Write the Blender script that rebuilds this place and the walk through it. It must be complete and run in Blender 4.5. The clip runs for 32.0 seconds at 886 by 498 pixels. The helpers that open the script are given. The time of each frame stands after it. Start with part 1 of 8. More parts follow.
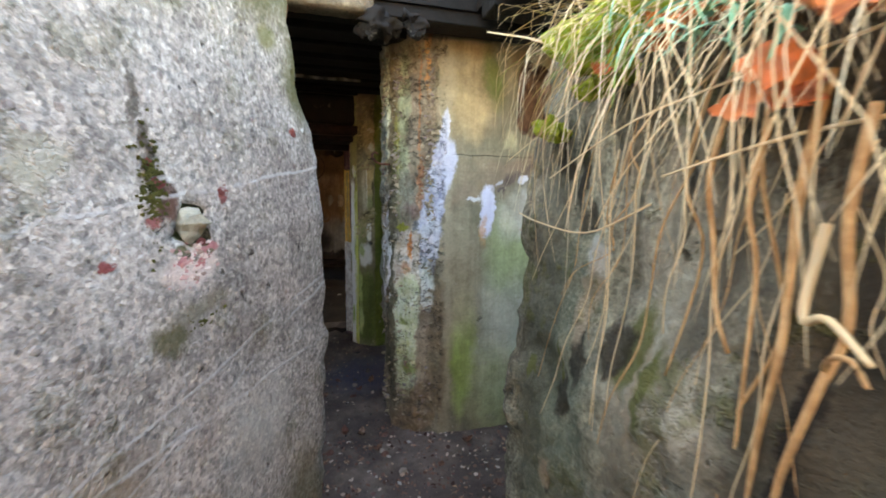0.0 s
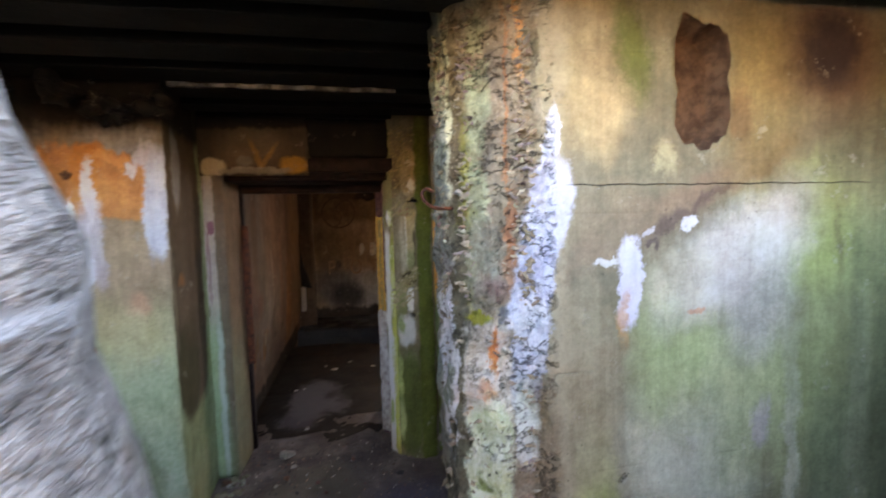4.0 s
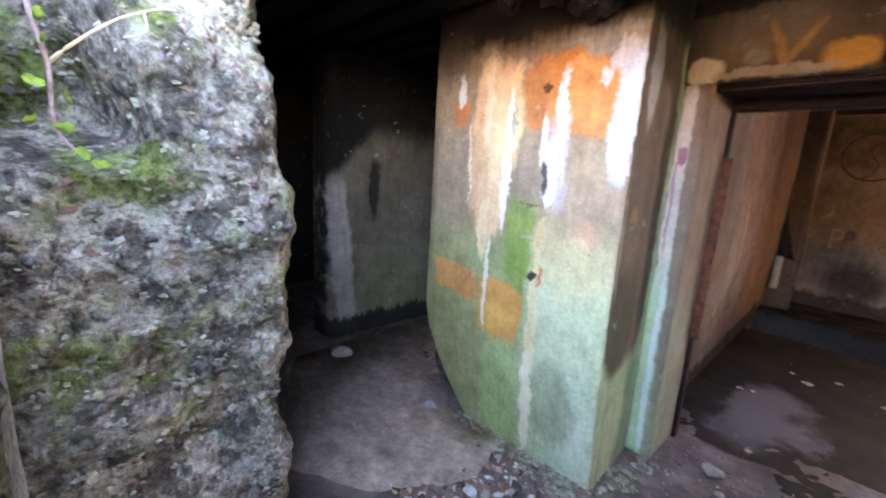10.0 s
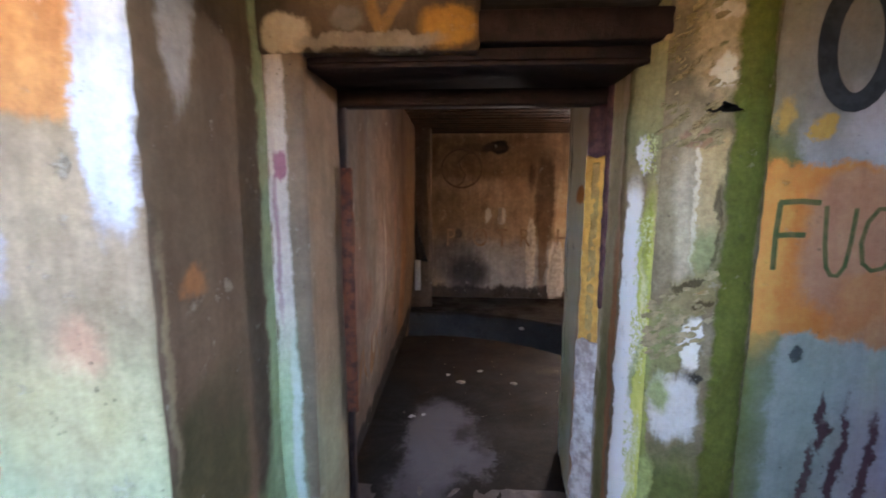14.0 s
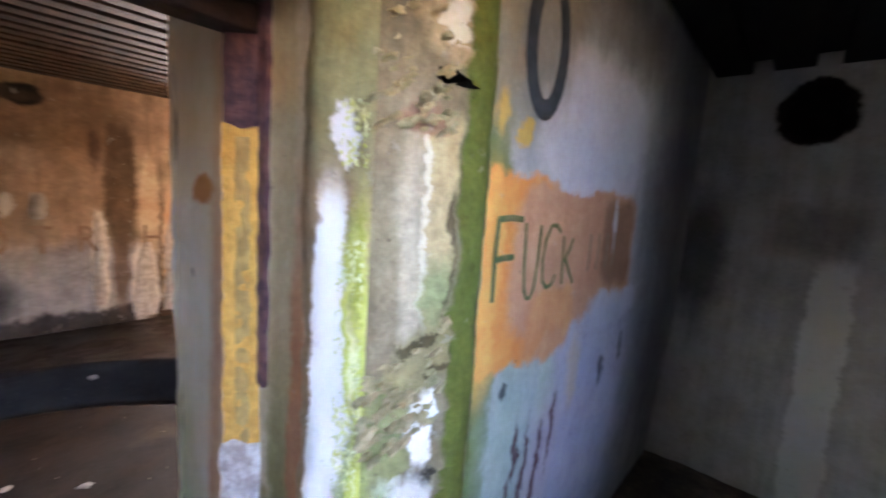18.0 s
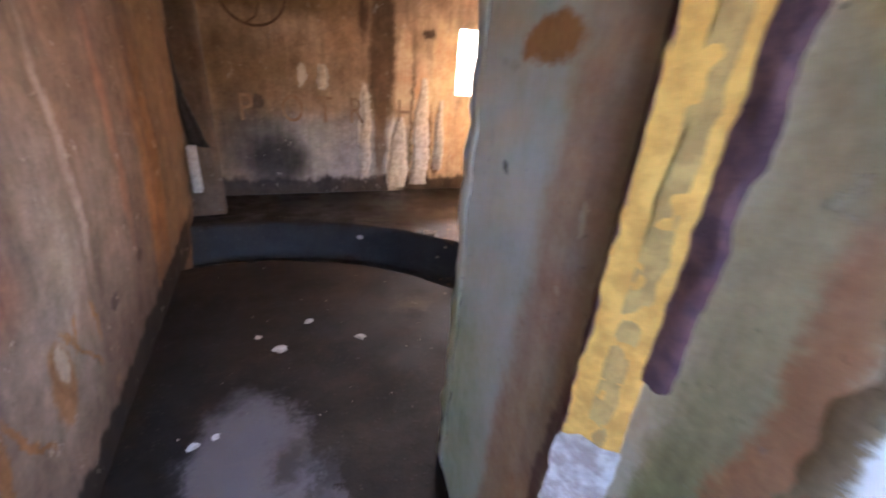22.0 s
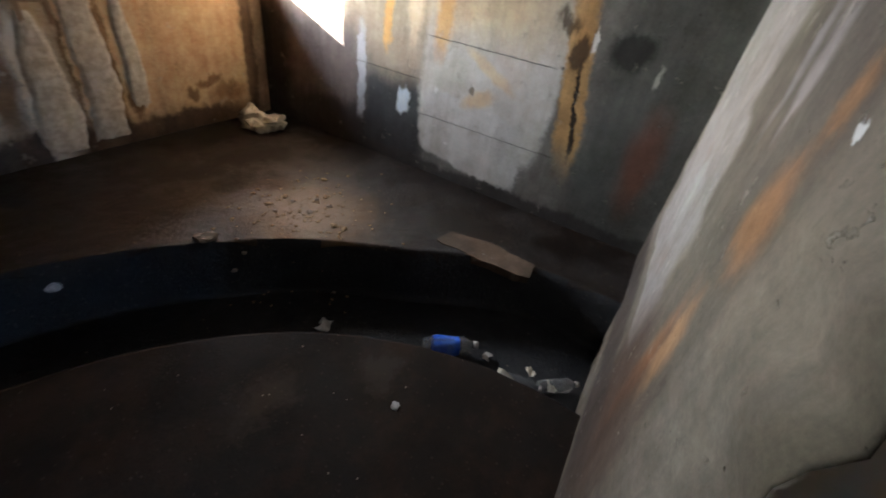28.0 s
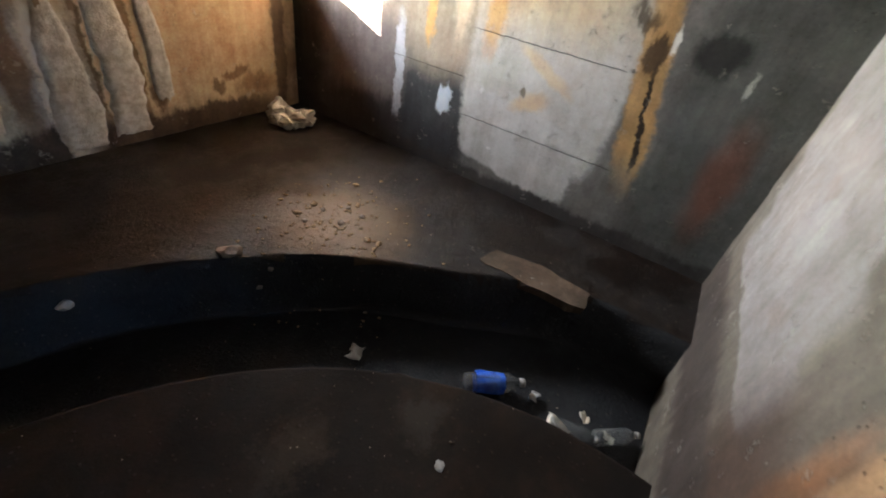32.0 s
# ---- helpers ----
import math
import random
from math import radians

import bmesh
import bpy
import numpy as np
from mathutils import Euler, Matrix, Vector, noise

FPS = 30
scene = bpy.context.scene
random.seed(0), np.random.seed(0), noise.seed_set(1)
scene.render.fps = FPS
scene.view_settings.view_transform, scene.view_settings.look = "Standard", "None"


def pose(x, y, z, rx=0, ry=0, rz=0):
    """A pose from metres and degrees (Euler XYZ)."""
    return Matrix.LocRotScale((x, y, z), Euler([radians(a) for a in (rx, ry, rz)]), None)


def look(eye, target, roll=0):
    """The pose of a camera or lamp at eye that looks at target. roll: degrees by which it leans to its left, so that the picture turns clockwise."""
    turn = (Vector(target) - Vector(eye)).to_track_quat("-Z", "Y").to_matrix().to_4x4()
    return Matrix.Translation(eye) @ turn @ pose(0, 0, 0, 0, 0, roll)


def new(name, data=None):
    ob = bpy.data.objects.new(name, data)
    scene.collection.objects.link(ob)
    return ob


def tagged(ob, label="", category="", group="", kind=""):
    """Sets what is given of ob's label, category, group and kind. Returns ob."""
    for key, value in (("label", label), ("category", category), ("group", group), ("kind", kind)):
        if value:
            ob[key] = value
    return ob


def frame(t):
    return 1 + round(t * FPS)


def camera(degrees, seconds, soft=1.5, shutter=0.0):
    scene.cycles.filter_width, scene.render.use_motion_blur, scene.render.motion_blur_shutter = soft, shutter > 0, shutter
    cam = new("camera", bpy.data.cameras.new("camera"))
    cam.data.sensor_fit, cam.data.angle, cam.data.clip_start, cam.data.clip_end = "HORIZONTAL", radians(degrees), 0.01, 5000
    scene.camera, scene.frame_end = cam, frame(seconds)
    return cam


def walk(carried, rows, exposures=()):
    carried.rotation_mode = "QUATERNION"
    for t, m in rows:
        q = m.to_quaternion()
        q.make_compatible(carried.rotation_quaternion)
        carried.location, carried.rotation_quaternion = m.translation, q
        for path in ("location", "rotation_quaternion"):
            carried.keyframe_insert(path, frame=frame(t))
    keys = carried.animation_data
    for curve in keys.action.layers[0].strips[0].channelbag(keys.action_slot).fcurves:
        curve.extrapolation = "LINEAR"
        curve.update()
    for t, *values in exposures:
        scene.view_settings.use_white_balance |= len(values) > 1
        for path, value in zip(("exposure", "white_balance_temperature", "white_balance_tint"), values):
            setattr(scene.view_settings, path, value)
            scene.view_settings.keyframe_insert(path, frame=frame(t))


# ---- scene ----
cam = camera(94.5, 32.0, soft=1.8, shutter=0.5)
PATH = [
    (0, (0.779, 0.48, 1.481), (1.289, 2.391, 1.18), 1.0),
    (0.5, (0.779, 0.628, 1.462), (1.281, 2.544, 1.185), 0.8),
    (1, (0.774, 0.82, 1.467), (1.267, 2.74, 1.206), 0.7),
    (1.5, (0.792, 0.977, 1.477), (1.232, 2.909, 1.209), 0.5),
    (2, (0.825, 1.134, 1.488), (1.178, 3.086, 1.235), -0.3),
    (2.5, (0.854, 1.268, 1.512), (1.152, 3.227, 1.244), -0.7),
    (3, (0.853, 1.36, 1.517), (1.122, 3.329, 1.287), -1.1),
    (3.5, (0.843, 1.437, 1.515), (1.117, 3.407, 1.304), -1.1),
    (4, (0.812, 1.524, 1.546), (1.175, 3.488, 1.43), -1.7),
    (4.5, (0.867, 1.6, 1.55), (1.5, 3.496, 1.49), -2.0),
    (6.5, (0.812, 1.758, 1.547), (1.521, 3.621, 1.379), 1.0),
    (7, (0.804, 1.825, 1.551), (1.306, 3.75, 1.351), 2.9),
    (7.5, (0.772, 1.891, 1.552), (0.957, 3.864, 1.277), 2.9),
    (8, (0.749, 1.917, 1.525), (0.503, 3.876, 1.208), 2.3),
    (8.5, (0.719, 2.003, 1.514), (0.023, 3.843, 1.155), 1.3),
    (9, (0.683, 2.052, 1.482), (-0.328, 3.736, 1.105), 1.6),
    (9.5, (0.655, 2.074, 1.476), (-0.617, 3.564, 1.075), 2.5),
    (10, (0.582, 2.082, 1.471), (-0.851, 3.417, 1.067), 3.3),
    (10.5, (0.483, 2.147, 1.467), (-1.019, 3.413, 1.089), 3.7),
    (11, (0.393, 2.27, 1.468), (-1.039, 3.624, 1.127), 3.8),
    (11.5, (0.354, 2.406, 1.481), (-0.947, 3.896, 1.185), 3.4),
    (12, (0.345, 2.562, 1.494), (-0.801, 4.179, 1.224), 2.2),
    (12.5, (0.368, 2.738, 1.515), (-0.539, 4.502, 1.255), 1.3),
    (13, (0.418, 2.854, 1.513), (-0.214, 4.733, 1.249), 0.7),
    (13.5, (0.446, 2.941, 1.497), (0.081, 4.889, 1.228), 0.2),
    (14, (0.438, 3.016, 1.491), (0.325, 4.994, 1.218), 0.1),
    (14.5, (0.377, 3.12, 1.493), (0.499, 5.097, 1.217), 0.2),
    (16.5, (0.425, 3.557, 1.505), (1.24, 5.356, 1.19), 1.2),
    (17, (0.44, 3.616, 1.507), (1.389, 5.351, 1.212), 1.7),
    (17.5, (0.475, 3.649, 1.519), (1.656, 5.238, 1.235), 2.7),
    (18, (0.534, 3.678, 1.512), (2.038, 4.969, 1.246), 3.9),
    (18.5, (0.591, 3.681, 1.528), (2.332, 4.617, 1.224), 4.0),
    (19, (0.614, 3.654, 1.521), (2.488, 4.274, 1.202), 3.8),
    (19.5, (0.608, 3.641, 1.521), (2.523, 4.116, 1.193), 4.0),
    (20, (0.605, 3.71, 1.52), (2.478, 4.311, 1.161), 4.5),
    (20.5, (0.587, 3.813, 1.508), (2.331, 4.698, 1.089), 5.2),
    (21, (0.547, 3.929, 1.488), (2.041, 5.151, 0.962), 6.8),
    (21.5, (0.515, 4.075, 1.465), (1.612, 5.595, 0.767), 6.2),
    (22, (0.505, 4.235, 1.439), (1.197, 5.91, 0.592), 4.9),
    (22.5, (0.513, 4.342, 1.422), (0.957, 6.048, 0.477), 4.4),
    (23, (0.524, 4.457, 1.344), (0.921, 6.123, 0.312), 5.3),
    (23.5, (0.513, 4.557, 1.32), (0.917, 6.189, 0.238), 6.3),
    (24, (0.468, 4.701, 1.311), (0.892, 6.325, 0.223), 6.5),
    (24.5, (0.428, 4.839, 1.309), (0.863, 6.455, 0.213), 6.0),
    (26.5, (0.587, 5.325, 1.396), (1.465, 6.694, 0.233), 7.9),
    (27, (0.666, 5.364, 1.36), (1.814, 6.527, 0.207), 9.1),
    (27.5, (0.655, 5.456, 1.383), (2.005, 6.361, 0.218), 10.0),
    (28, (0.667, 5.518, 1.382), (2.152, 6.188, 0.221), 10.3),
    (28.5, (0.698, 5.533, 1.411), (2.254, 6.01, 0.248), 10.5),
    (29, (0.728, 5.548, 1.406), (2.317, 5.912, 0.246), 10.7),
    (29.5, (0.733, 5.556, 1.396), (2.326, 5.881, 0.232), 10.9),
    (30, (0.74, 5.568, 1.398), (2.323, 5.912, 0.226), 11.2),
    (30.5, (0.745, 5.603, 1.389), (2.315, 6.009, 0.218), 11.5),
    (31, (0.75, 5.646, 1.373), (2.279, 6.166, 0.194), 11.0),
    (31.5, (0.781, 5.714, 1.364), (2.261, 6.331, 0.168), 11.0),
    (32, (0.828, 5.779, 1.359), (2.248, 6.488, 0.142), 11.2),
]
EXPOSURES = [(0.0, 4.2, 8900, 14), (2.0, 4.4, 8900, 16), (4.0, 4.7, 8300, 22), (6.8, 4.8, 7500, 36), (8.0, 5.15, 7600, 37), (9.0, 5.9, 7200, 32), (11.0, 6.1, 7200, 26), (13.0, 5.8, 6800, 20), (14.0, 5.75, 6900, 23), (17.0, 6.2, 6650, 20), (19.0, 6.8, 6600, 32), (21.0, 6.7, 6800, 34), (22.0, 6.65, 6250, 26), (22.5, 6.7, 5650, 22), (23.0, 6.4, 6200, 8), (24.5, 5.85, 5900, 0), (26.5, 4.85, 5900, 8), (28.0, 4.8, 5700, 8), (29.0, 4.9, 5450, 6), (30.0, 4.95, 5500, 6), (32.0, 5.15, 5800, 8)]
walk(cam, [(t, look(eye, target, roll)) for t, eye, target, roll in PATH], EXPOSURES)

# ---- world and sun: a low warm sun behind the bunker, clear sky ----
world = bpy.data.worlds.new("world")
scene.world = world
world.use_nodes = True
wn = world.node_tree.nodes
sky = wn.new("ShaderNodeTexSky")
sky.sky_type, sky.sun_disc = "NISHITA", False
SUN_EL, SUN_FROM = 19.0, (-0.53, 0.85)
sky.sun_elevation = radians(SUN_EL)
sky.sun_rotation = math.atan2(SUN_FROM[0], SUN_FROM[1])
world.node_tree.links.new(sky.outputs[0], wn["Background"].inputs[0])
wn["Background"].inputs[1].default_value = 0.15
sun_data = bpy.data.lights.new("sun", "SUN")
sun_data.energy, sun_data.angle, sun_data.color = 5.0, radians(0.6), (1.0, 0.82, 0.62)
sun = new("sun", sun_data)
ce = math.cos(radians(SUN_EL))
sun.matrix_world = look((0, 0, 20), (-SUN_FROM[0] * ce, -SUN_FROM[1] * ce, 20 - math.sin(radians(SUN_EL))))


def sky_lamp(name, where, wide, high, watts, turn):
    """Daylight that falls in through a wall opening."""
    la = bpy.data.lights.new(name, "AREA")
    la.shape, la.size, la.size_y, la.energy, la.color = "RECTANGLE", wide, high, watts, (1.0, 0.95, 0.88)
    la.spread = radians(125)
    ob = new(name, la)
    ob.matrix_world = pose(*where, 90, 0, turn)
    return ob


sky_lamp("embrasure_daylight", (2.55, 8.93, 1.41), 0.66, 0.54, 2.5, 180)


# ---- materials ----
def C(r, g, b):
    """Linear colour from 8-bit display values."""
    return tuple(((v / 255 + 0.055) / 1.055) ** 2.4 if v > 10 else v / 3295 for v in (r, g, b)) + (1.0,)


def patch_tree():
    """Group: the mask of one paint patch or stain. P sets its shape (2 round, 8 square)."""
    g = bpy.data.node_groups.new("patch_mask", "ShaderNodeTree")
    for n in ("U", "V", "Drip", "UC", "VC", "HU", "HV", "P", "Soft", "Amount", "DripBy", "Tilt", "Lean"):
        g.interface.new_socket(n, in_out="INPUT", socket_type="NodeSocketFloat")
    g.interface.new_socket("Fac", in_out="OUTPUT", socket_type="NodeSocketFloat")
    gi, go = g.nodes.new("NodeGroupInput"), g.nodes.new("NodeGroupOutput")

    def m(op, a, b=None):
        n = g.nodes.new("ShaderNodeMath")
        n.operation = op
        for s, v in zip(n.inputs, (a, b)):
            if v is None:
                continue
            if isinstance(v, (int, float)):
                s.default_value = v
            else:
                g.links.new(v, s)
        return n.outputs[0]

    i = gi.outputs
    off = m("SUBTRACT", i["U"], i["UC"])
    rise = m("SUBTRACT", i["V"], i["VC"])
    a = m("DIVIDE", m("ABSOLUTE", m("SUBTRACT", off, m("MULTIPLY", rise, i["Lean"]))), i["HU"])
    v = m("ADD", m("SUBTRACT", i["V"], m("MULTIPLY", off, i["Tilt"])), m("MULTIPLY", i["Drip"], i["DripBy"]))
    b = m("DIVIDE", m("ABSOLUTE", m("SUBTRACT", v, i["VC"])), i["HV"])
    s = m("POWER", m("ADD", m("POWER", a, i["P"]), m("POWER", b, i["P"])), m("DIVIDE", 1.0, i["P"]))
    r = g.nodes.new("ShaderNodeMapRange")
    r.interpolation_type = "SMOOTHSTEP"
    g.links.new(s, r.inputs[0])
    g.links.new(m("SUBTRACT", 1.0, i["Soft"]), r.inputs[1])
    g.links.new(m("ADD", 1.0, i["Soft"]), r.inputs[2])
    r.inputs[3].default_value, r.inputs[4].default_value = 1.0, 0.0
    g.links.new(m("MULTIPLY", r.outputs[0], i["Amount"]), go.inputs[0])
    return g


PATCH = patch_tree()


class Mat:
    """A node material that is built up layer by layer."""

    def __init__(self, name, rough=0.85):
        self.m = bpy.data.materials.new(name)
        self.m.use_nodes = True
        self.t = self.m.node_tree
        self.b = self.t.nodes["Principled BSDF"]
        self.b.inputs["Roughness"].default_value = rough
        self.b.inputs["Specular IOR Level"].default_value = 0.3
        self.tc = self.t.nodes.new("ShaderNodeTexCoord").outputs["Object"]
        self.height = None

    def link(self, a, b):
        self.t.links.new(a, b)

    def math(self, op, a, b=0.0, c=0.0):
        n = self.t.nodes.new("ShaderNodeMath")
        n.operation = op
        for s, v in zip(n.inputs, (a, b, c)):
            if isinstance(v, (int, float)):
                s.default_value = v
            else:
                self.link(v, s)
        return n.outputs[0]

    def noise(self, scale, detail=4.0, rough=0.6, stretch=None, move=(0, 0, 0)):
        vec = self.tc
        if stretch or any(move):
            mp = self.t.nodes.new("ShaderNodeMapping")
            mp.inputs["Scale"].default_value = stretch or (1, 1, 1)
            mp.inputs["Location"].default_value = move
            self.link(vec, mp.inputs[0])
            vec = mp.outputs[0]
        n = self.t.nodes.new("ShaderNodeTexNoise")
        n.inputs["Scale"].default_value, n.inputs["Detail"].default_value, n.inputs["Roughness"].default_value = scale, detail, rough
        self.link(vec, n.inputs["Vector"])
        return n.outputs["Fac"]

    def voronoi(self, scale, feature="F1", out="Distance", rand=1.0):
        n = self.t.nodes.new("ShaderNodeTexVoronoi")
        n.feature = feature
        n.inputs["Scale"].default_value = scale
        n.inputs["Randomness"].default_value = rand
        self.link(self.tc, n.inputs["Vector"])
        return n.outputs[out]

    def step(self, fac, lo, hi):
        r = self.t.nodes.new("ShaderNodeMapRange")
        r.interpolation_type = "SMOOTHSTEP"
        self.link(fac, r.inputs[0])
        r.inputs[1].default_value, r.inputs[2].default_value = lo, hi
        return r.outputs[0]

    def mix(self, fac, a, b, mode="MIX"):
        n = self.t.nodes.new("ShaderNodeMix")
        n.data_type, n.blend_type = "RGBA", mode
        for s, v in ((n.inputs[0], fac), (n.inputs[6], a), (n.inputs[7], b)):
            if isinstance(v, (int, float)):
                s.default_value = v
            elif isinstance(v, tuple):
                s.default_value = v
            else:
                self.link(v, s)
        return n.outputs[2]

    def ramp(self, fac, *stops):
        n = self.t.nodes.new("ShaderNodeValToRGB")
        e = n.color_ramp.elements
        while len(e) < len(stops):
            e.new(0.5)
        for el, (p, c) in zip(e, stops):
            el.position, el.color = p, c
        self.link(fac, n.inputs[0])
        return n.outputs[0]

    def raise_by(self, h, amount):
        v = self.math("MULTIPLY", h, amount)
        self.height = v if self.height is None else self.math("ADD", self.height, v)

    def done(self, colour, rough=None, strength=1.0, metal=0.0):
        self.link(colour, self.b.inputs["Base Color"])
        if rough is not None:
            self.link(rough, self.b.inputs["Roughness"])
        self.b.inputs["Metallic"].default_value = metal
        if self.height is not None:
            bp = self.t.nodes.new("ShaderNodeBump")
            bp.inputs["Distance"].default_value, bp.inputs["Strength"].default_value = 1.0, strength
            self.link(self.height, bp.inputs["Height"])
            self.link(bp.outputs[0], self.b.inputs["Normal"])
        return self.m


def daub(M, u, v, col, patches, wobble, seed):
    """Lays the patches over a colour, their outlines wandering by wobble metres."""
    du = M.math("MULTIPLY", M.math("SUBTRACT", M.noise(7.0, 6, 0.65, move=(3 + seed, 0, 0)), 0.5), wobble * 2.2)
    dv = M.math("MULTIPLY", M.math("SUBTRACT", M.noise(7.0, 6, 0.65, move=(0, 5 + seed, 9)), 0.5), wobble * 2.2)
    small = M.math("MULTIPLY", M.math("SUBTRACT", M.noise(38.0, 7, 0.8, move=(seed, 8, 1)), 0.5), wobble * 1.1)
    uu, vv = M.math("ADD", M.math("ADD", u, du), small), M.math("ADD", M.math("ADD", v, dv), small)
    drip = M.math("MULTIPLY", M.math("SUBTRACT", M.noise(11.0, 6, 0.7, stretch=(1, 1, 0.15), move=(seed, 2, 0)), 0.5), 0.4)
    for n, (uc, vc, hu, hv, colour, p, soft, amount, dr, *slopes) in enumerate(patches):
        tilt, lean = (list(slopes) + [0.0, 0.0])[:2]
        soft = soft * 0.55 if soft < 0.6 else soft * 0.8
        g = M.t.nodes.new("ShaderNodeGroup")
        g.node_tree = PATCH
        for key, val in (("UC", uc), ("VC", vc), ("HU", hu), ("HV", hv), ("P", p), ("Soft", soft), ("Amount", amount), ("DripBy", dr), ("Tilt", tilt), ("Lean", lean)):
            g.inputs[key].default_value = val
        for key, val in (("U", uu), ("V", vv), ("Drip", drip)):
            M.link(val, g.inputs[key])
        col = M.mix(g.outputs[0], col, colour)
        if soft < 0.25:
            M.raise_by(g.outputs[0], 0.0012 if n % 2 else -0.001)
    return col


def painted(name, axis, base, patches, rough=0.85, streak=0.25, wobble=0.05, grain=0.0015, seed=0.0, speck=0.12, wet=0.0, mottle=0.3, boards=0.0, over=(), cracks=(), breaks=0.0, broken_to=9.0):
    """A painted or plastered wall. base: two colours that mingle. patches: rows of (u, v, half width, half height, colour, shape,
    softness, amount, drip), u along the wall and v up, in metres; later ones lie on top."""
    M = Mat(name, rough)
    sep = M.t.nodes.new("ShaderNodeSeparateXYZ")
    M.link(M.tc, sep.inputs[0])
    u, v = sep.outputs[axis], sep.outputs[2]
    big = M.noise(1.6, 5, 0.6, move=(seed, seed, 0))
    col = M.mix(M.step(big, 0.35, 0.65), base[0], base[1])
    st = M.noise(9.0, 4, 0.6, stretch=(1, 1, 0.09), move=(seed, 0, 0))
    col = M.mix(M.math("MULTIPLY", M.step(st, 0.42, 0.62), streak), col, M.mix(0.5, col, (0.05, 0.04, 0.03, 1)))
    col = daub(M, u, v, col, patches, wobble, seed)
    # cloudy tints, washed streaks and flaked spots
    cloud = M.noise(4.5, 8, 0.72, move=(seed * 1.3, 4, seed))
    col = M.mix(mottle, col, M.ramp(cloud, (0.3, (0.16, 0.14, 0.11, 1)), (0.5, (0.5, 0.5, 0.5, 1)), (0.7, (0.86, 0.86, 0.84, 1))), "OVERLAY")
    tint = M.noise(2.6, 6, 0.7, move=(7, seed, 2))
    col = M.mix(mottle * 0.55, col, M.ramp(tint, (0.35, (0.56, 0.47, 0.42, 1)), (0.5, (0.5, 0.5, 0.5, 1)), (0.65, (0.46, 0.54, 0.42, 1))), "OVERLAY")
    run = M.noise(22.0, 5, 0.7, stretch=(1, 1, 0.06), move=(0, 3, seed))
    col = M.mix(mottle * 0.7, col, M.ramp(run, (0.32, (0.28, 0.27, 0.25, 1)), (0.5, (0.5, 0.5, 0.5, 1)), (0.7, (0.72, 0.72, 0.72, 1))), "OVERLAY")
    flake = M.step(M.noise(11.0, 9, 0.75, move=(seed, 6, 6)), 0.615, 0.64)
    col = M.mix(M.math("MULTIPLY", flake, mottle * 1.2), col, M.mix(0.55, col, C(206, 200, 188)))
    M.raise_by(flake, 0.0016)
    if over:
        col = daub(M, u, v, col, over, 0.045, 0.0)
    fine = M.noise(60.0, 6, 0.7)
    col = M.mix(speck, col, M.ramp(fine, (0.3, (0.02, 0.02, 0.02, 1)), (0.7, (0.9, 0.88, 0.85, 1))), "OVERLAY")
    fleck = M.math("MULTIPLY", M.step(M.noise(48.0, 5, 0.65, move=(seed, 2, 8)), 0.64, 0.70), M.step(M.noise(3.5, 4, 0.7, move=(4, seed, 1)), 0.45, 0.62))
    col = M.mix(M.math("MULTIPLY", fleck, 0.55), col, M.mix(0.75, col, (0.04, 0.034, 0.028, 1)))
    M.raise_by(fleck, -0.0015)
    scuff = M.noise(13.0, 9, 0.82, move=(seed, 9, 3))
    col = M.mix(mottle * 0.75, col, M.ramp(scuff, (0.36, (0.25, 0.24, 0.22, 1)), (0.5, (0.5, 0.5, 0.5, 1)), (0.64, (0.76, 0.76, 0.75, 1))), "OVERLAY")
    pock = M.voronoi(38.0)
    hole = M.step(pock, 0.16, 0.06)
    pits = M.math("MULTIPLY", hole, M.step(M.noise(3.0, 2), 0.55, 0.65))
    col = M.mix(M.math("MULTIPLY", pits, 0.6), col, (0.05, 0.04, 0.035, 1))
    if boards:
        zz = M.math("ADD", M.math("MULTIPLY", v, 1 / 0.165), M.math("MULTIPLY", M.math("SUBTRACT", M.noise(3.0, 3), 0.5), 0.12))
        seam = M.step(M.math("ABSOLUTE", M.math("SUBTRACT", M.math("FRACT", zz), 0.5)), 0.035, 0.012)
        seam = M.math("MULTIPLY", seam, M.step(M.noise(5.0, 3, move=(3, seed, 1)), 0.42, 0.58))
        col = M.mix(M.math("MULTIPLY", seam, boards), col, M.mix(0.6, col, (0.05, 0.045, 0.035, 1)))
        M.raise_by(seam, -0.0012)
    if breaks:
        rift = M.math("ABSOLUTE", M.math("SUBTRACT", M.noise(9.0, 8, 0.72, stretch=(1, 1, 1.9), move=(seed, 5, 2)), 0.5))
        rift = M.math("MULTIPLY", M.step(rift, 0.022, 0.006), M.step(M.noise(6.0, 4, 0.7, move=(2, seed, 6)), 0.44, 0.56))
        gap = M.step(M.noise(26.0, 6, 0.7, stretch=(1, 1, 1.7), move=(1, seed, 9)), 0.61, 0.67)
        rift = M.math("MULTIPLY", M.math("MAXIMUM", rift, gap), M.step(u, broken_to, broken_to - 0.04))
        col = M.mix(M.math("MULTIPLY", rift, breaks), col, C(48, 40, 32))
        M.raise_by(rift, -0.010)
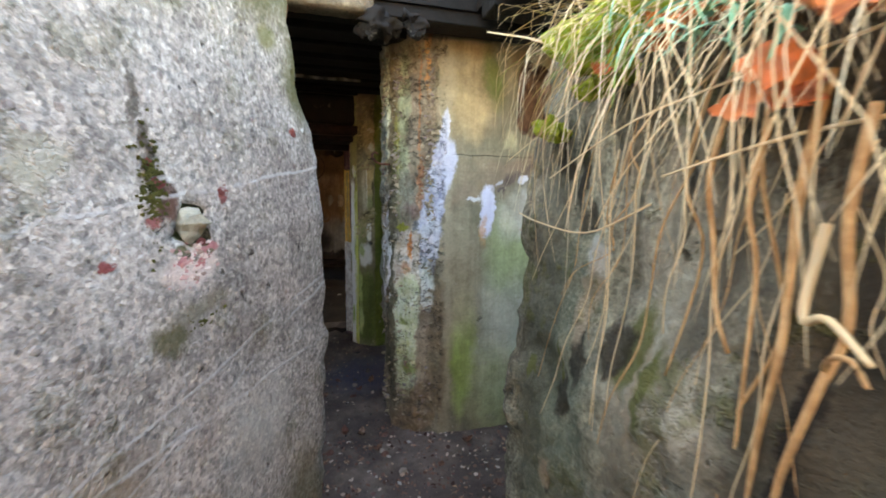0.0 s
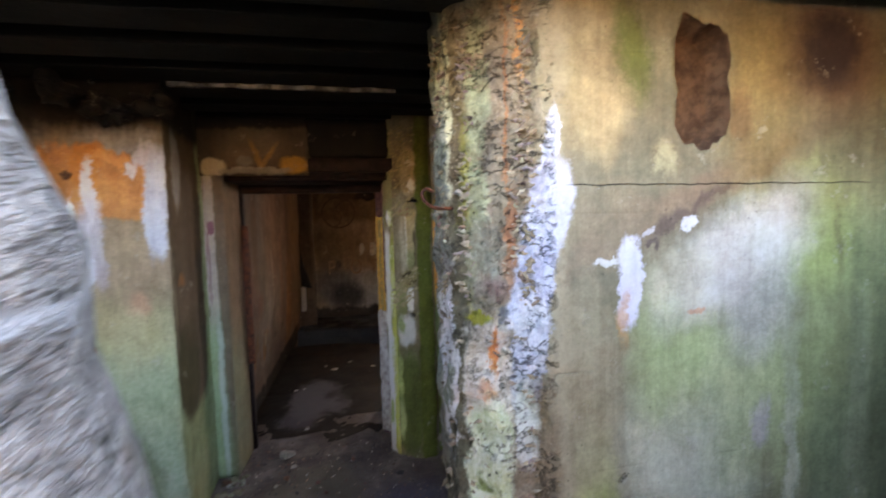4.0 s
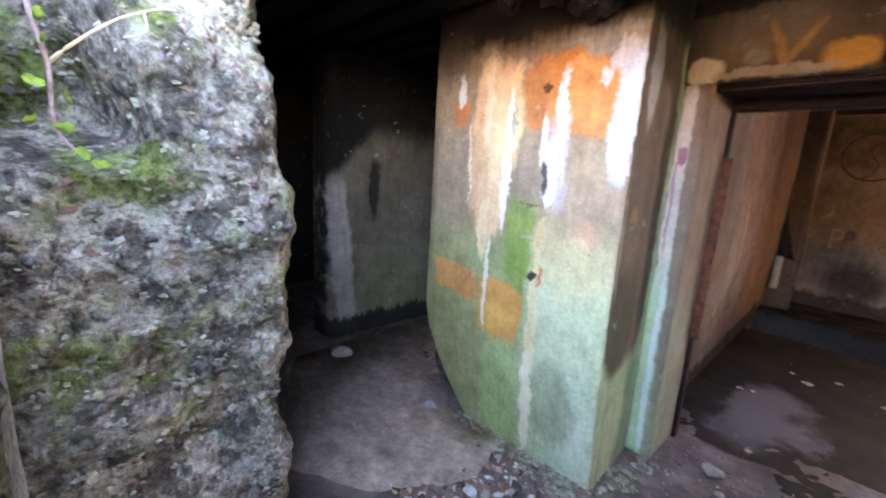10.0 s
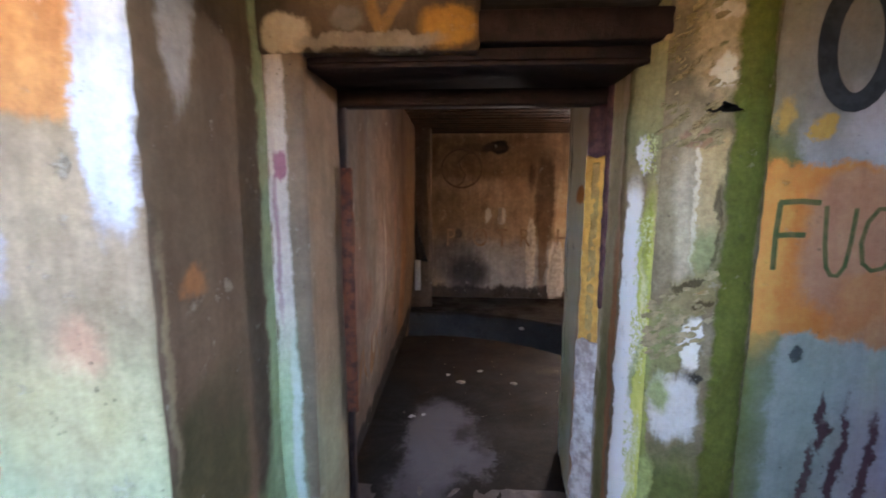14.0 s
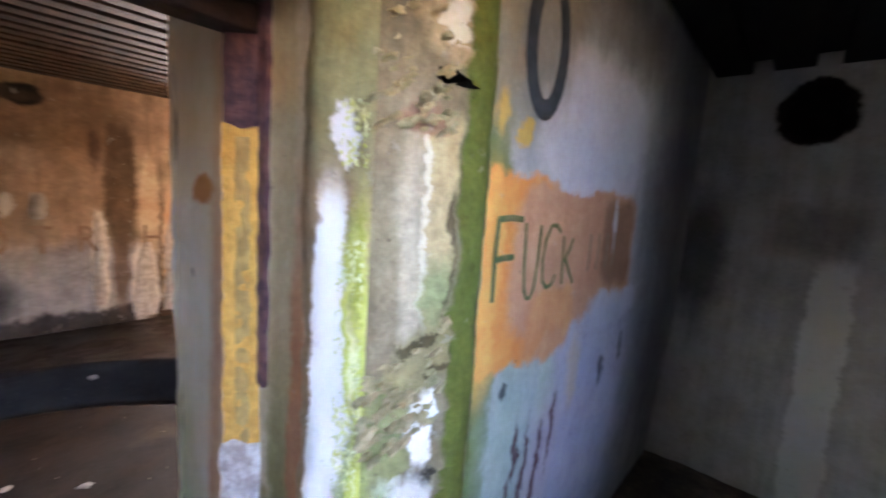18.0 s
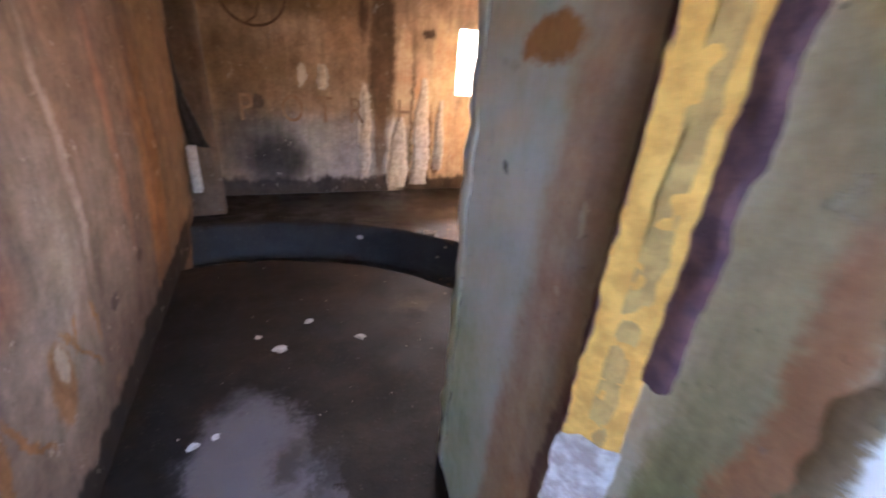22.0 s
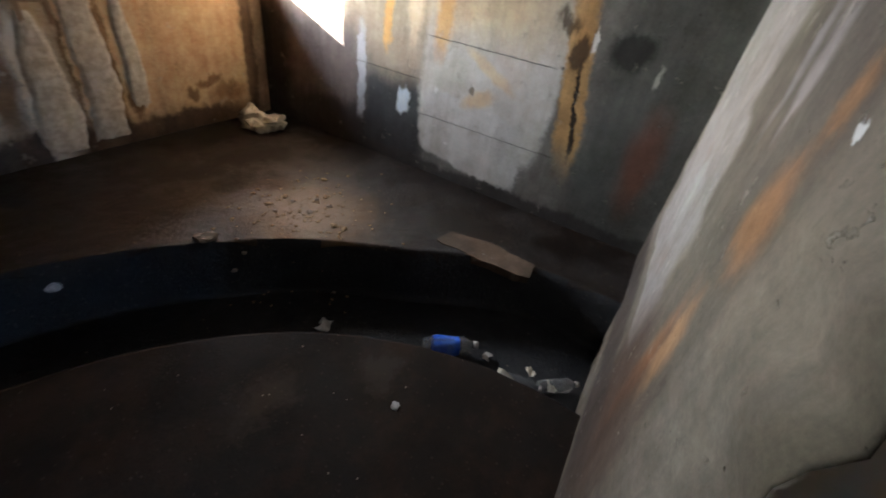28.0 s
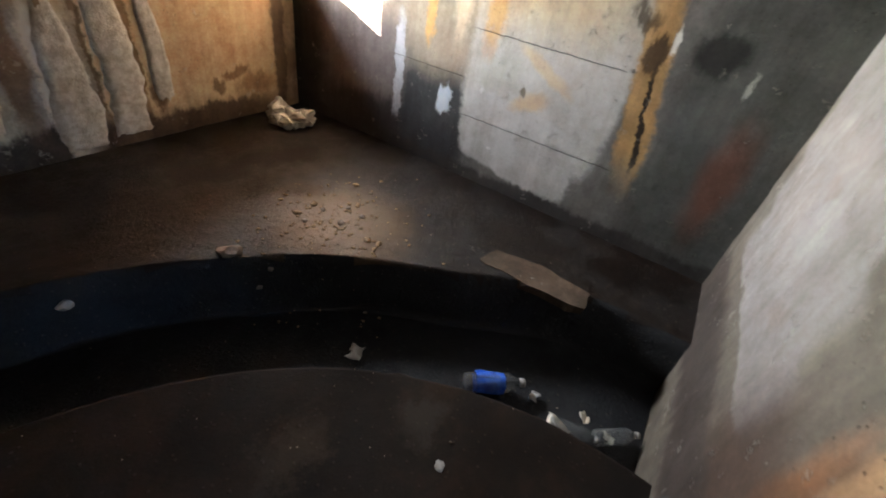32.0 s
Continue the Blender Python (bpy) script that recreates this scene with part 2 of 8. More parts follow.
    for at, u0, u1, slope in cracks:
        waver = M.math("MULTIPLY", M.math("SUBTRACT", M.noise(9.0, 4, 0.7), 0.5), 0.02)
        off = M.math("ABSOLUTE", M.math("SUBTRACT", M.math("ADD", v, waver), M.math("MULTIPLY_ADD", u, slope, at)))
        ends = M.math("MULTIPLY", M.step(u, u0, u0 + 0.05), M.step(u, u1, u1 - 0.1))
        line = M.math("MULTIPLY", M.step(off, 0.0028, 0.0006), ends)
        col = M.mix(M.math("MULTIPLY", line, 0.85), col, C(46, 38, 30))
        M.raise_by(line, -0.004)
    M.raise_by(M.noise(14.0, 5, 0.6), grain * 2.0)
    M.raise_by(fine, grain * 0.6)
    M.raise_by(pits, -0.004)
    r = M.math("ADD", M.math("MULTIPLY", M.noise(5.0, 4), 0.3), rough - 0.15 - wet)
    return M.done(col, r)


WHITE, NEAR_BLACK, DGREY = C(226, 224, 228), C(22, 20, 20), C(84, 84, 84)


def rubble_mat(name, scale, cols, moss=0.3, dark=0.35):
    """Broken concrete with its stones showing."""
    M = Mat(name, 0.9)
    bent = M.t.nodes.new("ShaderNodeTexNoise")
    bent.inputs["Scale"].default_value, bent.inputs["Detail"].default_value = 14.0, 6.0
    M.link(M.tc, bent.inputs["Vector"])
    straight = M.tc
    M.tc = M.mix(0.09, M.tc, bent.outputs["Color"], "ADD")
    d = M.voronoi(scale)
    c = M.voronoi(scale, out="Color")
    M.tc = straight
    sep = M.t.nodes.new("ShaderNodeSeparateColor")
    M.link(c, sep.inputs[0])
    stone = M.ramp(sep.outputs[0], *[(k / max(1, len(cols) - 1), v) for k, v in enumerate(cols)])
    paste = M.ramp(M.noise(5.0, 5), (0.35, C(98, 92, 82)), (0.65, C(164, 158, 142)))
    col = M.mix(M.step(d, 0.5, 0.3), paste, stone)
    col = M.mix(M.math("MULTIPLY", M.step(M.noise(9.0, 6, 0.7, move=(4, 1, 2)), 0.52, 0.42), dark), col, C(40, 34, 28))
    col = M.mix(M.math("MULTIPLY", M.step(M.noise(3.2, 6, 0.7, move=(1, 7, 2)), 0.5, 0.62), moss), col, C(98, 112, 40))
    col = M.mix(M.step(M.noise(4.0, 6, 0.7, move=(8, 7, 2)), 0.6, 0.7), col, C(190, 186, 176))
    col = M.mix(0.75, col, M.ramp(M.noise(34.0, 8, 0.8, move=(5, 5, 5)), (0.36, (0.04, 0.038, 0.034, 1)), (0.5, (0.5, 0.5, 0.5, 1)), (0.64, (0.94, 0.93, 0.91, 1))), "OVERLAY")
    M.raise_by(M.step(d, 0.6, 0.1), 0.012)
    M.raise_by(M.noise(40.0, 6, 0.7), 0.006)
    M.raise_by(M.noise(11.0, 5, 0.7), 0.02)
    return M.done(col)


def weathered(name, base, pits=0.5, moss=0.0, seed=0.0, lines=(), patches=(), streaks=0.15):
    """Old cast concrete in the open: speckled, with pits, pale lime lines at given heights, cracks and moss."""
    M = Mat(name, 0.92)
    col = M.mix(M.step(M.noise(2.2, 6, 0.65, move=(seed, 0, 0)), 0.35, 0.65), base[0], base[1])
    grit = M.noise(70.0, 5, 0.75)
    col = M.mix(0.55, col, M.ramp(grit, (0.3, (0.03, 0.03, 0.03, 1)), (0.68, (0.95, 0.93, 0.9, 1))), "OVERLAY")
    sand = M.voronoi(130.0, out="Color")
    sd = M.t.nodes.new("ShaderNodeSeparateColor")
    M.link(sand, sd.inputs[0])
    col = M.mix(0.5, col, M.ramp(sd.outputs[0], (0.0, (0.12, 0.115, 0.11, 1)), (0.35, (0.45, 0.44, 0.43, 1)), (0.8, (0.6, 0.59, 0.57, 1)), (1.0, (0.95, 0.94, 0.9, 1))), "OVERLAY")
    M.raise_by(sd.outputs[0], 0.0016)
    run = M.noise(13.0, 6, 0.7, stretch=(1, 1, 0.16), move=(seed, 1, 1))
    col = M.mix(streaks, col, M.ramp(run, (0.34, (0.12, 0.11, 0.09, 1)), (0.5, (0.5, 0.5, 0.5, 1)), (0.66, (0.86, 0.86, 0.8, 1))), "OVERLAY")
    cloud = M.noise(9.0, 8, 0.75, move=(seed, 2, 7))
    col = M.mix(0.45, col, M.ramp(cloud, (0.32, (0.2, 0.19, 0.17, 1)), (0.5, (0.5, 0.5, 0.5, 1)), (0.68, (0.84, 0.83, 0.82, 1))), "OVERLAY")
    vor = M.voronoi(42.0, out="Color")
    vd = M.voronoi(42.0)
    hs = M.t.nodes.new("ShaderNodeSeparateColor")
    M.link(vor, hs.inputs[0])
    peb = M.math("MULTIPLY", M.step(vd, 0.3, 0.2), M.step(hs.outputs[0], 0.72, 0.78))
    col = M.mix(M.math("MULTIPLY", peb, 0.35), col, M.ramp(hs.outputs[1], (0.0, C(70, 64, 60)), (0.4, C(150, 120, 112)), (0.7, C(206, 200, 188)), (1.0, C(120, 60, 50))))
    pit = M.math("MULTIPLY", M.step(M.noise(34.0, 3, 0.55, move=(1, seed, 4)), 0.35, 0.26), M.step(M.noise(5.0, 3, move=(2, seed, 0)), 0.42, 0.55))
    col = M.mix(M.math("MULTIPLY", pit, pits), col, C(50, 44, 38))
    sep = M.t.nodes.new("ShaderNodeSeparateXYZ")
    M.link(M.tc, sep.inputs[0])
    z = M.math("ADD", sep.outputs[2], M.math("MULTIPLY", M.math("SUBTRACT", M.noise(4.0, 4), 0.5), 0.06))
    if patches:
        col = daub(M, sep.outputs[1], sep.outputs[2], col, patches, 0.035, seed)
    for h, slope in lines:
        zz = M.math("SUBTRACT", M.math("ADD", z, M.math("MULTIPLY", sep.outputs[1], slope)), h)
        ln = M.math("MULTIPLY", M.step(M.math("ABSOLUTE", zz), 0.0055, 0.0012), M.step(M.noise(6.0, 5, 0.7, move=(h, 0, 0)), 0.36, 0.54))
        col = M.mix(M.math("MULTIPLY", ln, 0.7), col, C(205, 205, 205))
        M.raise_by(ln, 0.001)
    if moss:
        ms = M.math("MULTIPLY", M.step(M.noise(5.5, 6, 0.75, move=(seed, 3, 3)), 0.55, 0.63), moss)
        col = M.mix(ms, col, M.ramp(M.noise(30, 4), (0.3, C(60, 60, 26)), (0.7, C(110, 112, 52))))
        M.raise_by(ms, 0.01)
    bent = M.t.nodes.new("ShaderNodeTexNoise")
    bent.inputs["Scale"].default_value, bent.inputs["Detail"].default_value = 3.0, 6.0
    M.link(M.tc, bent.inputs["Vector"])
    plain_vec = M.tc
    M.tc = M.mix(0.3, M.tc, bent.outputs["Color"], "ADD")
    crack = M.step(M.voronoi(1.5, "DISTANCE_TO_EDGE"), 0.005, 0.001)
    M.tc = plain_vec
    crack = M.math("MULTIPLY", crack, M.step(M.noise(2.0, 3, move=(seed, 9, 0)), 0.5, 0.58))
    col = M.mix(M.math("MULTIPLY", crack, 0.2), col, C(56, 46, 38))
    M.raise_by(grit, 0.007)
    M.raise_by(M.noise(18.0, 6, 0.7), 0.016)
    M.raise_by(pit, -0.012)
    M.raise_by(peb, 0.002)
    return M.done(col)


def plain(name, c1, c2, rough=0.8, scale=12.0, bump=0.002, metal=0.0):
    M = Mat(name, rough)
    n = M.noise(scale, 5, 0.65)
    col = M.mix(M.step(n, 0.35, 0.65), c1, c2)
    M.raise_by(M.noise(scale * 4, 5, 0.7), bump)
    return M.done(col, metal=metal)


def ground_mat(name, cols, wet=0.35, speckle=0.5, patches=(), relief=1.0):
    M = Mat(name, 0.7)
    M.b.inputs["Specular IOR Level"].default_value = 0.3 + 0.4 * wet
    col = M.ramp(M.noise(3.0, 7, 0.7), (0.3, cols[0]), (0.5, cols[1]), (0.7, cols[2]))
    if patches:
        sx = M.t.nodes.new("ShaderNodeSeparateXYZ")
        M.link(M.tc, sx.inputs[0])
        col = daub(M, sx.outputs[0], sx.outputs[1], col, patches, 0.13, 2.0)
    crumbs = M.voronoi(55.0, out="Color")
    hs = M.t.nodes.new("ShaderNodeSeparateColor")
    M.link(crumbs, hs.inputs[0])
    near = M.math("MULTIPLY", M.step(M.voronoi(55.0), 0.35, 0.2), M.step(hs.outputs[0], 0.8, 0.86))
    col = M.mix(M.math("MULTIPLY", near, speckle), col, M.ramp(hs.outputs[1], (0.0, C(120, 104, 90)), (0.6, C(160, 140, 122)), (1.0, C(96, 60, 46))))
    M.raise_by(M.noise(45.0, 6, 0.75), 0.008 * relief)
    M.raise_by(near, 0.004 * relief)
    M.raise_by(M.noise(8.0, 5), 0.01 * relief)
    rough = M.math("SUBTRACT", 0.95 - 0.25 * wet, M.math("MULTIPLY", M.step(M.noise(2.0, 6, 0.65, move=(2, 2, 2)), 0.36, 0.6), wet))
    return M.done(col, rough)


# white lime, rust and moss along the broken edge of the pillar wall
EDGE_BANDS = [
    (1.37, 1.1, 0.045, 1.4, C(172, 160, 134), 4, 0.9, 0.8, 0.0), (1.045, 1.65, 0.030, 0.90, C(136, 140, 130), 4, 0.5, 0.9, 0.2),
    (1.078, 1.92, 0.007, 0.40, C(208, 202, 170), 3, 0.5, 0.8, 0.2), (1.102, 1.75, 0.018, 0.48, C(112, 94, 66), 3, 0.6, 0.85, 0.3),
    (1.125, 1.56, 0.018, 0.28, C(148, 146, 62), 3, 0.6, 0.85, 0.4), (1.152, 1.78, 0.022, 0.38, C(158, 164, 132), 3, 0.6, 0.8, 0.4),
    (1.160, 1.42, 0.055, 0.13, C(130, 134, 120), 2, 0.7, 0.8, 0.3), (1.100, 0.95, 0.026, 0.75, C(90, 86, 70), 3, 0.5, 0.9, 0.3)]
EDGE_BRICKS = [
    (1.20, 1.35, 0.045, 0.035, C(124, 98, 94), 2, 0.8, 0.8, 0.5), (1.232, 1.78, 0.006, 0.40, C(178, 118, 80), 3, 0.8, 0.7, 0.5),
    (1.247, 1.50, 0.012, 0.12, C(166, 106, 74), 3, 0.7, 0.8, 0.5), (1.28, 2.12, 0.014, 0.13, C(210, 152, 100), 3, 0.8, 0.8, 0.5)]
EDGE_LIME = [
    (1.372, 1.80, 0.026, 0.10, C(208, 212, 226), 2, 0.35, 1.0, 0.2), (1.358, 1.60, 0.072, 0.14, C(192, 194, 208), 3, 0.25, 1.0, 0.2, 0.0, 0.15),
    (1.312, 1.38, 0.066, 0.17, C(188, 192, 208), 3, 0.25, 1.0, 0.2, 0.0, 0.25), (1.292, 1.13, 0.050, 0.20, C(190, 194, 206), 3, 0.25, 1.0, 0.2, 0.0, 0.1),
    (1.280, 0.92, 0.036, 0.14, C(208, 212, 208), 3, 0.45, 0.95, 0.2), (1.172, 1.06, 0.068, 0.18, C(208, 199, 190), 4, 0.25, 1.0, 0.2),
    (1.176, 0.80, 0.062, 0.18, C(206, 212, 186), 3, 0.25, 0.97, 0.3), (1.168, 0.50, 0.050, 0.24, C(212, 220, 186), 3, 0.4, 0.9, 0.4)]
EDGE_SPOTS = [
    (1.076, 1.10, 0.010, 0.30, C(220, 218, 222), 3, 0.5, 0.9, 0.3), (1.345, 0.55, 0.045, 0.46, C(122, 106, 86), 3, 0.6, 0.9, 0.3),
    (1.190, 1.15, 0.011, 0.08, C(216, 140, 72), 2, 0.5, 0.9, 0.3), (1.170, 1.02, 0.022, 0.03, C(226, 170, 124), 2, 0.6, 0.7, 0.2),
    (1.150, 1.258, 0.032, 0.024, C(138, 140, 50), 2, 0.4, 0.95, 0.1), (1.215, 1.27, 0.016, 0.03, C(84, 92, 104), 2, 0.5, 0.8, 0.1),
    (1.16, 0.70, 0.02, 0.02, C(120, 134, 50), 2, 0.6, 0.8, 0.1), (1.19, 0.40, 0.04, 0.03, C(110, 126, 50), 2, 0.6, 0.8, 0.1)]
EDGE = EDGE_BANDS + EDGE_BRICKS + EDGE_LIME + EDGE_SPOTS

# walls of the lobby
PILLAR_GREEN = [
    (2.45, 1.15, 0.36, 0.55, C(158, 168, 118), 3, 0.8, 0.8, 0.4), (2.85, 0.60, 0.36, 0.80, C(91, 101, 78), 3, 0.7, 0.85, 0.3),
    (1.86, 0.62, 0.24, 0.40, C(210, 211, 191), 3, 0.7, 0.8, 0.5), (1.80, 1.14, 0.17, 0.24, C(169, 180, 130), 3, 0.7, 0.85, 0.5),
    (2.08, 0.92, 0.15, 0.26, C(176, 184, 138), 3, 0.7, 0.75, 0.5), (2.36, 1.50, 0.13, 0.20, C(159, 166, 106), 2, 0.7, 0.85, 0.6),
    (1.50, 0.50, 0.075, 0.34, C(152, 173, 93), 2, 0.6, 0.85, 0.6), (1.72, 0.26, 0.16, 0.26, C(173, 182, 136), 3, 0.7, 0.7, 0.4)]
PILLAR_DAMP = [
    (2.42, 0.55, 0.10, 0.34, C(122, 133, 105), 3, 0.6, 0.75, 0.6), (2.26, 0.62, 0.03, 0.40, C(208, 206, 188), 3, 0.7, 0.6, 0.6),
    (2.55, 0.75, 0.05, 0.45, C(141, 149, 122), 3, 0.7, 0.6, 0.6), (1.48, 0.95, 0.10, 0.32, C(166, 154, 128), 3, 0.6, 0.8, 0.3),
    (2.04, 1.42, 0.27, 0.15, C(208, 199, 192), 3, 0.6, 0.9, 0.3, 0.45), (2.12, 1.24, 0.14, 0.16, C(196, 190, 184), 2, 0.8, 0.7, 0.5),
    (1.80, 1.36, 0.13, 0.09, C(190, 180, 160), 2, 0.8, 0.7, 0.4), (2.13, 0.82, 0.035, 0.09, C(196, 184, 190), 2, 0.6, 0.7, 0.4)]
PILLAR_MOULD = [
    (1.88, 1.62, 0.46, 0.065, C(134, 112, 94), 3, 0.6, 0.85, 0.25, 0.46), (1.60, 1.53, 0.20, 0.09, C(150, 134, 112), 2, 0.8, 0.8, 0.3),
    (1.78, 1.54, 0.10, 0.035, C(98, 82, 76), 2, 0.6, 0.75, 0.5, 0.4), (1.94, 1.62, 0.09, 0.02, C(104, 86, 78), 2, 0.6, 0.75, 0.5, 0.4),
    (1.70, 1.47, 0.03, 0.012, C(92, 78, 74), 2, 0.5, 0.8, 0.2), (1.99, 1.64, 0.05, 0.014, C(112, 90, 76), 2, 0.6, 0.7, 0.3, 0.5),
    (2.16, 1.73, 0.11, 0.03, C(122, 96, 70), 2, 0.6, 0.75, 0.3, 0.5), (2.44, 1.47, 0.02, 0.10, C(118, 118, 79), 2, 0.7, 0.7, 0.7)]
# Upper wall: brown stain, darkened further in place of roof shade.
PILLAR_TOP = [
    (2.12, 1.93, 0.15, 0.26, C(152, 132, 88), 3, 0.7, 0.7, 0.3), (2.62, 1.95, 0.32, 0.28, C(96, 88, 66), 3, 0.8, 0.85, 0.3),
    (1.48, 2.05, 0.12, 0.22, C(166, 146, 110), 3, 0.8, 0.6, 0.4), (1.635, 2.06, 0.055, 0.15, C(105, 113, 61), 2, 0.8, 0.9, 0.5, 0.0, -0.2),
    (1.53, 1.86, 0.10, 0.10, C(186, 166, 128), 2, 0.8, 0.7, 0.3), (2.03, 1.86, 0.05, 0.10, C(130, 104, 76), 2, 0.6, 0.85, 0.3),
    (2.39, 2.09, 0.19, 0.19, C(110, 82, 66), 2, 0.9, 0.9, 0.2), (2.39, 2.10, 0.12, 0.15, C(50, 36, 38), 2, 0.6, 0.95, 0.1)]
PILLAR_MARKS = [
    (1.755, 1.735, 0.035, 0.05, C(180, 172, 138), 3, 0.6, 0.8, 0.2), (1.622, 1.335, 0.046, 0.150, C(215, 214, 227), 2, 0.3, 1.0, 0.3),
    (1.54, 1.405, 0.05, 0.012, C(206, 206, 206), 2, 0.5, 0.85, 0.0, 0.3), (1.840, 1.525, 0.022, 0.032, WHITE, 2, 0.3, 0.9, 0.1, 0.0, 0.4),
    (1.68, 1.50, 0.03, 0.012, C(196, 192, 198), 2, 0.4, 0.8, 0.1, 0.6), (1.60, 1.22, 0.018, 0.08, C(196, 146, 100), 2, 0.7, 0.7, 0.3),
    (1.88, 1.24, 0.03, 0.014, C(204, 140, 110), 2, 0.5, 0.7, 0.0), (1.597, 0.71, 0.016, 0.018, C(64, 64, 47), 2, 0.5, 0.9, 0.0)]
# Base toned down for the upper wall; paler fields cover the lower part.
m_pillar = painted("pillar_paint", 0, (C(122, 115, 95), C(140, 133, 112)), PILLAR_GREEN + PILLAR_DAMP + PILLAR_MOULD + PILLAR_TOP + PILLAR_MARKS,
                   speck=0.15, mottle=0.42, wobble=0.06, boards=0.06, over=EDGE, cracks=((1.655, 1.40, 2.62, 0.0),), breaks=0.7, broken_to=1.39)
# The darker field at x 2.9 paints the lobby light's fall-off.
m_pillar_back = painted("pillar_back_paint", 0, (C(224, 223, 224), C(232, 232, 232)), [
    (1.62, 1.2, 0.10, 1.0, C(196, 194, 192), 3, 0.7, 0.7, 0.3), (1.9, 1.5, 0.06, 0.5, C(180, 180, 180), 3, 0.7, 0.7, 0.3), (2.5, 1.3, 0.10, 0.9, C(190, 190, 194), 3, 0.7, 0.7, 0.3),
    (2.15, 1.7, 0.16, 0.3, DGREY, 3, 0.6, 0.6, 0.4), (2.9, 1.2, 0.2, 1.0, C(120, 120, 122), 3, 0.7, 0.6, 0.2), (1.75, 0.9, 0.14, 0.5, C(240, 240, 242), 2, 0.8, 0.7, 0.6), (1.55, 1.42, 0.012, 0.03, C(70, 72, 78), 2, 0.5, 0.85, 0.2), (2.05, 1.58, 0.04, 0.05, C(244, 244, 248), 2, 0.5, 0.8, 0.4)], seed=2.0)
POST_GREEN = [
    (-0.72, 0.45, 0.80, 0.68, C(150, 160, 108), 5, 0.4, 0.85, 0.35), (-1.12, 0.62, 0.18, 0.50, C(152, 150, 104), 3, 0.7, 0.7, 0.4),
    (-0.30, 0.55, 0.21, 0.62, C(194, 204, 166), 4, 0.6, 0.9, 0.6), (-0.32, 1.12, 0.20, 0.20, C(206, 186, 142), 2, 0.8, 0.75, 0.4),
    (-0.24, 0.25, 0.12, 0.30, C(190, 208, 178), 3, 0.6, 0.8, 0.4), (-0.66, 0.28, 0.13, 0.30, C(164, 188, 124), 3, 0.5, 0.75, 0.4),
    (-1.15, 0.95, 0.12, 0.40, C(138, 138, 94), 3, 0.7, 0.7, 0.3), (-0.35, 0.36, 0.13, 0.22, C(150, 160, 124), 2, 0.35, 0.75, 0.2)]
POST_PATCHES = [
    (-0.615, 1.14, 0.080, 0.20, C(126, 152, 74), 5, 0.3, 0.85, 0.5), (-0.60, 0.95, 0.05, 0.14, C(128, 152, 72), 3, 0.5, 0.8, 0.3),
    (-1.10, 1.45, 0.14, 0.40, C(160, 134, 112), 3, 0.7, 0.6, 0.3), (-0.585, 1.50, 0.07, 0.18, C(158, 134, 114), 3, 0.6, 0.8, 0.3),
    (-0.30, 1.40, 0.17, 0.20, C(178, 150, 124), 3, 0.6, 0.8, 0.3), (-0.26, 1.22, 0.05, 0.05, C(214, 164, 134), 2, 0.8, 0.7, 0.2),
    (-0.33, 1.79, 0.185, 0.17, C(204, 140, 86), 6, 0.2, 0.95, 0.4), (-0.575, 1.82, 0.075, 0.15, C(198, 128, 76), 6, 0.25, 0.92, 0.4)]
POST_ORANGE = [
    (-1.055, 1.745, 0.05, 0.07, C(196, 116, 66), 4, 0.35, 0.9, 0.3), (-0.45, 1.86, 0.06, 0.10, C(204, 128, 68), 4, 0.35, 0.85, 0.3),
    (-1.03, 0.835, 0.175, 0.085, C(206, 144, 82), 7, 0.2, 0.92, 0.2, -0.12), (-0.70, 0.75, 0.14, 0.150, C(212, 150, 80), 7, 0.2, 0.92, 0.3, -0.1),
    (-0.70, 0.70, 0.10, 0.10, C(222, 168, 84), 2, 0.8, 0.7, 0.3), (-0.33, 1.90, 0.10, 0.03, C(226, 160, 98), 2, 0.5, 0.8, 0.5),
    (-0.36, 1.80, 0.09, 0.05, C(216, 148, 90), 2, 0.7, 0.6, 0.5)]
POST_CREAM = [
    (-0.80, 1.72, 0.145, 0.25, C(226, 188, 148), 4, 0.25, 0.97, 0.5), (-0.82, 1.42, 0.085, 0.28, C(226, 190, 150), 4, 0.25, 0.95, 0.4),
    (-0.90, 1.50, 0.06, 0.30, C(206, 164, 126), 3, 0.5, 0.85, 0.6), (-0.845, 1.16, 0.035, 0.16, C(224, 200, 160), 3, 0.3, 0.9, 0.4),
    (-0.86, 1.78, 0.03, 0.20, C(236, 212, 184), 2, 0.7, 0.8, 0.6), (-0.715, 1.55, 0.026, 0.30, C(236, 230, 224), 2, 0.35, 0.95, 0.6),
    (-0.725, 1.32, 0.018, 0.16, C(234, 224, 210), 2, 0.4, 0.9, 0.5), (-0.97, 1.50, 0.012, 0.22, C(222, 198, 176), 2, 0.5, 0.8, 0.4)]
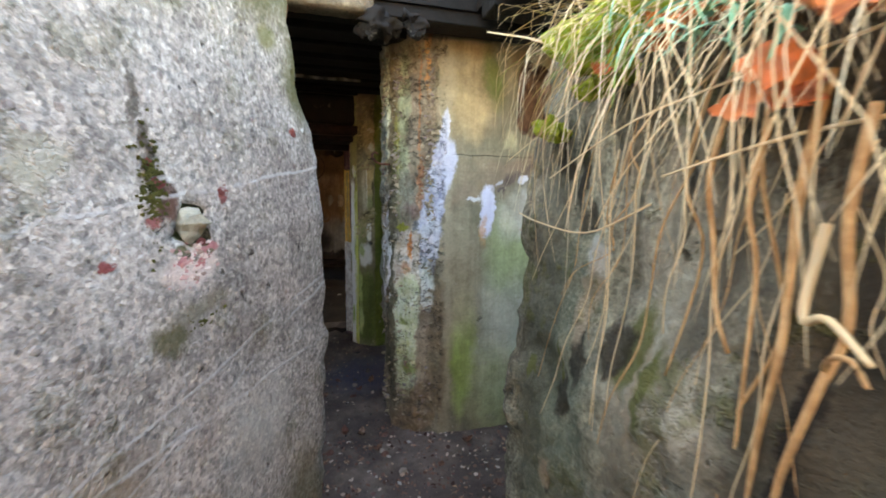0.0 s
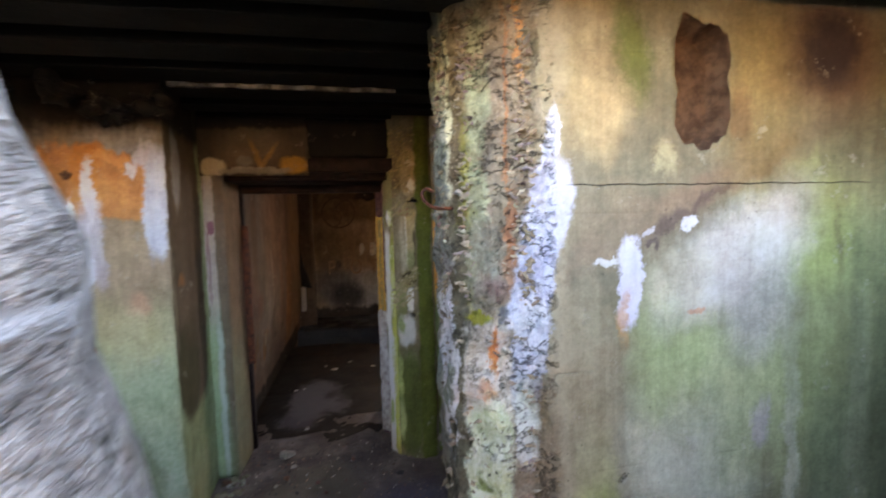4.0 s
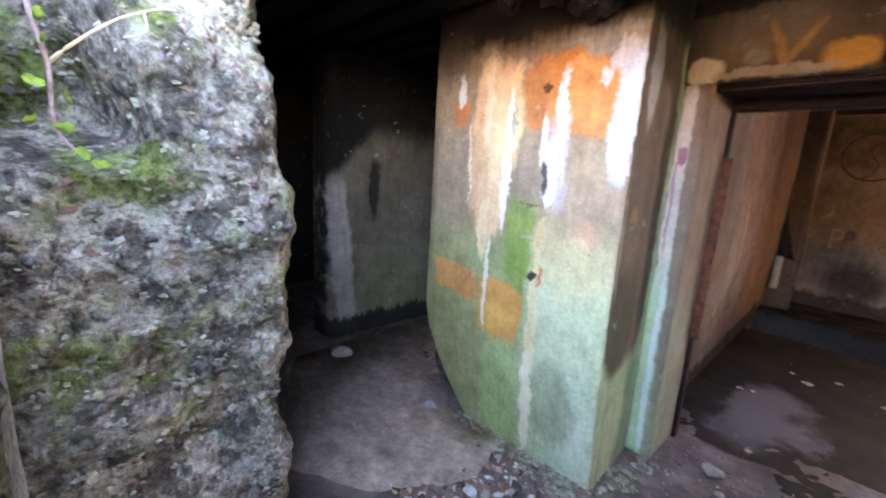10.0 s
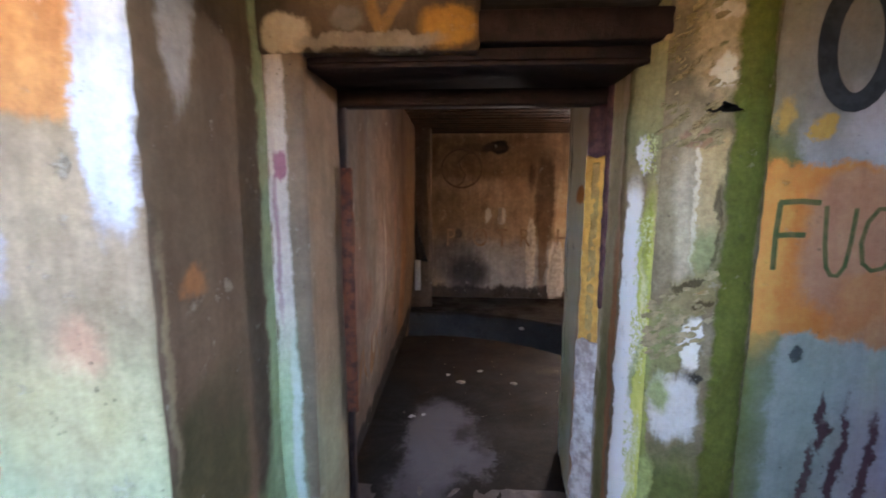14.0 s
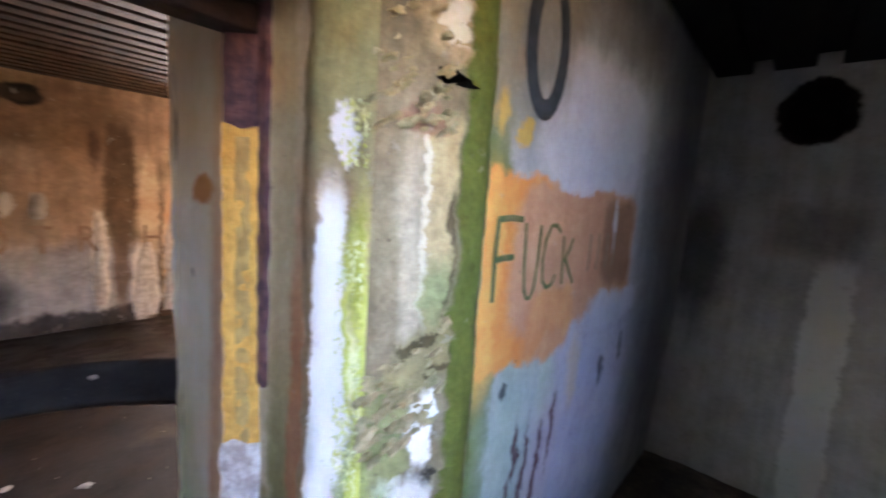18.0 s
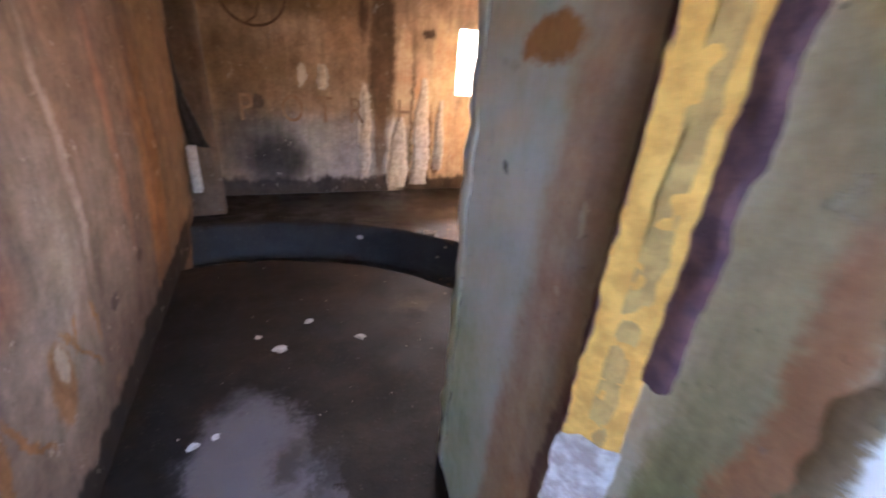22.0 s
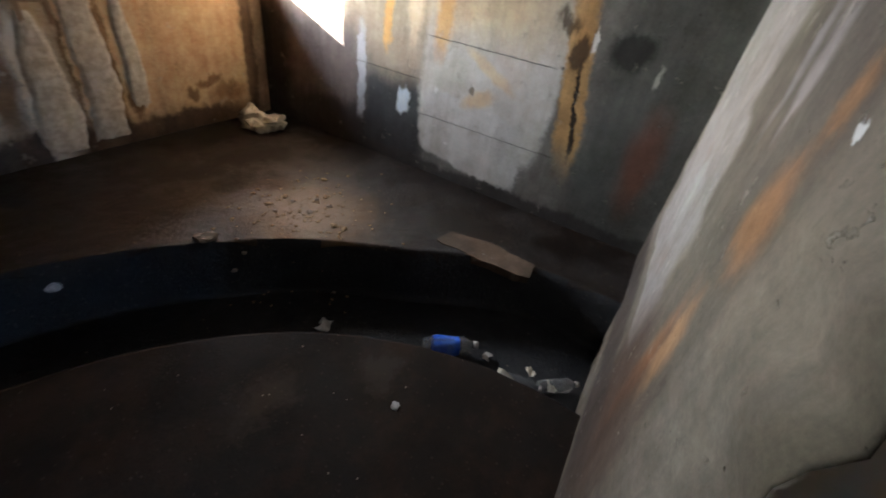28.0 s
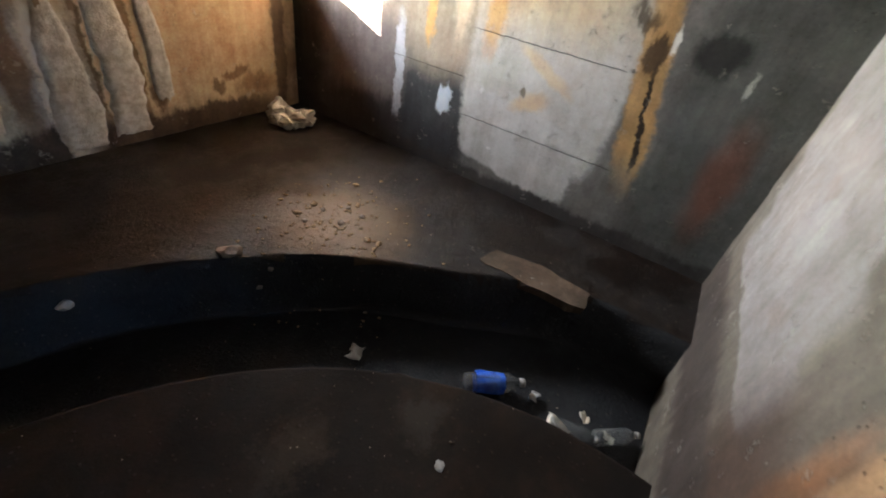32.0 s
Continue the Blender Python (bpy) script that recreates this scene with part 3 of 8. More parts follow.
POST_LIME = [
    (-0.80, 0.88, 0.018, 0.26, C(230, 220, 200), 2, 0.4, 0.9, 0.4), (-0.70, 1.70, 0.012, 0.08, C(150, 138, 132), 2, 0.5, 0.8, 0.3),
    (-1.065, 1.85, 0.028, 0.09, C(222, 218, 222), 2, 0.35, 0.95, 0.4), (-0.445, 1.50, 0.055, 0.16, C(206, 198, 208), 3, 0.5, 0.9, 0.7),
    (-0.445, 1.73, 0.022, 0.16, C(222, 216, 222), 2, 0.4, 0.92, 0.6), (-0.515, 1.60, 0.016, 0.12, C(236, 232, 232), 2, 0.35, 0.95, 0.5),
    (-0.47, 1.38, 0.03, 0.07, C(232, 230, 238), 2, 0.35, 0.92, 0.5), (-0.415, 1.38, 0.03, 0.10, C(198, 184, 190), 2, 0.6, 0.8, 0.5)]
POST_EDGE = [
    (-0.16, 1.68, 0.052, 0.27, C(200, 199, 210), 3, 0.3, 1.0, 0.35, 0.0, 0.08), (-0.20, 1.92, 0.05, 0.06, C(200, 198, 206), 2, 0.4, 0.9, 0.3),
    (-0.26, 1.86, 0.03, 0.04, C(210, 206, 214), 2, 0.4, 0.85, 0.4), (-0.487, 0.75, 0.026, 0.46, C(216, 202, 152), 4, 0.35, 0.92, 0.3),
    (-0.495, 0.30, 0.03, 0.30, C(228, 220, 190), 2, 0.5, 0.85, 0.3), (-0.49, 1.18, 0.02, 0.08, C(210, 184, 130), 2, 0.5, 0.85, 0.2),
    (-0.475, 0.98, 0.012, 0.06, C(190, 96, 56), 2, 0.5, 0.8, 0.3)]
# Seam pocks and plaster lumps, and a near-black band along the top.
POST_DARK = [
    (-0.50, 1.43, 0.014, 0.06, C(58, 52, 50), 2, 0.4, 0.9, 0.6), (-0.525, 1.825, 0.018, 0.022, C(70, 46, 36), 2, 0.4, 0.9, 0.1),
    (-0.52, 0.975, 0.022, 0.028, C(50, 42, 36), 2, 0.4, 0.95, 0.0), (-0.57, 1.30, 0.07, 0.004, C(84, 74, 62), 2, 0.6, 0.85, 0.0),
    (-0.30, 2.00, 0.19, 0.05, C(156, 150, 148), 2, 0.5, 0.95, 0.5), (-0.62, 2.02, 0.12, 0.06, C(120, 108, 100), 2, 0.7, 0.7, 0.5),
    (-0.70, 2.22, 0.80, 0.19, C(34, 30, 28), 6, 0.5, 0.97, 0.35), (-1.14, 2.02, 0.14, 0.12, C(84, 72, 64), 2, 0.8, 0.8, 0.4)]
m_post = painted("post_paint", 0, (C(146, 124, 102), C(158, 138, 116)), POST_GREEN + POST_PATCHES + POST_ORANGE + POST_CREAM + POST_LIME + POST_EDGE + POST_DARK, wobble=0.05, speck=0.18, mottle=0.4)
# Dark panel and stains, near-black along the top.
POST_SIDE = [
    (3.93, 1.45, 0.245, 0.86, C(100, 83, 67), 5, 0.12, 1.0, 0.15), (3.86, 0.82, 0.15, 0.25, C(74, 72, 48), 3, 0.3, 0.95, 0.3),
    (3.93, 1.02, 0.10, 0.10, C(92, 78, 60), 2, 0.7, 0.7, 0.4), (3.83, 1.30, 0.04, 0.03, C(160, 106, 62), 2, 0.6, 0.75, 0.2),
    (3.97, 1.55, 0.06, 0.35, C(84, 67, 54), 2, 0.8, 0.7, 0.5), (3.83, 1.88, 0.055, 0.22, C(152, 147, 148), 2, 0.4, 0.9, 0.6),
    (3.73, 1.15, 0.012, 0.25, C(140, 128, 100), 2, 0.6, 0.7, 0.4), (3.95, 2.2, 0.4, 0.15, NEAR_BLACK, 5, 0.5, 0.9, 0.3)]
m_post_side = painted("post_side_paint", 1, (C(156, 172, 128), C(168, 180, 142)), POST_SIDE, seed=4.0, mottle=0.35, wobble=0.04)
m_jamb_left = painted("jamb_left_paint", 0, (C(134, 118, 100), C(122, 108, 90)), [
    (-0.125, 1.20, 0.030, 0.80, C(196, 184, 176), 5, 0.35, 0.95, 0.2), (-0.12, 0.40, 0.05, 0.60, C(166, 194, 150), 4, 0.5, 0.9, 0.4),
    (-0.10, 0.50, 0.02, 0.50, C(200, 212, 204), 3, 0.5, 0.85, 0.3), (-0.12, 1.58, 0.022, 0.045, C(140, 84, 108), 3, 0.35, 0.9, 0.4),
    (-0.135, 1.35, 0.007, 0.25, C(146, 104, 120), 3, 0.6, 0.7, 0.2), (-0.06, 0.5, 0.03, 0.6, C(134, 144, 112), 3, 0.5, 0.8, 0.3),
    (-0.055, 1.2, 0.03, 0.9, C(122, 104, 88), 3, 0.5, 0.8, 0.3)], wobble=0.02, seed=5.0)
m_jamb_reveal = painted("jamb_reveal_paint", 1, (C(140, 118, 98), C(124, 106, 88)), [(4.3, 0.3, 0.2, 0.5, C(150, 160, 132), 3, 0.6, 0.7, 0.3)], seed=5.5)
m_fwall = painted("corridor_paint", 0, (C(192, 187, 190), C(178, 176, 180)), [
    (1.22, 1.00, 0.09, 1.30, C(104, 116, 48), 5, 0.35, 0.95, 0.2), (1.40, 1.95, 0.22, 0.33, C(150, 142, 130), 4, 0.5, 0.9, 0.2),
    (1.90, 1.72, 0.36, 0.22, C(212, 204, 216), 4, 0.5, 0.9, 0.4), (1.55, 1.66, 0.12, 0.10, C(210, 200, 206), 3, 0.6, 0.8, 0.3),
    (1.45, 0.75, 0.16, 0.45, C(176, 190, 174), 3, 0.7, 0.85, 0.5), (1.60, 0.98, 0.05, 0.14, C(186, 202, 168), 2, 0.6, 0.8, 0.3),
    (2.05, 0.70, 0.45, 0.50, C(204, 200, 222), 3, 0.7, 0.8, 0.5), (1.78, 0.98, 0.05, 0.12, C(222, 200, 178), 2, 0.7, 0.7, 0.3),
    (2.75, 1.2, 0.4, 1.1, C(140, 140, 148), 4, 0.7, 0.8, 0.3), (1.95, 2.1, 0.5, 0.14, C(120, 112, 106), 3, 0.7, 0.8, 0.3),
    (1.36, 1.33, 0.20, 0.235, C(236, 152, 78), 6, 0.10, 1.0, 0.1), (1.80, 1.35, 0.45, 0.205, C(214, 154, 120), 6, 0.14, 1.0, 0.15),
    (1.58, 1.18, 0.14, 0.10, C(226, 156, 104), 4, 0.3, 0.9, 0.2), (2.08, 1.38, 0.16, 0.15, C(160, 112, 86), 5, 0.35, 0.9, 0.3),
    (1.24, 1.30, 0.06, 0.25, C(240, 184, 100), 4, 0.5, 0.7, 0.1), (2.02, 1.47, 0.016, 0.08, C(216, 206, 214), 2, 0.5, 0.9, 0.3),
    (2.12, 1.14, 0.26, 0.07, C(206, 204, 218), 3, 0.4, 0.9, 0.4), (1.75, 1.56, 0.20, 0.025, C(214, 206, 216), 2, 0.4, 0.9, 0.3),
    (1.36, 1.66, 0.025, 0.03, C(214, 168, 70), 2, 0.5, 0.85, 0.1), (1.26, 1.68, 0.02, 0.05, C(214, 168, 70), 2, 0.6, 0.7, 0.1),
    (1.62, 0.72, 0.10, 0.20, C(210, 190, 198), 2, 0.6, 0.5, 0.6), (1.46, 0.84, 0.014, 0.10, C(90, 44, 54), 2, 0.4, 0.9, 0.6),
    (1.52, 0.70, 0.016, 0.18, C(96, 50, 60), 2, 0.4, 0.9, 0.7), (1.44, 0.62, 0.012, 0.14, C(104, 60, 66), 2, 0.4, 0.85, 0.5),
    (1.60, 0.66, 0.014, 0.20, C(104, 56, 66), 2, 0.4, 0.9, 0.7), (1.67, 0.80, 0.012, 0.14, C(104, 56, 66), 2, 0.4, 0.85, 0.6),
    (1.37, 1.03, 0.016, 0.020, C(70, 74, 76), 2, 0.4, 0.9, 0.0), (2.05, 0.90, 0.022, 0.06, C(84, 82, 100), 2, 0.5, 0.85, 0.2),
    (2.25, 0.95, 0.02, 0.06, C(90, 88, 98), 2, 0.5, 0.8, 0.2)], seed=6.0, speck=0.1, mottle=0.25)
JAMB_PANEL = [
    (1.014, 1.40, 0.044, 0.34, C(156, 143, 116), 8, 0.15, 1.0, 0.1), (0.980, 1.35, 0.008, 0.35, C(140, 126, 98), 4, 0.6, 0.85, 0.2),
    (1.040, 1.38, 0.018, 0.25, C(206, 194, 168), 3, 0.8, 0.7, 0.2), (0.984, 0.75, 0.014, 0.40, C(150, 160, 84), 3, 0.4, 0.9, 0.5),
    (1.088, 1.45, 0.030, 0.20, C(196, 176, 132), 8, 0.2, 0.98, 0.1), (1.060, 1.45, 0.004, 0.22, C(226, 218, 196), 4, 0.5, 0.9, 0.1),
    (1.088, 1.33, 0.028, 0.08, C(150, 158, 110), 3, 0.6, 0.85, 0.4), (1.108, 1.50, 0.010, 0.05, C(72, 60, 48), 2, 0.6, 0.8, 0.9),
    (1.113, 1.38, 0.006, 0.10, C(80, 70, 50), 2, 0.6, 0.75, 0.9)]
JAMB_BROKEN = [
    (1.070, 1.22, 0.055, 0.065, C(150, 140, 100), 3, 0.5, 0.9, 0.5, 0.5), (1.055, 1.245, 0.040, 0.012, C(76, 68, 44), 2, 0.5, 0.85, 0.5, 0.5),
    (1.09, 1.19, 0.030, 0.010, C(82, 72, 46), 2, 0.5, 0.85, 0.5, 0.5), (1.075, 1.065, 0.019, 0.080, C(242, 240, 232), 5, 0.25, 1.0, 0.1),
    (1.02, 1.05, 0.035, 0.12, C(152, 156, 105), 3, 0.5, 0.85, 0.5), (1.085, 0.965, 0.020, 0.014, C(50, 46, 42), 2, 0.4, 0.9, 0.0),
    (1.050, 0.86, 0.050, 0.10, C(221, 222, 216), 3, 0.4, 0.95, 0.4), (1.02, 0.90, 0.022, 0.05, C(149, 167, 95), 2, 0.6, 0.85, 0.3)]
JAMB_LOW = [
    (1.05, 0.36, 0.085, 0.36, C(94, 108, 50), 4, 0.5, 0.9, 0.4), (1.00, 0.55, 0.02, 0.14, C(178, 192, 120), 3, 0.5, 0.85, 0.4),
    (1.00, 0.25, 0.022, 0.12, C(196, 206, 140), 3, 0.6, 0.85, 0.3), (1.10, 1.88, 0.06, 0.16, C(196, 176, 140), 2, 0.5, 0.9, 0.3),
    (1.105, 1.80, 0.022, 0.045, C(234, 230, 214), 2, 0.4, 0.95, 0.2), (1.09, 1.95, 0.03, 0.02, C(216, 206, 186), 2, 0.5, 0.9, 0.2),
    (1.06, 1.64, 0.04, 0.025, C(150, 116, 96), 2, 0.5, 0.8, 0.3), (1.175, 1.00, 0.050, 1.30, C(100, 110, 44), 6, 0.3, 0.95, 0.15)]
m_jamb_right = painted("jamb_right_paint", 0, (C(150, 138, 112), C(134, 122, 98)), JAMB_PANEL + JAMB_BROKEN + JAMB_LOW, wobble=0.026, seed=7.0, speck=0.25, grain=0.004, mottle=0.4)
JAMB_SIDE = [
    (4.26, 1.90, 0.09, 0.34, C(150, 152, 108), 5, 0.5, 0.85, 0.3), (4.246, 0.72, 0.024, 0.74, C(206, 212, 112), 4, 0.35, 0.95, 0.6),
    (4.292, 0.74, 0.034, 0.76, C(246, 245, 242), 4, 0.15, 1.0, 0.3), (4.272, 1.605, 0.018, 0.055, C(244, 244, 248), 2, 0.3, 0.95, 0.3),
    (4.245, 1.20, 0.006, 0.16, C(240, 236, 190), 2, 0.6, 0.8, 0.5), (4.250, 0.55, 0.008, 0.20, C(236, 236, 200), 2, 0.7, 0.7, 0.7),
    (4.262, 0.95, 0.008, 0.10, C(152, 168, 84), 2, 0.6, 0.8, 0.5), (4.242, 1.35, 0.008, 0.10, C(150, 156, 60), 2, 0.6, 0.8, 0.5),
    (4.29, 0.28, 0.02, 0.09, C(176, 196, 110), 3, 0.5, 0.85, 0.4)]
m_jamb_side = painted("jamb_side_paint", 1, (C(180, 154, 122), C(164, 142, 116)), JAMB_SIDE, wobble=0.032, seed=7.5, speck=0.2, mottle=0.35)
REVEAL_BANDS = [
    (5.080, 1.000, 0.256, 1.400, C(232, 234, 222), 6, 0.5, 0.97, 0.2, 0.0, -0.05), (5.153, 0.400, 0.202, 0.400, C(196, 210, 168), 2, 0.8, 0.8, 0.4),
    (4.770, 0.800, 0.077, 1.000, C(220, 190, 164), 3, 0.6, 0.85, 0.3, 0.0, -0.06), (4.814, 0.400, 0.067, 0.400, C(210, 176, 142), 3, 0.6, 0.8, 0.4),
    (4.698, 1.100, 0.030, 1.000, C(206, 182, 162), 4, 0.6, 0.8, 0.3), (4.44, 1.10, 0.05, 1.20, C(196, 180, 140), 4, 0.5, 0.85, 0.2),
    (4.44, 0.60, 0.05, 0.45, C(140, 134, 84), 3, 0.6, 0.85, 0.4), (4.37, 0.80, 0.035, 0.60, C(190, 126, 84), 3, 0.5, 0.85, 0.4)]
# Corner streak at y 5.275: lime white with blue sky light painted in.
REVEAL_MARKS = [
    (4.56, 0.45, 0.06, 0.40, C(232, 230, 230), 3, 0.35, 0.95, 0.4), (4.655, 0.70, 0.02, 0.30, C(132, 102, 106), 2, 0.6, 0.8, 0.4),
    (4.52, 0.78, 0.03, 0.05, C(160, 140, 90), 2, 0.5, 0.8, 0.3), (4.912, 1.479, 0.110, 0.040, C(206, 146, 84), 2, 0.4, 0.95, 0.0),
    (5.275, 1.32, 0.03, 0.16, C(214, 230, 246), 4, 0.3, 1.0, 0.4), (5.009, 1.235, 0.013, 0.013, C(96, 96, 88), 2, 0.6, 0.85, 0.0),
    (4.992, 1.229, 0.006, 0.010, C(96, 96, 88), 2, 0.6, 0.8, 0.0), (4.718, 1.238, 0.009, 0.035, C(236, 226, 204), 2, 0.5, 0.85, 0.6),
    (4.736, 1.074, 0.011, 0.010, C(232, 220, 200), 2, 0.5, 0.8, 0.2)]
m_reveal = painted("reveal_paint", 1, (C(216, 200, 172), C(222, 206, 180)), REVEAL_BANDS + REVEAL_MARKS, seed=8.0, mottle=0.35, wobble=0.04)
# walls of the gun chamber
LEFT_CLOUDS = [
    (5.35, 1.0, 0.45, 1.0, C(118, 106, 99), 3, 0.7, 0.8, 0.4), (5.85, 1.5, 0.35, 0.6, C(132, 107, 88), 3, 0.7, 0.7, 0.4),
    (6.45, 1.2, 0.20, 0.9, C(125, 107, 97), 3, 0.7, 0.7, 0.5), (4.95, 0.95, 0.25, 0.30, C(123, 81, 69), 2, 0.8, 0.7, 0.2),
    (5.30, 0.88, 0.10, 0.10, C(127, 79, 58), 2, 0.8, 0.7, 0.2), (5.15, 1.55, 0.10, 0.45, C(99, 77, 58), 2, 0.7, 0.75, 0.6),
    (5.62, 0.92, 0.14, 0.28, C(151, 139, 132), 3, 0.7, 0.7, 0.6), (5.50, 0.62, 0.22, 0.28, C(137, 128, 121), 3, 0.7, 0.7, 0.3)]
LEFT_STREAKS = [
    (6.02, 0.75, 0.20, 0.34, C(137, 123, 113), 3, 0.6, 0.7, 0.4), (5.78, 1.05, 0.025, 0.40, C(162, 148, 139), 2, 0.7, 0.8, 0.7),
    (6.62, 0.65, 0.07, 0.50, C(142, 104, 64), 3, 0.7, 0.75, 0.4), (6.80, 0.70, 0.10, 0.60, C(132, 95, 56), 3, 0.6, 0.8, 0.4),
    (7.4, 0.9, 0.5, 1.2, C(123, 100, 77), 4, 0.6, 0.8, 0.3), (6.25, 1.05, 0.05, 0.40, C(155, 114, 93), 2, 0.8, 0.6, 0.6),
    (5.05, 0.60, 0.08, 0.50, C(113, 97, 88), 2, 0.7, 0.6, 0.5), (4.72, 1.20, 0.10, 0.70, C(132, 107, 92), 3, 0.7, 0.7, 0.5)]
LEFT_LETTERS = [
    (5.735, 0.535, 0.010, 0.085, C(132, 99, 58), 5, 0.4, 0.85, 0.1, 0.0, -0.14), (5.60, 0.50, 0.012, 0.14, C(132, 97, 58), 5, 0.4, 0.85, 0.1, 0.0, -0.75),
    (5.565, 0.585, 0.010, 0.06, C(132, 99, 60), 5, 0.4, 0.8, 0.1, 0.0, 0.2), (5.44, 0.50, 0.075, 0.13, C(127, 93, 56), 2, 0.35, 0.85, 0.1),
    (5.46, 0.55, 0.036, 0.065, C(157, 148, 137), 2, 0.4, 0.95, 0.1), (5.24, 0.50, 0.014, 0.13, C(128, 92, 55), 5, 0.4, 0.85, 0.1, 0.0, -0.6),
    (5.12, 0.50, 0.020, 0.12, C(127, 92, 56), 5, 0.4, 0.8, 0.1, 0.0, 0.2), (5.03, 0.50, 0.014, 0.11, C(123, 88, 55), 5, 0.4, 0.8, 0.1, 0.0, -0.5)]
# Small marks, with a near-black ragged band along the foot.
LEFT_FOOT = [
    (5.92, 0.478, 0.040, 0.032, C(74, 67, 63), 4, 0.4, 0.9, 0.2), (5.95, 0.485, 0.012, 0.010, C(148, 134, 123), 2, 0.4, 0.9, 0.0),
    (6.285, 0.512, 0.035, 0.030, C(77, 67, 58), 3, 0.4, 0.9, 0.2), (5.95, 0.37, 0.012, 0.03, C(97, 81, 70), 2, 0.5, 0.7, 0.2),
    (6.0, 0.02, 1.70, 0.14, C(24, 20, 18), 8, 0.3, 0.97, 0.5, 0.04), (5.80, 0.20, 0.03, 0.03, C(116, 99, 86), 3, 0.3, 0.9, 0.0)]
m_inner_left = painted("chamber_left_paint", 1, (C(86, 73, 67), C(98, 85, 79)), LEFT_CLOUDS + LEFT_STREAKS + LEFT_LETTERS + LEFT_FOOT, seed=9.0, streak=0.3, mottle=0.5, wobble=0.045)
# Broad tones, dark along the foot.
FAR_GROUND = [
    (0.95, 0.52, 0.75, 0.34, C(178, 172, 170), 4, 0.5, 0.9, 0.6), (0.25, 0.62, 0.36, 0.40, C(92, 86, 84), 2, 0.7, 0.85, 0.5),
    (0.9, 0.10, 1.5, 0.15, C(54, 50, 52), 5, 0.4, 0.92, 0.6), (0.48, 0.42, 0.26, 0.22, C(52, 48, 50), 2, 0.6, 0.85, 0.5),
    (0.6, 1.95, 1.0, 0.30, C(122, 94, 68), 4, 0.5, 0.85, 0.3), (0.2, 1.25, 0.40, 0.35, C(126, 104, 82), 2, 0.7, 0.8, 0.3),
    (0.85, 1.10, 0.35, 0.30, C(150, 128, 108), 2, 0.8, 0.6, 0.4), (1.10, 1.70, 0.20, 0.30, C(160, 126, 92), 2, 0.8, 0.7, 0.4)]
FAR_DRIPS = [
    (1.45, 1.35, 0.12, 0.60, C(92, 72, 54), 3, 0.4, 0.9, 0.6), (1.44, 0.75, 0.06, 0.50, C(118, 92, 72), 3, 0.5, 0.85, 0.5),
    (1.285, 0.70, 0.055, 0.46, C(230, 220, 208), 3, 0.2, 0.98, 0.5), (1.62, 0.40, 0.10, 0.42, C(242, 232, 220), 3, 0.2, 0.98, 0.6),
    (1.68, 1.20, 0.08, 0.45, C(220, 196, 164), 3, 0.3, 0.9, 0.7), (1.86, 0.70, 0.10, 0.70, C(236, 208, 174), 3, 0.35, 0.92, 0.5),
    (2.08, 0.95, 0.14, 0.80, C(228, 196, 156), 3, 0.4, 0.9, 0.5), (1.76, 0.75, 0.014, 0.55, C(110, 84, 62), 2, 0.6, 0.85, 0.8)]
# Runs and specks; the pale field near x 2.55 paints warm window light.
FAR_SPECKS = [
    (1.97, 0.60, 0.020, 0.40, C(120, 84, 54), 2, 0.5, 0.8, 1.2), (2.05, 0.35, 0.05, 0.12, C(98, 70, 48), 2, 0.5, 0.85, 0.9),
    (2.55, 0.62, 0.36, 0.42, C(216, 182, 142), 4, 0.5, 0.9, 0.4), (2.55, 0.395, 0.10, 0.035, C(126, 92, 62), 2, 0.5, 0.85, 0.7),
    (2.42, 0.32, 0.05, 0.05, C(104, 76, 52), 2, 0.5, 0.8, 0.5), (2.70, 0.30, 0.14, 0.07, C(140, 104, 72), 2, 0.6, 0.8, 0.6),
    (2.2, 0.13, 0.6, 0.09, C(80, 62, 50), 4, 0.5, 0.9, 0.5), (2.92, 0.55, 0.05, 0.5, C(96, 76, 62), 3, 0.5, 0.85, 0.5)]
# The near-black oval at (0.85, 2.07) paints the inside of a hole.
FAR_SPOTS = [
    (0.72, 1.20, 0.035, 0.10, C(214, 208, 200), 3, 0.3, 0.92, 0.4), (0.90, 1.19, 0.045, 0.11, C(214, 208, 200), 3, 0.3, 0.92, 0.4),
    (0.85, 2.07, 0.12, 0.09, C(26, 20, 18), 2, 0.35, 1.0, 0.0), (0.55, 2.06, 0.35, 0.05, C(84, 66, 50), 2, 0.6, 0.7, 0.1),
    (1.28, 1.72, 0.05, 0.16, C(70, 50, 38), 2, 0.6, 0.8, 0.9), (1.90, 1.62, 0.07, 0.05, C(66, 48, 38), 2, 0.5, 0.85, 0.6),
    (0.72, 2.06, 0.09, 0.05, C(50, 38, 32), 2, 0.6, 0.8, 0.1), (0.33, 0.95, 0.05, 0.05, C(84, 76, 70), 2, 0.5, 0.8, 0.5)]
m_far = painted("far_wall_paint", 0, (C(184, 156, 130), C(196, 168, 140)), FAR_GROUND + FAR_DRIPS + FAR_SPECKS + FAR_SPOTS, seed=10.0, streak=0.35, mottle=0.5)
m_embrasure = plain("rusty_embrasure", C(150, 108, 72), C(112, 78, 52), 0.9, 9.0, 0.006)
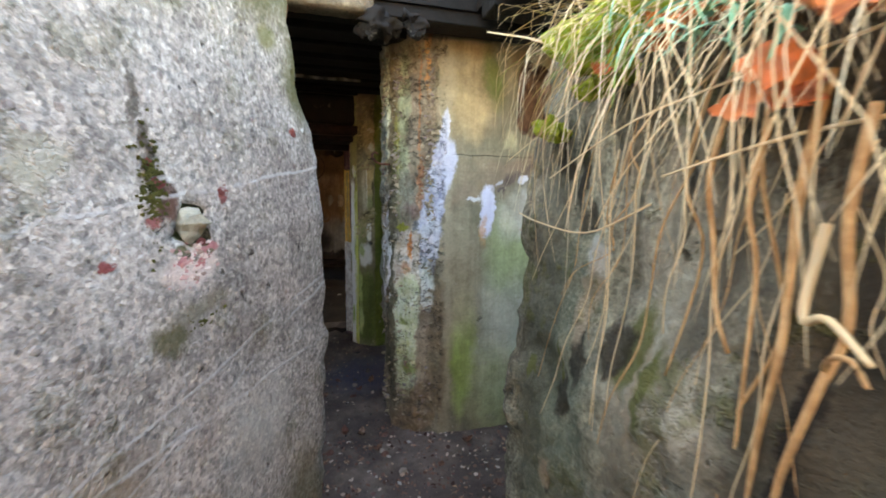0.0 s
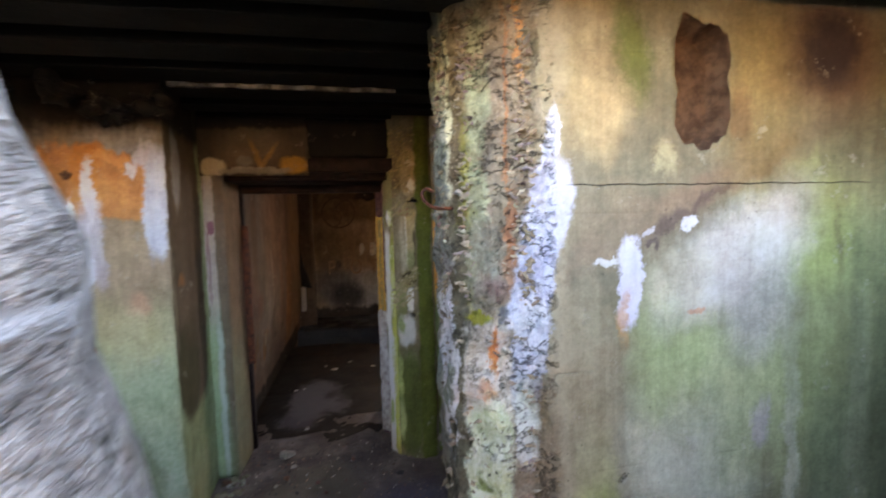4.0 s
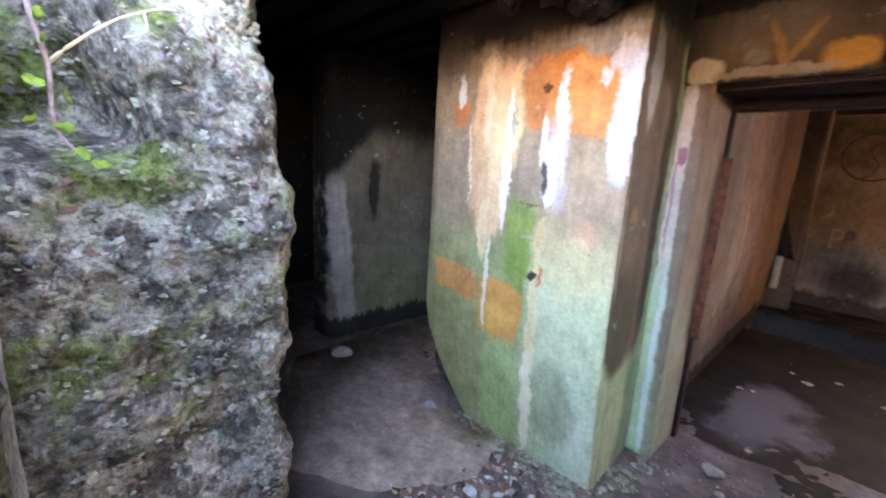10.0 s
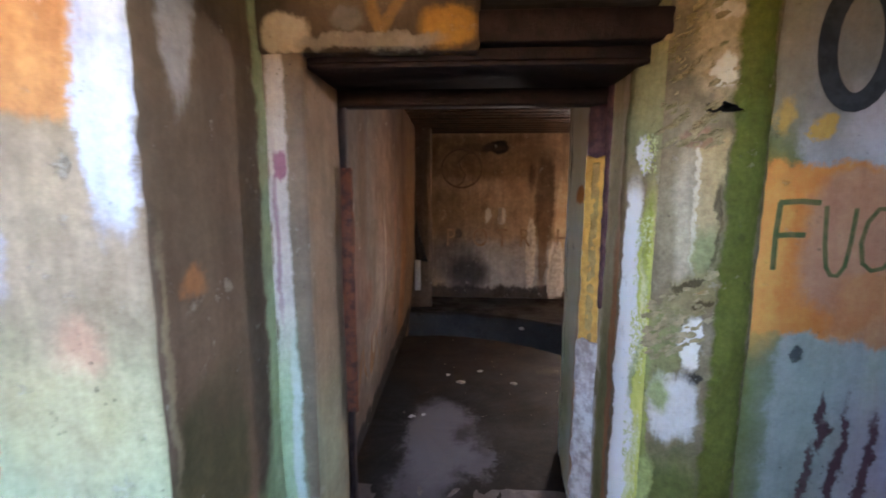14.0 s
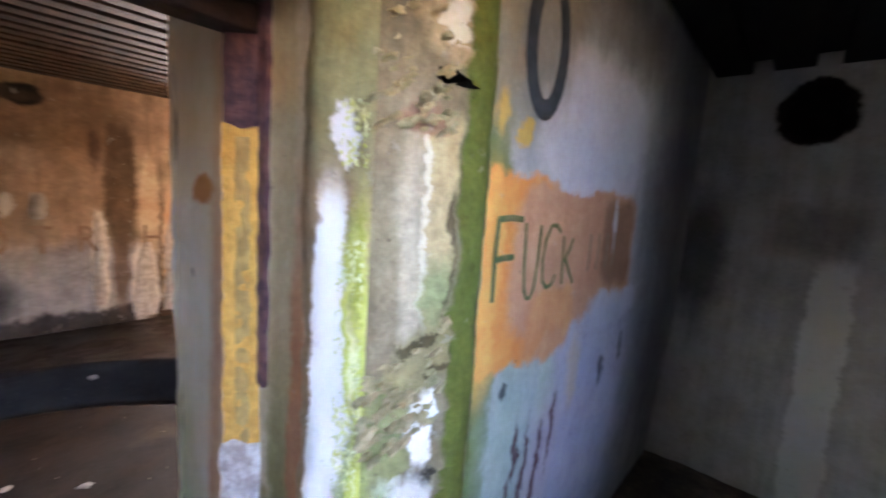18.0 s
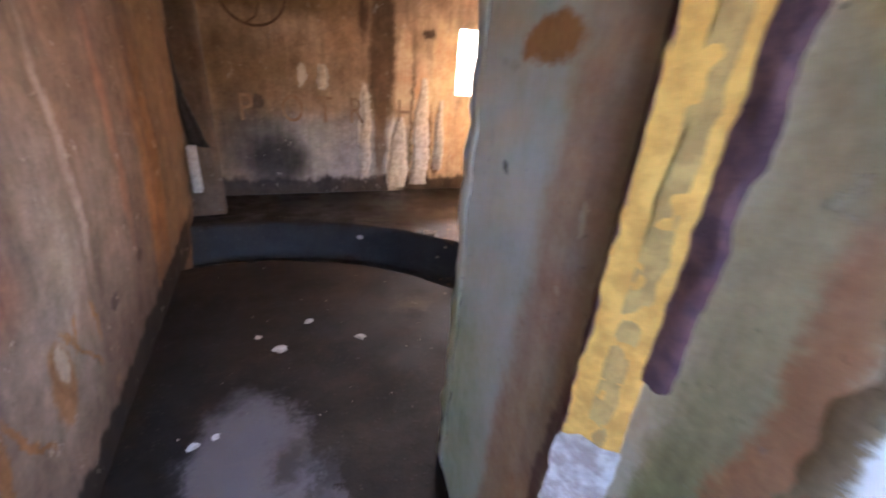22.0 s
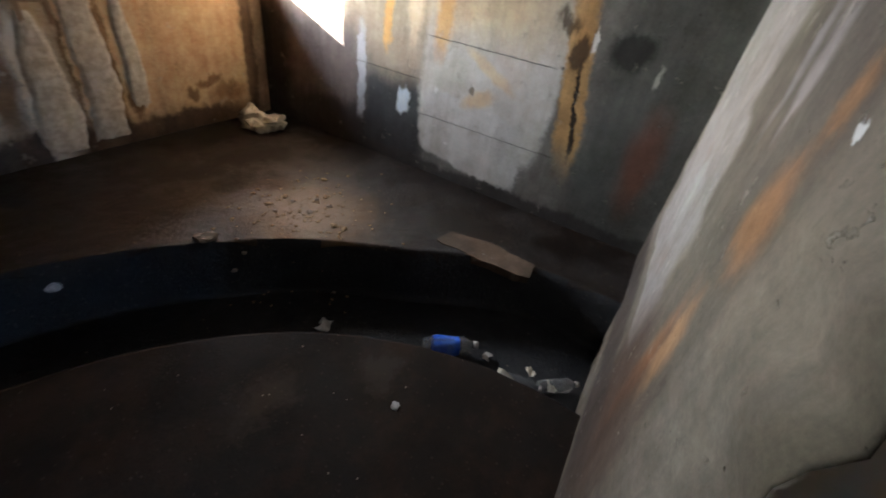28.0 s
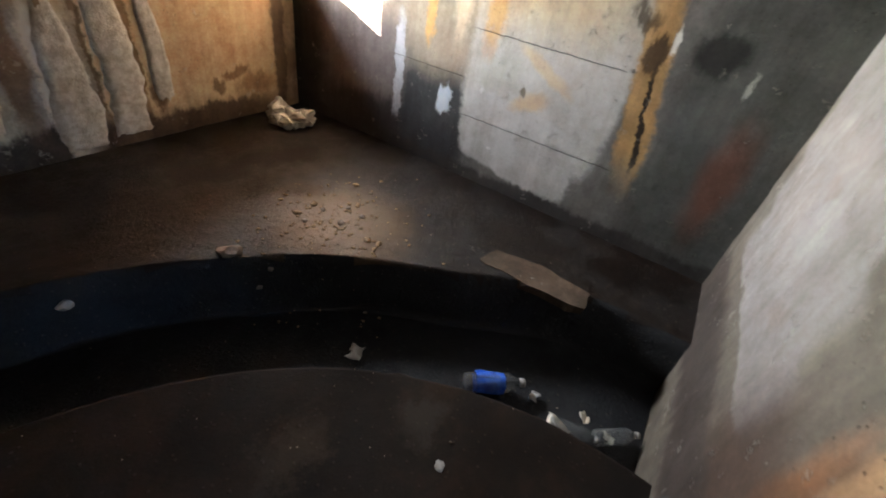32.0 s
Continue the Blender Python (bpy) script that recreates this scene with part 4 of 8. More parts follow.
# Near-black at the far corner; tan field at (7.9, 1.25) bounces more sun.
RIGHT_GROUND = [
    (7.75, 0.40, 0.40, 0.55, C(112, 104, 104), 3, 0.6, 0.85, 0.4), (8.35, 0.60, 0.22, 0.80, C(48, 44, 44), 3, 0.6, 0.92, 0.3),
    (7.9, 1.25, 0.60, 0.30, C(190, 174, 150), 3, 0.7, 0.8, 0.4), (7.55, 0.20, 0.60, 0.20, C(58, 55, 57), 3, 0.5, 0.9, 0.4),
    (7.17, 0.36, 0.25, 0.34, C(58, 60, 64), 5, 0.3, 0.95, 0.2), (7.15, 0.95, 0.30, 0.26, C(170, 158, 138), 3, 0.6, 0.85, 0.4),
    (6.52, 0.95, 0.44, 0.62, C(196, 195, 192), 6, 0.12, 0.98, 0.12), (6.56, 0.42, 0.38, 0.22, C(200, 200, 200), 5, 0.12, 0.97, 0.12, 0.14)]
RIGHT_STAINS = [
    (6.60, 1.30, 0.42, 0.26, C(198, 180, 144), 3, 0.7, 0.8, 0.5), (6.85, 1.08, 0.05, 0.20, C(206, 166, 104), 2, 0.6, 0.8, 0.7),
    (7.25, 1.02, 0.035, 0.18, C(214, 170, 100), 2, 0.5, 0.85, 0.7), (7.05, 1.15, 0.05, 0.28, C(222, 208, 184), 2, 0.6, 0.85, 0.7),
    (6.50, 0.86, 0.16, 0.04, C(206, 186, 150), 2, 0.6, 0.7, 0.1, 0.5), (6.55, 0.68, 0.09, 0.05, C(196, 170, 128), 2, 0.6, 0.7, 0.1, -0.4),
    (7.46, 0.62, 0.035, 0.30, C(196, 200, 210), 3, 0.4, 0.88, 0.6), (7.09, 0.535, 0.045, 0.09, C(214, 226, 240), 4, 0.3, 0.97, 0.5)]
RIGHT_CRACK = [
    (6.00, 0.90, 0.075, 0.50, C(184, 148, 96), 3, 0.4, 0.9, 0.4, 0.0, 0.16), (5.955, 0.75, 0.013, 0.26, C(32, 26, 24), 3, 0.5, 0.97, 0.5, 0.0, 0.18),
    (6.03, 1.05, 0.05, 0.08, C(60, 46, 36), 2, 0.5, 0.88, 0.7), (6.12, 1.20, 0.07, 0.04, C(70, 56, 44), 2, 0.6, 0.8, 0.7),
    (5.97, 1.12, 0.016, 0.06, C(234, 232, 228), 2, 0.4, 0.92, 0.5), (6.0, 0.40, 0.10, 0.16, C(110, 108, 104), 3, 0.6, 0.7, 0.3),
    (5.58, 0.75, 0.28, 0.80, C(90, 92, 90), 5, 0.3, 0.95, 0.2), (5.78, 1.12, 0.10, 0.09, C(44, 45, 46), 2, 0.5, 0.9, 0.4)]
# Small spots, and a darker band along the whole foot.
RIGHT_SPOTS = [
    (5.53, 0.60, 0.08, 0.26, C(116, 78, 64), 2, 0.8, 0.8, 0.3), (5.62, 1.05, 0.012, 0.06, C(170, 170, 166), 2, 0.5, 0.85, 0.6),
    (6.60, 0.73, 0.022, 0.028, C(96, 84, 66), 2, 0.5, 0.9, 0.0), (6.84, 0.66, 0.016, 0.014, C(236, 236, 236), 2, 0.5, 0.9, 0.0),
    (6.72, 0.345, 0.014, 0.014, C(240, 240, 240), 2, 0.5, 0.9, 0.0), (6.10, 0.98, 0.008, 0.008, C(60, 56, 50), 2, 0.5, 0.85, 0.0),
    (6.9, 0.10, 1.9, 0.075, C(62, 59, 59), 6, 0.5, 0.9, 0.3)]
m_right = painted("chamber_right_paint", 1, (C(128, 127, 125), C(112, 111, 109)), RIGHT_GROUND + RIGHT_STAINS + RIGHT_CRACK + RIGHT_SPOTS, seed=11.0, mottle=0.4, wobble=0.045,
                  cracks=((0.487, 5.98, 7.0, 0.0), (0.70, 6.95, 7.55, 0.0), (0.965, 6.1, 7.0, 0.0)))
BACK_STRIP = [
    (2.28, 0.60, 0.56, 0.13, C(140, 135, 131), 6, 0.15, 0.97, 0.15), (2.36, 0.80, 0.56, 0.15, C(142, 137, 133), 6, 0.15, 0.97, 0.15),
    (2.46, 1.02, 0.56, 0.16, C(143, 138, 134), 6, 0.15, 0.97, 0.15), (2.58, 1.28, 0.54, 0.20, C(134, 130, 127), 6, 0.18, 0.97, 0.15),
    (2.30, 0.85, 0.12, 0.10, C(158, 154, 152), 2, 0.7, 0.7, 0.3), (2.25, 1.10, 0.06, 0.16, C(136, 130, 124), 2, 0.7, 0.6, 0.4),
    (2.40, 0.95, 0.07, 0.03, C(134, 124, 118), 2, 0.6, 0.7, 0.3), (2.05, 0.66, 0.06, 0.05, C(138, 128, 120), 2, 0.7, 0.6, 0.3)]
# Stains; the wide soft fields only tone the upper wall down.
BACK_STAINS = [
    (1.62, 1.34, 0.05, 0.10, C(168, 166, 168), 2, 0.7, 0.8, 0.7), (1.75, 1.32, 0.03, 0.12, C(160, 158, 160), 2, 0.7, 0.7, 0.7),
    (1.42, 1.42, 0.30, 0.16, C(92, 86, 83), 3, 0.8, 0.6, 0.3), (1.52, 1.12, 0.10, 0.12, C(92, 88, 82), 2, 0.9, 0.5, 0.3),
    (1.40, 1.12, 0.07, 0.09, C(166, 124, 86), 2, 0.8, 0.8, 0.5), (1.37, 1.30, 0.03, 0.05, C(160, 122, 86), 2, 0.8, 0.7, 0.5),
    (1.50, 0.62, 0.05, 0.22, C(150, 104, 66), 2, 0.8, 0.85, 0.4), (1.30, 1.29, 0.012, 0.012, C(226, 230, 236), 2, 0.4, 0.9, 0.2)]
# Darker brown towards the floor, with a few paler spots.
BACK_LOW = [
    (1.55, 0.40, 0.30, 0.30, C(74, 56, 46), 3, 0.7, 0.85, 0.3), (1.42, 0.80, 0.04, 0.12, C(172, 132, 92), 2, 0.8, 0.7, 0.4),
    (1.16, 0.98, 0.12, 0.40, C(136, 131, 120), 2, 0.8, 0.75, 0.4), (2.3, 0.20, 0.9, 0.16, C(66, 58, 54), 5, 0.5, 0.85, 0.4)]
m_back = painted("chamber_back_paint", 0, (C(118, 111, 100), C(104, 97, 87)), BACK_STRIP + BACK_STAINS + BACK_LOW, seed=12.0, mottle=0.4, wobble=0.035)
# The dark disc at (3.69, 2.02) paints darkness round the carved hole.
m_end = painted("end_wall_paint", 1, (C(196, 197, 196), C(206, 206, 204)), [
    (3.51, 0.65, 0.085, 0.64, C(236, 238, 236), 7, 0.14, 1.0, 0.2), (4.08, 1.25, 0.12, 0.35, C(84, 86, 90), 2, 0.6, 0.8, 0.4),
    (3.69, 2.02, 0.15, 0.16, C(34, 26, 26), 2, 0.15, 1.0, 0.0), (3.87, 0.35, 0.10, 0.2, C(180, 178, 172), 2, 0.7, 0.6, 0.3),
    (3.60, 1.45, 0.16, 0.12, C(128, 128, 126), 3, 0.6, 0.6, 0.1)], seed=13.0)
# Near-black over the upper part and foot; end strip stands for the unlit room.
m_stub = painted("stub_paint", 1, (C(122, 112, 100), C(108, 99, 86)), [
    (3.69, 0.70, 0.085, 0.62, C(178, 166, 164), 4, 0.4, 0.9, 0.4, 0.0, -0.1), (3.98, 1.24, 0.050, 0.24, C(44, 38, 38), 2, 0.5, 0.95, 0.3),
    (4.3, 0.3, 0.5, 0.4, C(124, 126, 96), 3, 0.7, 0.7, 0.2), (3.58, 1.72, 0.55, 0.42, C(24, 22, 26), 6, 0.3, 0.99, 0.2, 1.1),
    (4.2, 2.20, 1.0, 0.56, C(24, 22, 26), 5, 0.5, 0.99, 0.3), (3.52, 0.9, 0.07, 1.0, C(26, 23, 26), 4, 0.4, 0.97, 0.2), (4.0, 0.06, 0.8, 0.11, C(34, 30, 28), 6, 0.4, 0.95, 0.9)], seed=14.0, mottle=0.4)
# Near-black concrete, also used for the side room's walls.
m_grey = painted("dark_concrete", 0, (C(38, 35, 34), C(28, 26, 26)), [], seed=15.0)
m_soot = plain("soot_ceiling", C(12, 11, 11), C(26, 22, 21), 0.75, 6.0, 0.006)
m_block = weathered("weathered_concrete", (C(154, 148, 145), C(182, 178, 175)), 0.7, 0.3, 0.0, ((1.236, -0.176), (0.74, -0.30), (1.62, -0.22), (0.52, -0.42), (0.98, -0.05)), [
    (1.215, 1.52, 0.008, 0.055, C(70, 62, 52), 2, 0.6, 0.9, 0.1), (1.198, 1.60, 0.006, 0.05, C(84, 78, 70), 2, 0.7, 0.8, 0.1), (1.232, 1.45, 0.022, 0.028, C(92, 58, 46), 2, 0.5, 0.9, 0.1),
    (1.265, 1.335, 0.050, 0.030, C(226, 212, 206), 2, 0.5, 0.9, 0.1), (1.30, 1.362, 0.022, 0.014, C(190, 120, 122), 2, 0.5, 0.85, 0.0),
    (1.285, 1.34, 0.010, 0.008, C(176, 96, 100), 2, 0.4, 0.85, 0.0), (1.25, 1.365, 0.018, 0.012, C(84, 88, 50), 2, 0.5, 0.85, 0.0),
    (1.21, 1.425, 0.008, 0.009, C(150, 84, 84), 3, 0.3, 0.9, 0.0), (1.343, 1.464, 0.009, 0.010, C(134, 66, 62), 3, 0.3, 0.9, 0.0),
    (1.136, 1.362, 0.011, 0.011, C(150, 74, 72), 3, 0.3, 0.95, 0.0), (1.22, 1.224, 0.035, 0.03, C(92, 88, 46), 2, 0.6, 0.8, 0.2),
    (1.28, 1.26, 0.05, 0.02, C(120, 116, 92), 2, 0.7, 0.6, 0.1), (1.62, 1.85, 0.05, 0.22, C(86, 84, 46), 3, 0.6, 0.85, 0.2), (1.42, 1.93, 0.22, 0.10, C(84, 84, 42), 2, 0.8, 0.9, 0.3), (1.25, 1.80, 0.05, 0.04, C(96, 96, 52), 2, 0.8, 0.8, 0.2), (1.60, 1.74, 0.05, 0.08, C(88, 86, 48), 2, 0.8, 0.8, 0.2), (1.50, 1.80, 0.03, 0.025, C(110, 112, 60), 2, 0.7, 0.7, 0.1),
    (1.10, 1.02, 0.07, 0.06, C(150, 130, 106), 2, 0.8, 0.6, 0.2), (1.09, 1.50, 0.03, 0.03, C(206, 200, 186), 2, 0.7, 0.7, 0.0),
    (1.56, 1.60, 0.009, 0.009, C(150, 70, 62), 3, 0.3, 0.9, 0.0), (1.60, 1.62, 0.006, 0.008, C(216, 216, 212), 2, 0.4, 0.9, 0.0),
    (1.40, 0.95, 0.08, 0.10, C(206, 206, 200), 2, 0.9, 0.5, 0.3), (1.55, 0.62, 0.08, 0.16, C(96, 88, 54), 2, 0.7, 0.7, 0.3)])
spots = random.Random(71)
OUTER_SPOTS = [(spots.uniform(0.5, 1.35), spots.uniform(0.55, 1.55), spots.uniform(0.008, 0.032), spots.uniform(0.012, 0.09),
                spots.choice([C(34, 29, 24), C(40, 34, 26), C(182, 174, 154), C(164, 150, 128), C(92, 96, 46), C(60, 52, 38)]), 2, 0.5, 0.85, 0.4) for k in range(34)]
m_outer = weathered("mossy_concrete", (C(112, 108, 94), C(146, 143, 128)), 0.7, 0.5, 3.0, (), [
    (0.95, 1.10, 0.10, 0.45, C(176, 170, 150), 2, 0.9, 0.7, 0.6), (0.60, 0.75, 0.12, 0.5, C(70, 62, 48), 2, 0.7, 0.8, 0.4),
    (0.85, 1.62, 0.30, 0.12, C(76, 60, 40), 2, 0.8, 0.7, 0.3), (1.20, 0.90, 0.12, 0.5, C(110, 124, 104), 2, 0.9, 0.6, 0.5),
    (1.05, 0.70, 0.05, 0.10, C(196, 200, 170), 2, 0.6, 0.7, 0.3), (0.75, 1.25, 0.06, 0.2, C(170, 152, 120), 2, 0.8, 0.6, 0.4), (0.72, 1.45, 0.05, 0.25, C(40, 34, 30), 2, 0.7, 0.85, 0.5), (0.78, 1.02, 0.07, 0.42, C(46, 39, 30), 2, 0.8, 0.85, 0.6), (0.66, 1.10, 0.05, 0.40, C(56, 48, 34), 2, 0.8, 0.85, 0.6), (0.98, 0.80, 0.06, 0.30, C(80, 74, 56), 2, 0.8, 0.7, 0.6), (0.55, 0.95, 0.07, 0.5, C(62, 56, 36), 2, 0.8, 0.8, 0.5), (0.90, 1.40, 0.04, 0.3, C(60, 52, 40), 2, 0.8, 0.7, 0.6), (1.32, 1.2, 0.08, 0.5, C(84, 84, 70), 2, 0.8, 0.7, 0.5), (1.15, 1.35, 0.03, 0.03, C(206, 206, 196), 2, 0.6, 0.7, 0.2)] + OUTER_SPOTS, streaks=0.95)
m_rubble = rubble_mat("broken_concrete", 22.0, [C(112, 104, 96), C(160, 146, 128), C(150, 128, 124), C(110, 112, 110), C(190, 182, 164)], 0.75, 0.75)
m_edge = painted("broken_plaster_edge", 0, (C(158, 144, 124), C(132, 120, 106)), EDGE, breaks=0.75, wobble=0.045, grain=0.009, mottle=0.6, speck=0.35, streak=0.1)
m_floor = ground_mat("dirt_floor", (C(62, 52, 50), C(100, 87, 82), C(148, 132, 123)), 0.3, 0.7, [
    (0.45, 3.95, 0.30, 0.28, C(112, 100, 84), 2, 0.5, 0.7, 0.0), (1.0, 3.6, 0.3, 0.3, C(70, 76, 104), 2, 0.6, 0.6, 0.0)])
m_slab = painted("pale_floor_slab", 0, (C(186, 162, 148), C(150, 132, 120)), [], seed=16.0, mottle=0.6)
# The strip at x -0.03 paints the dark gap along the left wall.
m_pit = ground_mat("wet_chamber_floor", (C(20, 14, 10), C(33, 23, 16), C(52, 36, 25)), 0.14, 0.06, [
    (0.28, 5.36, 0.22, 0.42, C(116, 110, 112), 2, 0.5, 0.8, 0.0), (0.52, 5.20, 0.09, 0.22, C(108, 102, 104), 2, 0.55, 0.75, 0.0), (0.43, 5.40, 0.07, 0.10, C(50, 40, 33), 2, 0.9, 0.75, 0.0), (0.56, 5.36, 0.05, 0.16, C(40, 31, 25), 2, 0.8, 0.8, 0.0, 0.5),
    (0.22, 4.95, 0.16, 0.18, C(104, 98, 100), 2, 0.6, 0.65, 0.0), (-0.03, 5.5, 0.10, 0.9, C(24, 21, 20), 2, 0.6, 0.8, 0.0),
    (1.55, 6.1, 0.10, 0.06, C(72, 66, 58), 2, 0.7, 0.5, 0.0), (1.2, 6.35, 0.14, 0.07, C(84, 72, 58), 2, 0.7, 0.5, 0.0)], 0.3)
# The pale patch at (2.10, 7.05) paints the glow of window light.
m_ledge = ground_mat("wet_chamber_ledge", (C(20, 14, 11), C(30, 22, 17), C(44, 33, 25)), 0.5, 0.3, [(2.10, 7.05, 0.30, 0.32, C(150, 124, 94), 2, 0.9, 0.75, 0.0)], 0.75)
m_gutter = ground_mat("wet_gutter", (C(26, 28, 32), C(36, 38, 43), C(50, 52, 55)), 0.5, 0.2)
m_rust = plain("rusted_steel", C(70, 44, 38), C(122, 72, 50), 0.75, 30.0, 0.004, 0.3)
m_darksteel = plain("sooty_steel", C(34, 28, 30), C(58, 46, 46), 0.6, 14.0, 0.004, 0.4)
m_rustdark = plain("dark_rusted_steel", C(100, 74, 84), C(140, 102, 104), 0.8, 34.0, 0.006, 0.2)
m_yellow = plain("ochre_painted_steel", C(232, 184, 96), C(206, 156, 78), 0.75, 26.0, 0.004)
m_ochre = plain("dull_ochre_paint", C(196, 164, 100), C(168, 138, 84), 0.85, 30.0, 0.005)
m_crust = plain("crumbling_lime", C(236, 232, 228), C(184, 168, 162), 0.95, 26.0, 0.010)
m_soil = ground_mat("forest_soil", (C(70, 58, 44), C(96, 80, 58), C(120, 104, 74)), 0.1, 0.6)


# ---- building tools ----
def link_mesh(name, bm, mats, smooth=True):
    me = bpy.data.meshes.new(name)
    bmesh.ops.recalc_face_normals(bm, faces=bm.faces)
    bm.to_mesh(me)
    bm.free()
    for m in mats if isinstance(mats, (list, tuple)) else [mats]:
        me.materials.append(m)
    if smooth:
        me.shade_smooth()
    return new(name, me)


def part(name, bm, material, parent, label=""):
    ob = link_mesh(name, bm, material)
    ob.parent = parent
    return tagged(ob, label)


def from_lists(name, verts, faces, mats, index=None, smooth=True):
    me = bpy.data.meshes.new(name)
    me.from_pydata(verts, [], faces)
    for m in mats if isinstance(mats, (list, tuple)) else [mats]:
        me.materials.append(m)
    if index is not None:
        me.polygons.foreach_set("material_index", index)
    if smooth:
        me.shade_smooth()
    me.update()
    return new(name, me)


def fbm(x, y, z, f):
    return noise.fractal((x * f, y * f, z * f), 0.9, 2.1, 4)


def prism(name, poly, z0, z1, mats, edges=None, step=0.05, amps=(0.004,), freq=3.0, shape=None, bevel=0.03, cap=0):
    """A wall in plan: a polygon (counter-clockwise) drawn up from z0 to z1, its faces cut fine and roughened. edges: for each side
    the number of its material; amps: for each material how rough it is, in metres. shape moves a point: (x, y, z) -> (x, y)."""
    n = len(poly)
    edges = edges or [0] * n
    ring = []
    for k in range(n):
        a, b = Vector(poly[k]), Vector(poly[(k + 1) % n])
        d = (b - a).length
        way = (b - a) / d
        out = Vector((way.y, -way.x))
        cut = min(bevel, d * 0.3)
        steps = max(1, round((d - 2 * cut) / step))
        for s in range(steps + 1):
            p = a + way * (cut + (d - 2 * cut) * s / steps)
            ring.append((p, out, edges[k]))
    levels = max(1, round((z1 - z0) / step))
    verts, faces, index = [], [], []
    for lv in range(levels + 1):
        z = z0 + (z1 - z0) * lv / levels
        for p, out, mi in ring:
            amp = amps[min(mi, len(amps) - 1)]
            h = amp * (fbm(p.x, p.y, z, freq) + 0.5 * noise.noise((p.x * freq * 6, p.y * freq * 6, z * freq * 6)))
            q = p + out * h
            if shape:
                q = Vector(shape(q.x, q.y, z))
            verts.append((q.x, q.y, z))
    m = len(ring)
    for lv in range(levels):
        for k in range(m):
            k2 = (k + 1) % m
            faces.append((lv * m + k, lv * m + k2, (lv + 1) * m + k2, (lv + 1) * m + k))
            index.append(ring[k][2])
    faces.append(tuple(levels * m + k for k in range(m)))
    faces.append(tuple(reversed(range(m))))
    index += [cap, cap]
    return from_lists(name, verts, faces, mats, index)


def sheet_wall(name, axis, at, deep, u0, u1, z0, z1, opening, mats, step=0.06, amp=0.005, freq=2.5):
    """A straight wall with one rectangular opening through it. axis 0: runs along x at y=at; axis 1: runs along y at x=at.
    deep: thickness, signed, away from the room."""
    ou0, ou1, oz0, oz1 = opening

    def lines(a, b, *marks):
        pts = sorted({round(a, 4), round(b, 4), *[round(v, 4) for v in marks]})
        out = []
        for p, q in zip(pts, pts[1:]):
            k = max(1, round((q - p) / step))
            out += [p + (q - p) * s / k for s in range(k)]
        return out + [pts[-1]]

    us, zs = (lines(u0, u1, ou0, ou1), lines(z0, z1, oz0, oz1)) if opening[1] <= u1 and opening[3] <= z1 else (lines(u0, u1), lines(z0, z1))
    verts, faces, index = [], [], []
    nu, nz = len(us), len(zs)
    for side in (0, 1):
        for z in zs:
            for u in us:
                d = at + deep * side + (amp * fbm(u, at, z, freq) if side == 0 else 0)
                verts.append((u, d, z) if axis == 0 else (d, u, z))
    solid = lambda i, j: not (ou0 - 1e-4 < (us[i] + us[i + 1]) / 2 < ou1 + 1e-4 and oz0 - 1e-4 < (zs[j] + zs[j + 1]) / 2 < oz1 + 1e-4)
    at_ = lambda s, i, j: s * nu * nz + j * nu + i
    for i in range(nu - 1):
        for j in range(nz - 1):
            if solid(i, j):
                faces.append((at_(0, i, j), at_(0, i + 1, j), at_(0, i + 1, j + 1), at_(0, i, j + 1)))
                faces.append((at_(1, i, j), at_(1, i, j + 1), at_(1, i + 1, j + 1), at_(1, i + 1, j)))
                index += [0, 1]
                continue
            for (i2, j2), (a, b) in (((i - 1, j), ((i, j), (i, j + 1))), ((i + 1, j), ((i + 1, j), (i + 1, j + 1))), ((i, j - 1), ((i, j), (i + 1, j))), ((i, j + 1), ((i, j + 1), (i + 1, j + 1)))):
                if 0 <= i2 < nu - 1 and 0 <= j2 < nz - 1 and solid(i2, j2):
                    faces.append((at_(0, *a), at_(0, *b), at_(1, *b), at_(1, *a)))
                    index.append(1)
    return from_lists(name, verts, faces, mats, index, smooth=False)


def box_bm(x0, x1, y0, y1, z0, z1, bevel=0.004, bm=None):
    bm = bm or bmesh.new()
    r = bmesh.ops.create_cube(bm, size=1.0, matrix=Matrix.Translation(((x0 + x1) / 2, (y0 + y1) / 2, (z0 + z1) / 2)) @ Matrix.Diagonal((x1 - x0, y1 - y0, z1 - z0, 1)))
    if bevel:
        es = {e for v in r["verts"] for e in v.link_edges}
        bmesh.ops.bevel(bm, geom=list(es), offset=bevel, segments=1, affect="EDGES")
    return bm


def roughen(bm, amp, freq):
    for v in bm.verts:
        n = Vector((noise.noise(v.co * freq), noise.noise(v.co * freq + Vector((9, 3, 1))), noise.noise(v.co * freq + Vector((2, 8, 5)))))
        v.co += n * amp
    return bm


def structure(ob, label, category="wall"):
    return tagged(ob, label, category, kind="structure")


# ---- the structure ----
def block_shape(x, y, z):
    back = max(0.0, z - 1.45) * 0.22 + max(0.0, 1.0 - z) * 0.06 - 0.02 * math.exp(-((z - 1.15) / 0.12) ** 2)
    back += 0.022 * noise.noise((z * 7, 1.5, 0)) + 0.018 * noise.noise((z * 19, 4.5, 0)) + 0.012 * abs(noise.noise((z * 44, 2.5, 0)))
    w = max(0.0, 1 - abs(y - 1.66) / 0.9) if x > -0.3 else 0
    return x - 0.45 * back * w * 1.6, y - 0.89 * back * w


